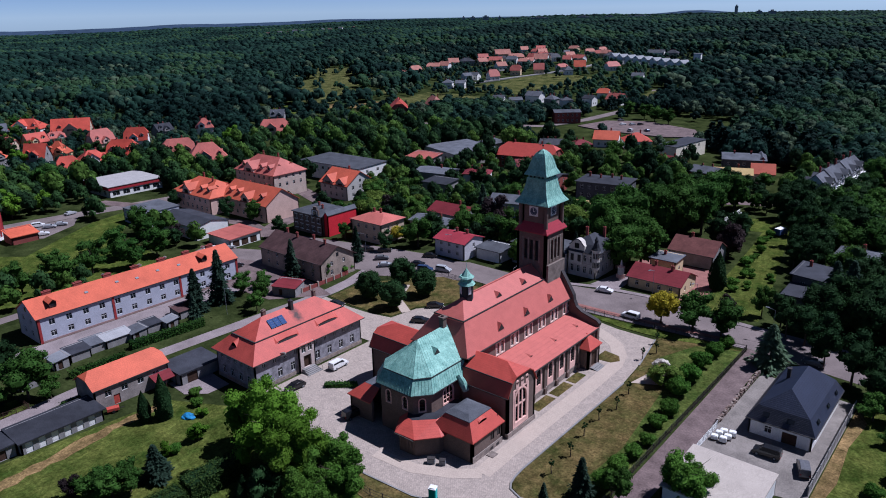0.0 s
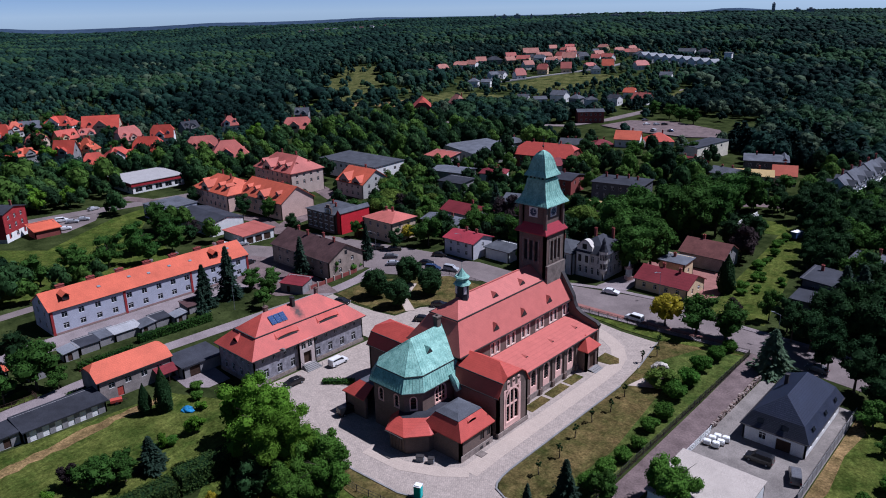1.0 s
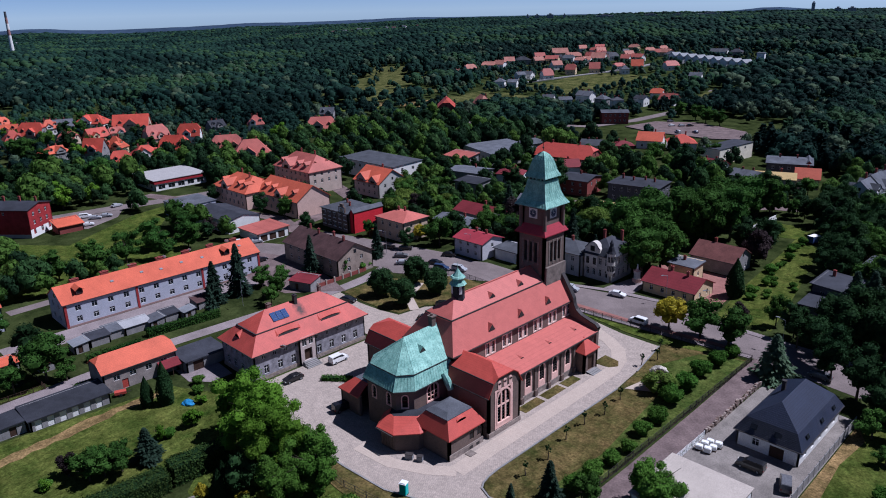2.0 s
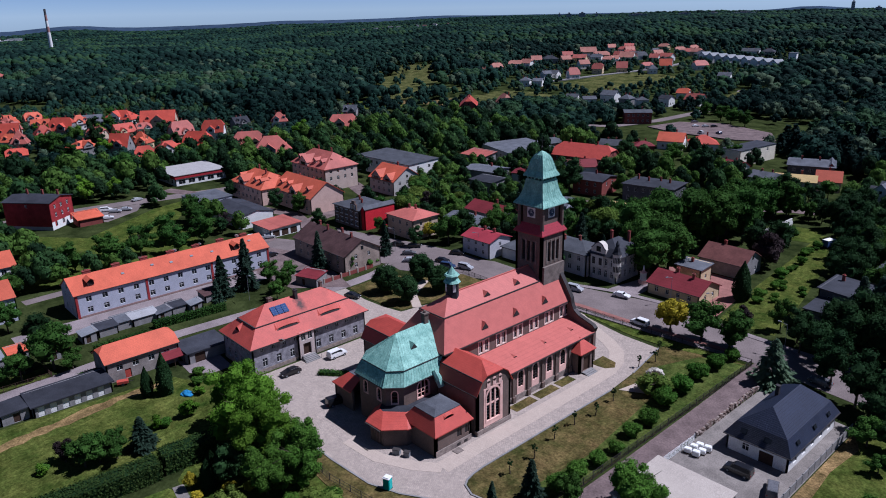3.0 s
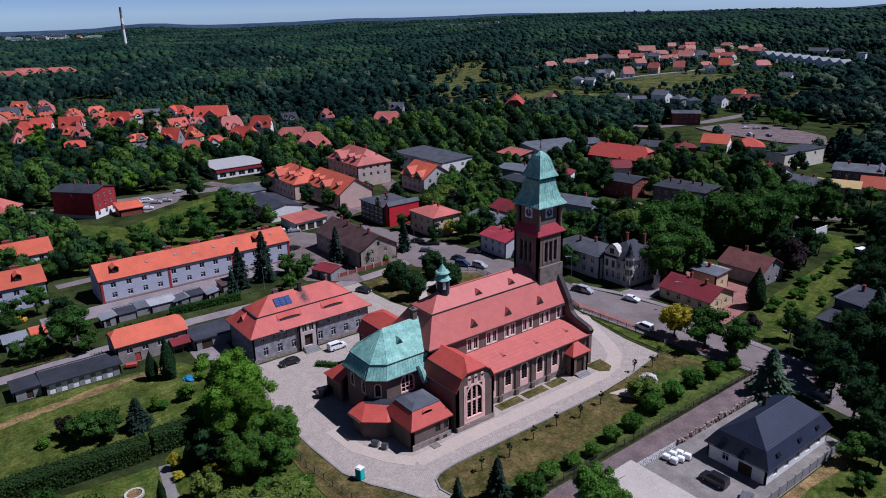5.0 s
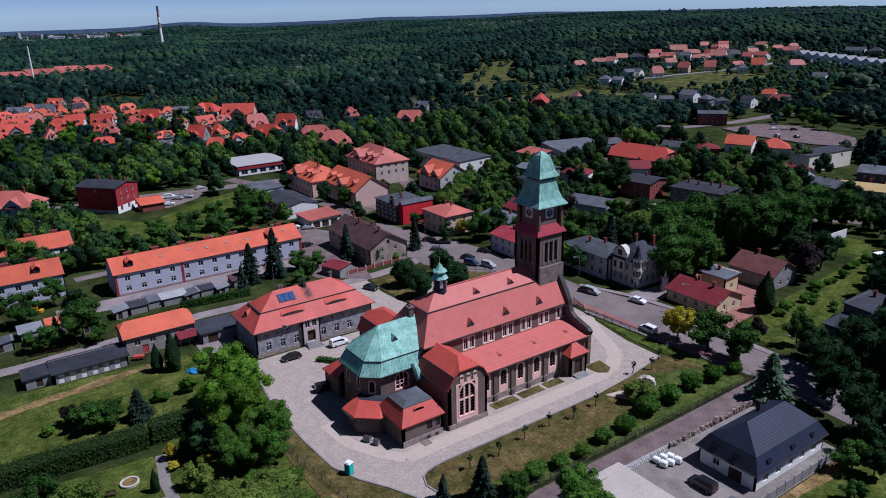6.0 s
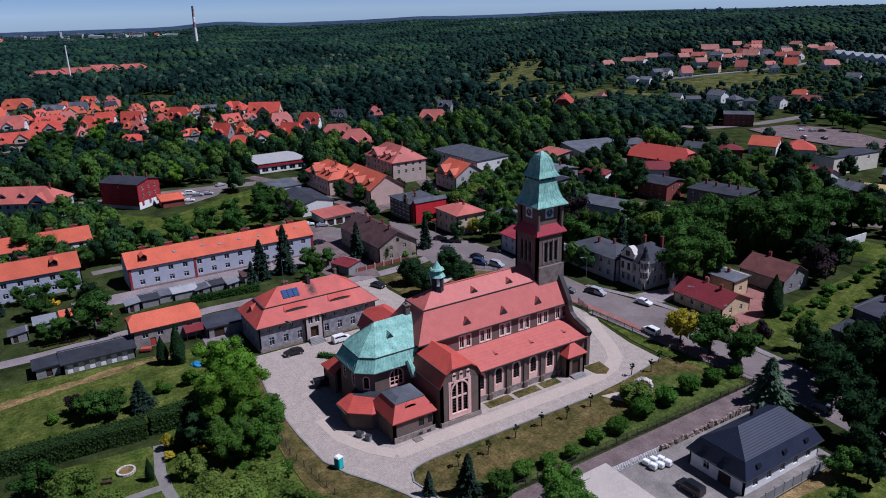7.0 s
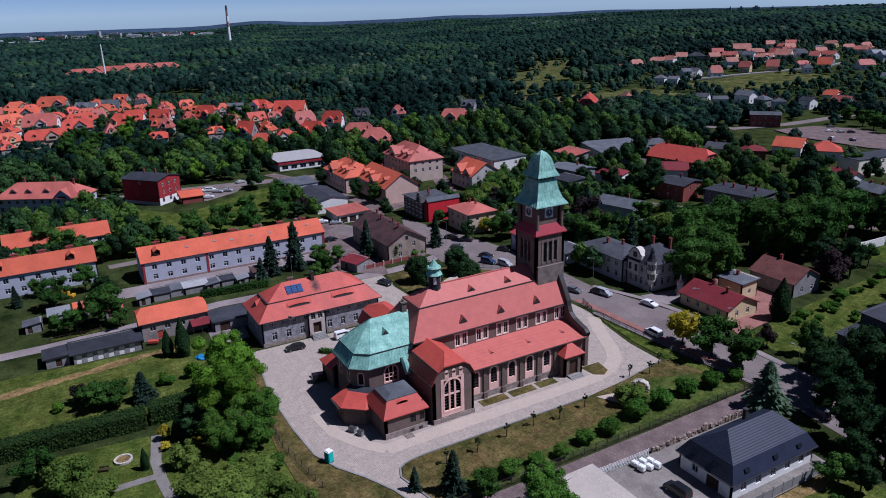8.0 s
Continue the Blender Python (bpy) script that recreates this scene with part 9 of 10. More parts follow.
def hedge_arrays(seed, n, L, W, H, leaf_s):
    """Foliage over the faces of a clipped box."""
    rg = np.random.default_rng(seed)
    w = np.array([W * L, L * H, L * H, W * H, W * H])
    f = rg.choice(5, n, p=w / w.sum())
    a, b = rg.uniform(-0.5, 0.5, n), rg.uniform(0, 1, n)
    P = np.zeros((n, 3))
    N_ = np.zeros((n, 3))
    for i in range(5):
        k = f == i
        if i == 0:
            P[k] = np.stack([a[k] * L, (b[k] - 0.5) * W, np.full(k.sum(), H)], 1)
            N_[k] = (0, 0, 1)
        elif i < 3:
            s = 1 if i == 1 else -1
            P[k] = np.stack([a[k] * L, np.full(k.sum(), s * W / 2), b[k] * H], 1)
            N_[k] = (0, s, 0.3)
        else:
            s = 1 if i == 3 else -1
            P[k] = np.stack([np.full(k.sum(), s * L / 2), a[k] * W, b[k] * H], 1)
            N_[k] = (s, 0, 0.3)
    P += rg.normal(size=(n, 3)) * 0.12
    nor = N_ + rg.normal(size=(n, 3)) * 0.5
    nor /= np.linalg.norm(nor, axis=1)[:, None]
    t = np.cross(nor, rg.normal(size=(n, 3)))
    t /= np.linalg.norm(t, axis=1)[:, None]
    bb = np.cross(nor, t)
    s = (leaf_s * rg.uniform(0.6, 1.3, n))[:, None]
    V = np.stack([P - t * s * 0.5, P - bb * s * 0.35, P + t * s * 0.5, P + bb * s * 0.35], 1)
    return V.reshape(-1, 3)


KINDS = {}


def tree_kind(key, H, R, n, clumps, leaf_s, material, z0=None, limbs=7, fill=0.74, irregular=0.35, lobe=1.0):
    z0 = H * 0.16 if z0 is None else z0
    KINDS[key] = (trunk_mesh(hash_of(key), H, 0.022 * H + 0.06, R, limbs), quads_mesh("crown", crown_arrays(hash_of(key), n, clumps, R, H - z0, z0, leaf_s, fill=fill, irregular=irregular, lobe=lobe), material), H)


def hash_of(key):
    return sum((i + 3) * ord(c) for i, c in enumerate(key))


def conifer_kind(key, H, R, n, material=None):
    bm = tube(bmesh.new(), (0, 0, -0.3), (0, 0, H * 0.95), 0.018 * H + 0.05, 0.02, 7)
    me = bpy.data.meshes.new("trunk")
    bm.to_mesh(me)
    bm.free()
    me.materials.append(BARK)
    KINDS[key] = (me, quads_mesh("crown", conifer_arrays(hash_of(key), n, R, H), material or NEEDLE), H)


tree_kind("lime_a", 15, 6.8, 17000, 84, 0.36, LEAF_L, irregular=0.6, lobe=0.72, z0=1.2)
tree_kind("oak_big", 11, 5.6, 10000, 66, 0.38, LEAF_G, irregular=0.65, lobe=0.7, z0=0.9)
tree_kind("oak_a", 12, 5.2, 1900, 24, 0.58, LEAF)
tree_kind("oak_b", 11, 4.6, 1700, 20, 0.56, LEAF)
tree_kind("oak_c", 14, 5.6, 2000, 24, 0.62, LEAF)
tree_kind("dark_a", 13, 5.4, 1900, 24, 0.60, LEAF_D)
tree_kind("dark_b", 15, 6.0, 2100, 26, 0.64, LEAF_D)
tree_kind("fresh_a", 9, 4.0, 1800, 28, 0.60, LEAF_L)
tree_kind("purple", 8, 3.6, 1600, 26, 0.6, LEAF_P)
tree_kind("big_oak", 18, 6.2, 4000, 46, 0.68, LEAF)
tree_kind("golden", 8.5, 3.6, 3000, 34, 0.45, LEAF_Y)
tree_kind("willow", 9, 5.0, 3600, 44, 0.50, LEAF_W)
tree_kind("sapling", 3.6, 0.62, 170, 7, 0.24, LEAF_D, z0=1.3, limbs=3)
tree_kind("ball", 7.5, 3.6, 5000, 90, 0.38, LEAF_D, z0=0.6, limbs=4, irregular=0.04)
tree_kind("bush", 2.6, 1.7, 2000, 40, 0.24, LEAF_G, z0=0.05, limbs=3, irregular=0.08)
tree_kind("bush_w", 3.6, 2.3, 1800, 26, 0.30, LEAF_W, z0=0.05, limbs=3)
tree_kind("shrub", 1.6, 1.2, 500, 12, 0.28, LEAF_L, z0=0.02, limbs=3)
conifer_kind("spruce_a", 14, 4.0, 4200)
conifer_kind("spruce_b", 11, 3.4, 3400)
conifer_kind("larch", 10, 5.2, 1900, NEEDLE_L)


def column_kind(key, H, R, n, material):
    """A dense column of foliage, rounded at the top."""
    rg = np.random.default_rng(hash_of(key))
    u = rg.uniform(0, 1, n)
    a = rg.uniform(0, 2 * np.pi, n)
    r = R * np.minimum(1.0, 0.75 + u) * np.clip(1 - np.clip((u - 0.25) / 0.75, 0, 1) ** 1.7, 0.03, 1) * (1 + 0.1 * np.sin(3 * a + 9 * u)) * rg.uniform(0.86, 1.06, n)
    p = np.stack([np.cos(a) * r, np.sin(a) * r, 0.1 + u * (H - 0.2)], 1)
    nor = np.stack([np.cos(a), np.sin(a), 0.4 + 0 * a], 1) + rg.normal(size=(n, 3)) * 0.35
    nor /= np.linalg.norm(nor, axis=1)[:, None]
    t = np.cross(nor, rg.normal(size=(n, 3)) * 0.4 + np.array([0.01, 0, 1.0]))
    t /= np.linalg.norm(t, axis=1)[:, None]
    b = np.cross(nor, t)
    s = (0.30 * rg.uniform(0.6, 1.3, n))[:, None]
    V = np.stack([p - t * s * 0.35, p - b * s * 0.6, p + t * s * 0.35, p + b * s * 0.6], 1).reshape(-1, 3)
    cores = [blob((0, 0, H * k), R * q, rg, 10, 5, 0.08, 1.5) for k, q in ((0.2, 0.8), (0.40, 0.76), (0.58, 0.58), (0.72, 0.4))]
    bm = tube(bmesh.new(), (0, 0, -0.3), (0, 0, H * 0.8), 0.12, 0.03, 7)
    me = bpy.data.meshes.new("trunk")
    bm.to_mesh(me)
    bm.free()
    me.materials.append(BARK)
    KINDS[key] = (me, quads_mesh("crown", np.concatenate([V] + cores), material), H)


column_kind("thuja", 7.5, 1.5, 4200, LEAF_D)
NAMES = {"big_oak": ("tree", "very tall dark green spreading tree"), "oak_big": ("tree", "dense lively green tree beside the churchyard"), "larch": ("larch", "loose spreading blue-green larch tree by the lane"), "lime_a": ("lime_tree", "big fresh green lime tree in full leaf"), "oak_a": ("tree", "broad green deciduous tree"), "oak_b": ("tree", "round green deciduous tree"), "oak_c": ("tree", "tall green deciduous tree"), "dark_a": ("tree", "dark green deciduous tree"), "dark_b": ("tree", "tall dark green deciduous tree"), "fresh_a": ("tree", "small fresh green tree"), "purple": ("tree", "small purple-leaved ornamental garden tree"), "golden": ("golden_tree", "golden yellow-leaved street tree"), "willow": ("tree", "loose grey-green willow-like tree"), "sapling": ("sapling", "young staked sapling on the lawn"), "ball": ("round_tree", "dark tree clipped to a ball"), "bush": ("bush", "rounded green garden bush"), "bush_w": ("bush", "loose grey-green flowering bush"), "shrub": ("shrub", "low fresh green shrub"), "spruce_a": ("spruce", "tall dense blue-green spruce tree"), "spruce_b": ("spruce", "slender blue-green spruce tree"), "thuja": ("thuja", "dark green columnar thuja tree")}
TREE_N = [0]


def tree(key, x, y, h=None, wide=1.0, group="", z=None):
    """A tree of a kind at a place, h metres high."""
    tr, cr, H = KINDS[key]
    s = (h or H) / H
    TREE_N[0] += 1
    nm, lb = NAMES[key]
    ob = thing(nm, x, y, ter(x, y) if z is None else z, (TREE_N[0] * 137.5) % 360, lb, "bush" if nm in ("bush", "shrub") else "tree", group)
    ob.scale = (s * wide, s * wide, s)
    part("trunk", tr, None, ob)
    part("crown", cr, None, ob)
    return ob



# ---- planted trees ----
tree("lime_a", -86.5, 60.0, 14.5)
tree("lime_a", -79.5, 58.5, 13.0)
tree("oak_big", -70.5, 60.5, 9.0)
tree("oak_big", -72.5, 55.0, 8.5)
tree("oak_big", -75.5, 62.0, 9.5)
tree("fresh_a", -94.5, 61.5, 11)
tree("dark_a", -78.5, 52.0, 7.5)
tree("willow", -60.4, 56.0, 5.5, 1.5)
tree("willow", -55.0, 57.5, 4.6, 1.5)
tree("bush_w", -51.0, 60.5, 4.0, 1.3)
tree("bush", -63.6, 61.0, 2.4, 1.3)
tree("bush", -66.0, 56.0, 2.6, 1.2)
tree("oak_a", -199, 36, 12, 1.1)
tree("willow", -57.0, 52.5, 5.5, 1.5)
tree("willow", -61.5, 49.5, 5.5, 1.4)
tree("willow", -52.5, 51.0, 5.5, 1.2)
tree("willow", -73.5, 31.0, 6.5, 1.1)
tree("willow", -67.5, 34.0, 5.5, 1.2)
tree("oak_b", -79.5, 26.5, 6.5, 1.2)
tree("bush_w", -71.8, 48.2, 4.2)
tree("thuja", -117.0, 53.2, 6.6, 0.95)
tree("thuja", -115.3, 56.2, 9.4, 0.85)
tree("thuja", -74.6, 42.2, 4.4, 0.8)
tree("thuja", -80.6, 48.9, 5.6, 1.1)
tree("thuja", -82.4, 50.6, 5.4, 1.1)
tree("spruce_b", -99.0, 45.4, 6.4, 1.6)
tree("bush", -103.4, 51.2, 1.8)
tree("bush", -103.6, 30.4, 1.7)
for x, y, h in ((-100.6, 36.2, 6), (-99.4, 41.0, 5.5), (-100, 38.4, 5.5), (-102.6, 38.6, 4.5)):
    tree("oak_b", x, y, h, 1.2)
tree("purple", -104.5, 34.2, 4.2)
tree("shrub", -103.4, 30.2, 1.8)
tree("fresh_a", -103.6, 56.0, 3.6, 1.3)
tree("bush", -118.0, 64.4, 1.9, 1.1)
tree("bush", -114.6, 62.6, 1.7, 1.2)
tree("shrub", -110.2, 61.0, 1.6, 1.3)
tree("shrub", -104, 50, 2.2)
for x, y, h in ((-82.2, 46.6, 3.2), (-77.2, 50.8, 1.8), (-75.2, 53.4, 1.6), (-79, 46.2, 1.5)):
    tree("golden", x, y, h, 0.8 if h > 3 else 1.6, "golden garden shrubs")
for x, y, h in ((-126.6, 121.8, 7.8), (-117.6, 121.2, 7.4), (-126.6, 134.0, 8.0), (-116.6, 132.2, 7.6)):
    tree("ball", x, y, h, 1.0, "clipped round trees of the parish lawn")
for i, (x, y, h) in enumerate(((-43.2, 150, 2.6), (-43.6, 144, 3.2), (-44.2, 137.4, 3.4), (-43.6, 130.2, 3.4), (-43.2, 123.4, 3.6), (-41.8, 115.4, 3.0), (-41.6, 109.9, 2.6), (-40.6, 103.8, 2.2), (-40.8, 98.8, 2.4), (-41, 93.6, 2.9), (-40.9, 88.8, 3.0))):
    tree("bush", x, y, h, 1.05, "round bushes along the lawn fence")
for x, y in ((-56, 142), (-54, 137.5), (-50.9, 117.7), (-50.1, 111.0), (-50.9, 105.7), (-50.5, 99.4), (-49.2, 92.5), (-49.2, 86.4), (-55.2, 133)):
    tree("sapling", x, y, 3.4, 1.0, "saplings on the lawn")
tree("bush_w", -46.8, 125.6, 3.8, 1.6)
tree("bush_w", -47.8, 127.6, 3.0)
tree("spruce_b", -45.8, 78.6, 4.4)
tree("spruce_b", -42.2, 83.6, 7.6, 1.1)
tree("golden", -60, 153.4, 8.2, 1.05)
tree("golden", -155.1, 162.5, 5.5, 1.1)
tree("oak_b", -52.6, 154.2, 9.4, 1.25)
tree("oak_a", -46.2, 154.9, 8.8, 1.2)
tree("thuja", -57.6, 183.4, 10.5, 1.1)
tree("larch", -33.0, 146.2, 9.5, 1.1)
tree("purple", -49.3, 167.9, 5.0, 1.1)
tree("oak_b", -42.4, 171.7, 8.0, 0.8)
for i in range(15):
    tree("bush", -53.6 - 7.4 * i / 14 + 0.8 * math.sin(5 * i), 184 + 4.0 * i + math.sin(3 * i), 1.7 + 0.7 * math.sin(2.3 * i), 1.15 + 0.2 * math.cos(i), "loose shrubs along the side garden")
tree("spruce_a", -29.6, 182.0, 14, 1.2)
for x, y, h in ((-54, 200, 1.7), (-52.8, 197.2, 1.5), (-48.5, 199.1, 1.6), (-47.2, 196.4, 1.4), (-51.8, 190, 1.6), (-50.9, 187.2, 1.3)):
    tree("bush", x, y, h, 1.1, "shrubs of the garden strip")
for x, y, h in ((-24, 152, 9), (-18, 148, 11), (-11, 147, 11), (-13, 142, 8), (-5, 150, 12), (2, 146, 11), (-9, 137, 6), (-26, 168, 11), (-19, 170, 12), (-12, 166, 12), (-4, 168, 13), (4, 172, 13), (-27, 178, 12), (-20, 176, 13), (-27, 200, 12), (-34.5, 163, 8), (-26.3, 157.7, 10), (-37, 168, 8), (-30, 161, 9), (-31, 172, 10), (-39, 206, 11), (-40.5, 213, 12), (-46, 212, 9), (-47, 222, 10), (-50, 234, 10), (-52, 246, 11), (-44, 232, 12), (-42, 245, 12), (-42, 220, 11), (-46, 258, 11), (-64, 262, 10), (-56, 262, 11), (-58, 270, 12)):
    tree("dark_a" if int(x) % 2 else "dark_b", x, y, h)
tree("oak_big", -29.8, 92.4, 9.0, 1.0)
tree("oak_b", -37.5, 87.0, 6.0)
tree("spruce_a", -156.4, 88.9, 11.5, 1.15)
tree("spruce_a", -156.6, 96.2, 14.5, 1.0)
tree("oak_a", -157, 103.5, 6, 1.2)
tree("oak_b", -156, 109.5, 5, 1.3)
tree("spruce_b", -152.0, 141.3, 11, 0.8)
tree("spruce_b", -149.5, 84, 8)
tree("oak_a", -148, 102.4, 7)
tree("oak_b", -143.5, 98, 6)
tree("oak_b", -140.2, 45.9, 5, 1.2)
tree("spruce_b", -154.6, 118.6, 12, 0.9)
tree("oak_b", -147.6, 124, 5.5)
tree("bush", -147, 130.5, 2.6, 1.2)
tree("bush", -147.6, 133.6, 2.4, 1.2)
for x, y, h in ((-206, 66, 9), (-203, 76, 9), (-207, 86, 10), (-202, 96, 9), (-206, 106, 9), (-213, 98, 10), (-214, 78, 8), (-215, 110, 9), (-232, 116, 10), (-226, 112, 9)):
    tree("oak_a", x, y, h, 1.2, "trees behind the apartment block")
for x, y, h in ((-8, 129, 3.4), (-5, 118, 2.5), (-7.5, 112, 2), (-1, 124, 4), (3, 112, 3), (-8, 101, 2.0), (-4, 103, 2.6), (4, 131, 6), (-12, 136, 5.5)):
    tree('oak_b' if h > 3 else 'bush', x, y, h, 1.3, 'shrubs of the rough plot')
for x, y in ((-196, 452), (-206, 458), (-184, 446), (-222, 466)):
    tree('oak_a', x, y, 10, 1.2, 'trees round the square', ter(x, y))
tree("fresh_a", -293, 96, 11, 1.1)
tree("fresh_a", -292, 108, 9)
tree("oak_c", -209.4, 33.5, 11.5, 1.15)
tree("oak_c", -143.2, 42.9, 10.5, 1.2)


def hedge(x, y, rot, L, W, H, material, label):
    ob = thing("hedge", x, y, 0, rot, label, "hedge")
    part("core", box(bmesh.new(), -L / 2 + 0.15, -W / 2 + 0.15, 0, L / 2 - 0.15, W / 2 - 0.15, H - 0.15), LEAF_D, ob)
    tagged(part("foliage", quads_mesh("foliage", hedge_arrays(int(abs(x * 7 + y)), int(max(300, (L * W + 2 * L * H) * 26)), L, W, H, 0.34), material), None, ob, "dense clipped foliage"), kind="stuff")
    keep(x - 2, y - 2, x + 2, y + 2)


hedge(-90.4, 30.5, 86.5, 28, 3.6, 3.3, HEDGE_L, "tall dark clipped conifer hedge")
hedge(-90.0, 50.4, 88, 10.2, 3.6, 3.6, HEDGE_L, "tall dark clipped conifer hedge")
hedge(-148.0, 76, 85, 18, 1.6, 1.9, LEAF, "clipped green hedge along the lane")
hedge(-134.0, 47.6, 90, 5, 1.0, 1.4, LEAF, "clipped green hedge along the lane")
hedge(-145.5, 58, 88, 12, 1.2, 1.6, LEAF, "clipped green hedge along the lane")
hedge(-98.0, 85, 40, 6.5, 1.4, 0.9, LEAF, "low clipped hedge in the churchyard")

# gardens of the town: individual trees close by, joined ones further out
rg = random.Random(7)
placed = []
GARDEN = []


# paved courts and streets between the houses, with few trees
COURTS = [(-236, 318, -150, 346), (-264, 194, -218, 213), (-246, 128, -190, 174), (-264, 160, -226, 176), (-214, 166, -192, 196), (-236, 174, -206, 190), (-292, 124, -262, 150), (-182, 140, -160, 158), (-114, 288, -72, 336), (-142, 312, -112, 352), (-150, 222, -110, 250), (-160, 236, -146, 262)]


def scatter(x0, y0, x1, y1, n, kinds, hmin, hmax, gap=1.0, single=False, group="garden trees of the town"):
    c = 0
    for _ in range(n * 8):
        if c >= n:
            break
        x, y = rg.uniform(x0, x1), rg.uniform(y0, y1)
        h = rg.uniform(hmin, hmax)
        r = h * 0.32
        if blocked(x, y, r * 0.7) or any((x - a) ** 2 + (y - b) ** 2 < (gap + 0.62 * (r + s)) ** 2 for a, b, s in placed):
            continue
        placed.append((x, y, r))
        kind_, wide, pick = rg.choice(kinds), rg.uniform(0.9, 1.2), rg.random()
        c += 1
        if pick < 0.85 and any(a < x < e and b < y < d for a, b, e, d in COURTS):
            continue
        if single:
            tree(kind_, x, y, h, wide, group)
        else:
            GARDEN.append((x, y, h, pick))


TOWN = ["oak_a", "oak_b", "oak_c", "dark_a", "oak_a", "oak_b", "purple", "willow", "spruce_b", "dark_b"]
keep(-92, 164, -58, 194)
scatter(-150, 168, -60, 232, 60, TOWN, 7, 13, single=True)
for x, y, h in ((-83, 180.5, 15), (-81.5, 188, 16), (-86, 190, 16), (-91, 188, 15)):
    tree('big_oak', x, y, h, 1.1, 'tall trees behind the villa')
for i, (x, y, h) in enumerate(((-96, 194, 18), (-91, 201, 19), (-97, 209, 19), (-88, 211, 20), (-83, 219, 19), (-92, 221, 18), (-79, 228, 19), (-87, 233, 18), (-84, 240, 17), (-84, 250, 18), (-100, 200, 17), (-80, 262, 15))):
    tree('big_oak', x, y, h, 1.0, 'tall trees behind the villa')
for k_, x, y, h in (('fresh_a', -433, 83, 12), ('oak_b', -415, 93, 10), ('big_oak', -413, 117, 14), ('dark_b', -416, 141, 13), ('dark_a', -480, 74, 11), ('fresh_a', -324, 99, 10), ('oak_b', -386, 49, 13), ('oak_c', -358, 56, 13), ('big_oak', -320, 63, 14), ('dark_b', -352, 84, 14), ('dark_a', -325, 111, 12), ('oak_c', -323, 123, 13), ('dark_a', -319, 134, 11), ('fresh_a', -353, 236, 12), ('dark_a', -437, 187, 9), ('oak_c', -335, 180, 10), ('oak_b', -342, 70, 13), ('dark_b', -335, 92, 13)):
    tree(k_, x, y, h, 1.15, "tall trees by the main road")
for k_, x, y, h in (('oak_a', -213, 147.5, 8.5), ('dark_a', -225.5, 145, 8), ('dark_b', -254, 140.5, 7.5), ('oak_c', -171, 154, 6)):
    tree(k_, x, y, h)
for k_, x, y, h in (('dark_b', -159, 242, 14), ('fresh_a', -177, 289, 10), ('oak_b', -193, 191, 11), ('fresh_a', -174, 188, 8), ('oak_c', -329, 201, 9), ('dark_a', -179, 312, 11), ('dark_a', -180, 240, 9), ('oak_c', -148, 220, 10), ('oak_b', -157, 318, 11), ('dark_b', -135, 309, 13), ('oak_a', -186, 202, 10), ('dark_a', -224, 240, 9), ('oak_b', -138, 340, 10)):
    tree(k_, x, y, h, 1.15, "tall trees of the town")
scatter(-560, 40, -380, 200, 46, ["oak_a", "oak_b", "dark_a", "oak_c", "fresh_a"], 7, 11, single=True, group="trees of the garden suburb")
scatter(-215, 112, -112, 200, 36, TOWN, 5, 10, single=True)
scatter(-104, 222, -64, 300, 34, ["dark_a", "dark_b", "oak_c"], 7, 11, single=True)
scatter(-32, 165, -4, 240, 34, ['dark_a', 'dark_b', 'oak_c', 'spruce_a'], 9, 15, 0.3, True)

scatter(-200, 20, -140, 50, 12, TOWN, 5, 9, single=True)
scatter(-235, 165, -100, 262, 170, TOWN, 4, 8.5)
scatter(-345, 10, -288, 205, 46, TOWN, 11, 15, 0.3)
scatter(-345, 255, -200, 345, 60, TOWN, 11, 15, 0.2)
scatter(-345, 185, -55, 345, 240, TOWN, 6.5, 12.5)
scatter(-345, 20, -195, 200, 300, TOWN, 6, 11)
scatter(-36, 222, 90, 345, 200, TOWN, 6, 12)
scatter(-48, 226, 4, 345, 46, ['oak_b', 'dark_a', 'oak_c', 'oak_a'], 8, 13, 0.4, True)
scatter(-4, 165, 60, 222, 26, ["dark_a", "dark_b", "oak_c"], 9, 14, 1.0, True)
scatter(-345, -60, -180, 40, 120, TOWN, 7, 13)


# ---- woods ----
def crown_masses(seed, n, H):
    """Centres and radii of the rounded masses of a crown one unit wide."""
    rg_ = np.random.default_rng(seed)
    C, R_ = [], []
    for k in range(n):
        a = 2.4 * k + rg_.uniform(-0.5, 0.5)
        q = 0.0 if k == 0 else rg_.uniform(0.3, 0.74)
        C.append((q * math.cos(a), q * math.sin(a), H * (0.66 if k == 0 else 0.68 - 0.4 * q + rg_.uniform(-0.16, 0.12))))
        R_.append(rg_.uniform(0.26, 0.44) if k else 0.52)
    return np.array(C), np.array(R_), rg_


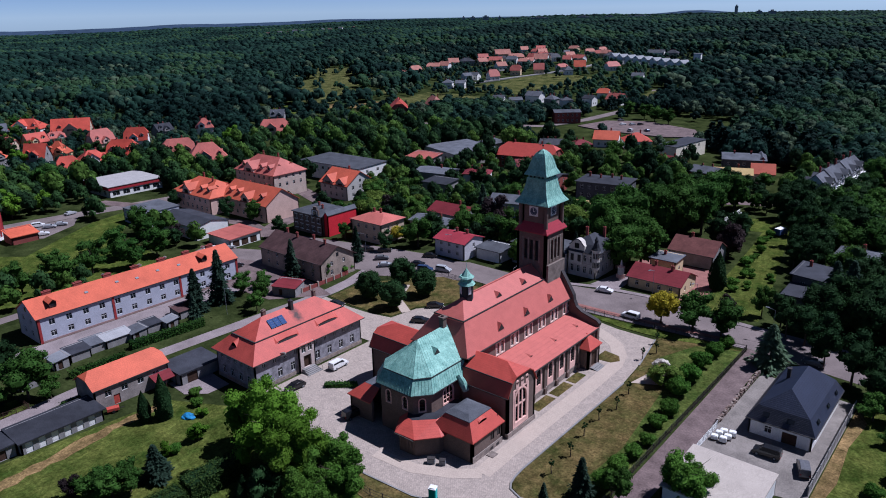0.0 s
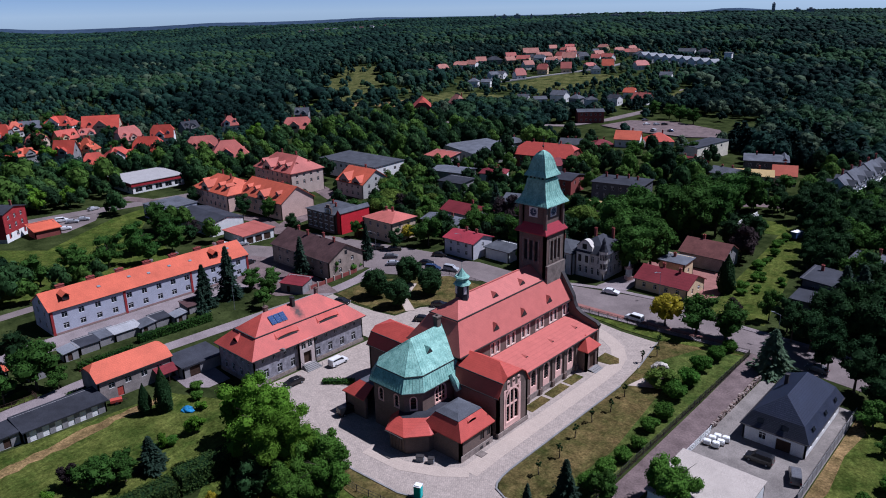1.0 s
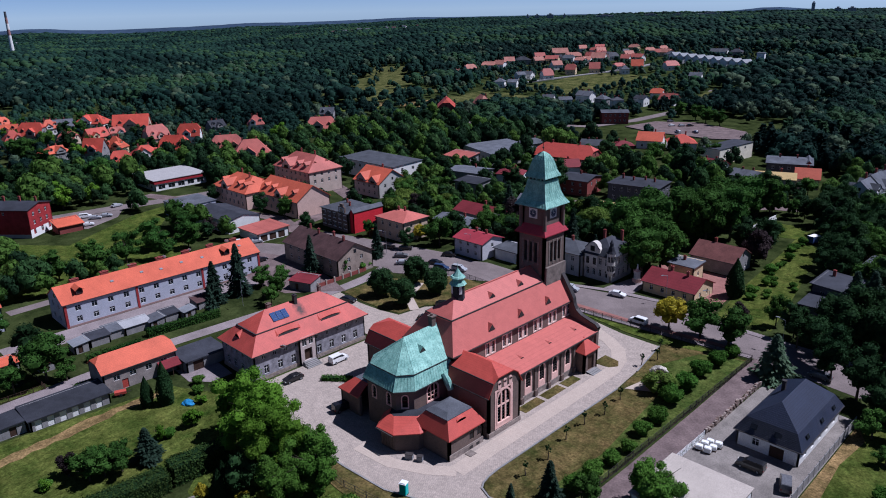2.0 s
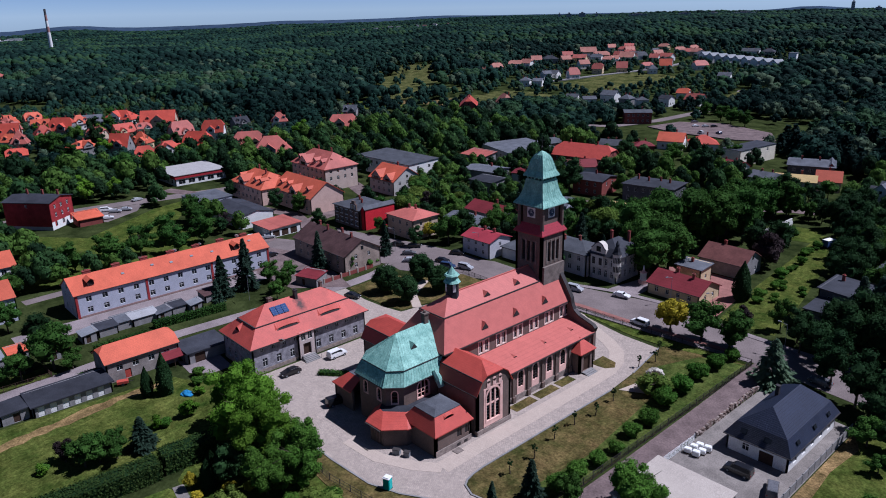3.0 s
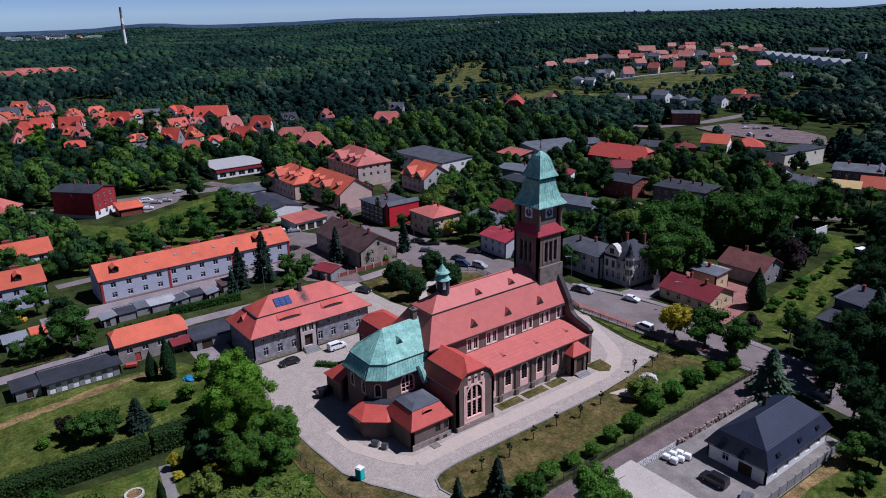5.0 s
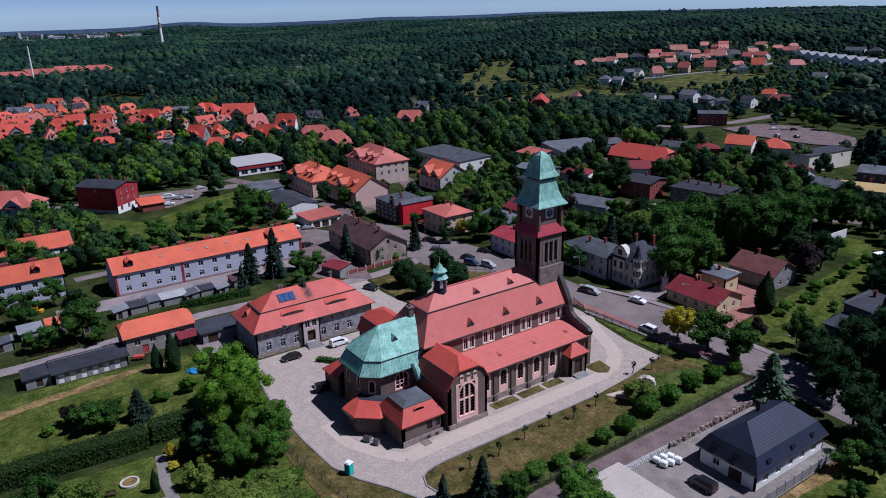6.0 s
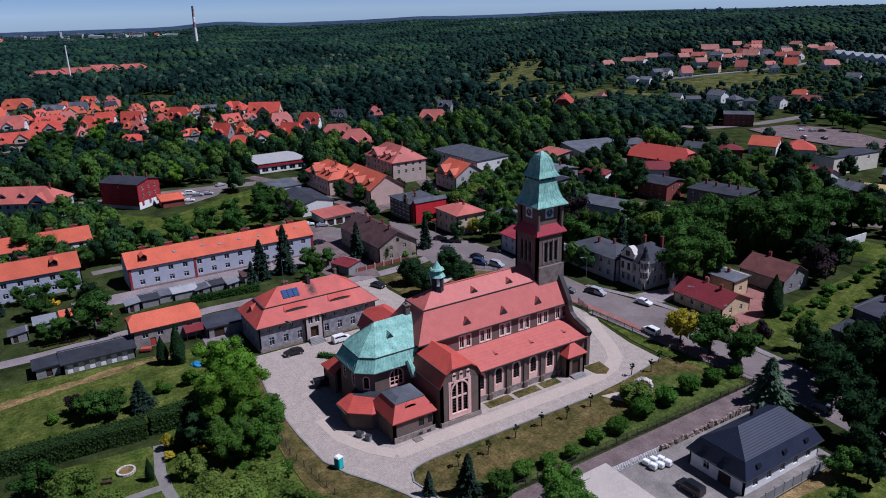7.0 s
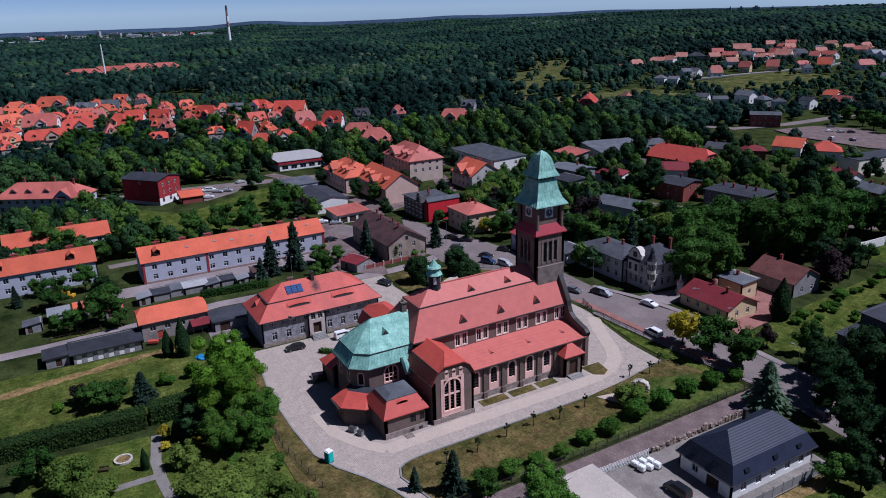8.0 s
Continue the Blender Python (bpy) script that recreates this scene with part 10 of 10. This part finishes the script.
def tufted(seed, n, H, tufts, size, nu=5, nv=2, fill=0.84):
    """Vertices and faces of a tree crown: n dark inner masses, and tufts of leaves standing off them."""
    cen, rad, rg_ = crown_masses(seed, n, H)
    V, F_ = [], []
    base = 0
    for c, r in zip(cen, rad):
        r = r * (fill if tufts else 1.0)
        th = np.arange(nu) * 2 * np.pi / nu + rg_.uniform(0, 6)
        ph = np.linspace(np.pi * 0.32, np.pi * 0.74, nv)
        rr = 1 + rg_.uniform(-0.2, 0.2, (nv, nu))
        X = c[0] + r * rr * np.sin(ph)[:, None] * np.cos(th)
        Y = c[1] + r * rr * np.sin(ph)[:, None] * np.sin(th)
        Z = c[2] + 0.85 * r * rr * np.cos(ph)[:, None]
        V.append(np.stack([X, Y, Z], -1).reshape(-1, 3))
        V.append(np.array([[c[0], c[1], c[2] + 0.86 * r]]))
        top = base + nv * nu
        for i in range(nu):
            j = (i + 1) % nu
            F_.append((top, base + i, base + j, top))
            for m in range(nv - 1):
                F_.append((base + m * nu + i, base + (m + 1) * nu + i, base + (m + 1) * nu + j, base + m * nu + j))
        base = top + 1
    if tufts:
        k = tufts * 4
        who = rg_.choice(n, k, p=rad ** 2 / (rad ** 2).sum())
        d = rg_.normal(size=(k, 3))
        d /= np.linalg.norm(d, axis=1)[:, None]
        d[:, 2] = np.where(d[:, 2] < -0.3, -d[:, 2], d[:, 2])
        p = cen[who] + d * (rad[who] * rg_.uniform(0.82, 1.12, k))[:, None] * np.array([1, 1, 0.9])
        inside = (np.linalg.norm(p[:, None] - cen[None], axis=2) < 0.8 * rad[None]).any(1)
        keep_ = np.nonzero(~inside)[0][:tufts]
        p, d = p[keep_], d[keep_]
        k = len(p)
        nor = d + rg_.normal(size=(k, 3)) * 0.2
        nor /= np.linalg.norm(nor, axis=1)[:, None]
        t = np.cross(nor, rg_.normal(size=(k, 3)))
        t /= np.linalg.norm(t, axis=1)[:, None]
        b = np.cross(nor, t)
        s = (size * rg_.uniform(0.6, 1.4, k))[:, None]
        V.append(np.stack([p + t * s * 0.7, p - t * s * 0.42 + b * s * 0.55, p - t * s * 0.42 - b * s * 0.55], 1).reshape(-1, 3))
        i0 = base + 3 * np.arange(k)
        F_ += [(i, i + 1, i + 2, i) for i in i0]
    return np.concatenate(V), np.array(F_)


def spire(seed, tufts):
    """A conifer for the woods, one unit wide."""
    rg_ = np.random.default_rng(seed)
    u = rg_.uniform(0, 1, tufts) ** 1.3
    a = rg_.uniform(0, 2 * np.pi, tufts)
    r = 0.62 * (1 - u) * rg_.uniform(0.75, 1.15, tufts) + 0.03
    p = np.stack([r * np.cos(a), r * np.sin(a), 0.2 + 1.5 * u], 1)
    out = np.stack([np.cos(a), np.sin(a), -0.5 + 0 * a], 1) * 0.26
    side = np.stack([-np.sin(a), np.cos(a), 0.3 * rg_.normal(size=tufts)], 1) * 0.17
    V = np.stack([p + out, p - out * 0.7 + side, p - out * 0.7 - side], 1).reshape(-1, 3)
    return V, np.array([(i, i + 1, i + 2, i) for i in range(0, 3 * tufts, 3)])


def smooth_mesh(name, items, material):
    """One rounded mesh from many (vertices, faces); a face with a repeated corner is a triangle."""
    off, VV, T3, T4 = 0, [], [], []
    for v, f in items:
        VV.append(v)
        tri = f[:, 0] == f[:, 3]
        T3.append(f[tri][:, :3] + off)
        T4.append(f[~tri] + off)
        off += len(v)
    VV, T3, T4 = np.concatenate(VV), np.concatenate(T3), np.concatenate(T4)
    me = bpy.data.meshes.new(name)
    me.vertices.add(len(VV))
    me.vertices.foreach_set("co", VV.astype(np.float32).ravel())
    me.loops.add(T3.size + T4.size)
    me.loops.foreach_set("vertex_index", np.concatenate([T3.ravel(), T4.ravel()]).astype(np.int32))
    me.polygons.add(len(T3) + len(T4))
    starts = np.concatenate([np.arange(len(T3)) * 3, T3.size + np.arange(len(T4)) * 4]).astype(np.int32)
    me.polygons.foreach_set("loop_start", starts)
    me.polygons.foreach_set("use_smooth", np.ones(len(starts), dtype=bool))
    me.update(calc_edges=True)
    me.validate()
    me.materials.append(material)
    return me


def forest():
    rg2 = np.random.default_rng(11)
    garden_t = [tufted(300 + i, 10, 1.7, 340, 0.18, fill=0.88) for i in range(8)]
    near_t = [tufted(100 + i, 7, 1.5, 130, 0.19, 6, 2, 0.97) for i in range(9)] + [spire(110, 120)]
    mid_t = [tufted(140 + i, 5, 1.4, 26, 0.24, 6, 2, 1.0) for i in range(9)] + [spire(150, 50)]
    far_t = [tufted(200 + i, 3, 1.1, 0, 0.5, 5, 2) for i in range(8)]
    rim_t = [tufted(240 + i, 1, 1.0, 0, 0.0, 5, 2) for i in range(6)]
    sorts = {k: [] for k in ("garden_light", "garden", "garden_dark", "light", "mid", "dark", "pale")}
    for x, y, h, q in GARDEN:
        R = h * 0.46
        v, f = garden_t[int(q * 997) % 8]
        t = (v * np.array([R, R, h * 0.95 / 1.55]) + np.array([x, y, ter(x, y) + 0.3]), f)
        sorts["garden_light" if q < 0.32 else "garden_dark" if q > 0.68 else "garden"].append(t)
    # from the edge of the town to the skyline: reach, spacing, crown radius and height
    bands = ((300, 600, 8.6, near_t, (4.8, 9.4), (8.5, 14.0)), (600, 1100, 9.8, mid_t, (6.0, 10.6), (9.5, 14.5)), (1100, 1800, 12.4, far_t, (8.4, 12.4), (10.0, 15.0)), (1800, 2800, 15.0, rim_t, (10.5, 14.0), (9.5, 14.0)), (2800, 4300, 27.0, rim_t, (16.0, 24.0), (10.0, 17.0)))
    for r0, r1, step, tmpl, rad, tall in bands:
        gx, gy = np.meshgrid(np.arange(20 - r1, 120, step), np.arange(-r1 * 0.2 - 60, r1 + 40, step))
        X = gx.ravel() + rg2.uniform(-0.48, 0.48, gx.size) * step
        Y = gy.ravel() + rg2.uniform(-0.48, 0.48, gx.size) * step
        rr = np.hypot(X - 20, Y - 12)
        th = np.degrees(np.arctan2(Y - 12, 20 - X))
        ok = (rr >= r0) & (rr < r1) & (th > -9) & (th < 87) & ~((X > -345) & (X < 90) & (Y > -60) & (Y < 345))
        X, Y, rr = X[ok], Y[ok], rr[ok]
        hit = np.zeros(len(X), dtype=bool)
        if r0 < 2500:
            for a, b, c, d in OCC:
                hit |= (X > a - 2.2) & (X < c + 2.2) & (Y > b - 2.2) & (Y < d + 2.2)
        thin = np.ones(len(X))
        for a, b, c, d, p in SPARSE:
            thin = np.where((X >= a) & (X <= c) & (Y >= b) & (Y <= d), p, thin)
        hit |= rg2.uniform(size=len(X)) > thin
        for x, y, r, p in zip(X[~hit], Y[~hit], rr[~hit], thin[~hit]):
            if r < 1000 and noise.noise(Vector((x / 110, y / 110, 7.0))) > 0.52:
                continue
            big = noise.noise(Vector((x / 60, y / 60, 4.0)))
            u = min(1.0, max(0.0, rg2.uniform() ** 1.4 + 0.35 * big))
            R = rad[0] + (rad[1] - rad[0]) * u
            H = tall[0] + (tall[1] - tall[0]) * (0.6 * u + 0.4 * rg2.uniform())
            if p < 1:
                R, H = min(R, 5.2) * 0.85, min(H, 9.0) * 0.8
            q = 1.3 * noise.noise(Vector((x / 130, y / 130, 2.0))) + 0.6 * noise.noise(Vector((x / 33, y / 33, 9.0))) + rg2.uniform(-0.4, 0.4)
            k = rg2.integers(len(tmpl))
            if len(tmpl) == 10 and noise.noise(Vector((x / 170, y / 170, 21.0))) > 0.55 and rg2.uniform() < 0.7:
                k = 9
            v, f = tmpl[k]
            a = rg2.uniform(0, 6.28)
            ca, sa = math.cos(a), math.sin(a)
            top = v[:, 2].max()
            t = v @ np.array([[ca * R, sa * R, 0], [-sa * R, ca * R, 0], [0, 0, H / top]]) + np.array([x, y, ter(x, y)])
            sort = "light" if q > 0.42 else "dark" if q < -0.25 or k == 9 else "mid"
            if r < 1100 and k != 9 and rg2.uniform() < 0.06:
                sort = "pale"
            sorts[sort].append((t, f))
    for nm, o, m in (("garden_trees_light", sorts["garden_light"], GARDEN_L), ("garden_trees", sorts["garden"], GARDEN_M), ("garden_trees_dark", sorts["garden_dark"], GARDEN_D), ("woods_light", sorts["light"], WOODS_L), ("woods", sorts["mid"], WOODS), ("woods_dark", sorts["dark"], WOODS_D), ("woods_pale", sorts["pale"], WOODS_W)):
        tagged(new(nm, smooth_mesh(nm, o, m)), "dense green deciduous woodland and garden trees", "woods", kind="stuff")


forest()
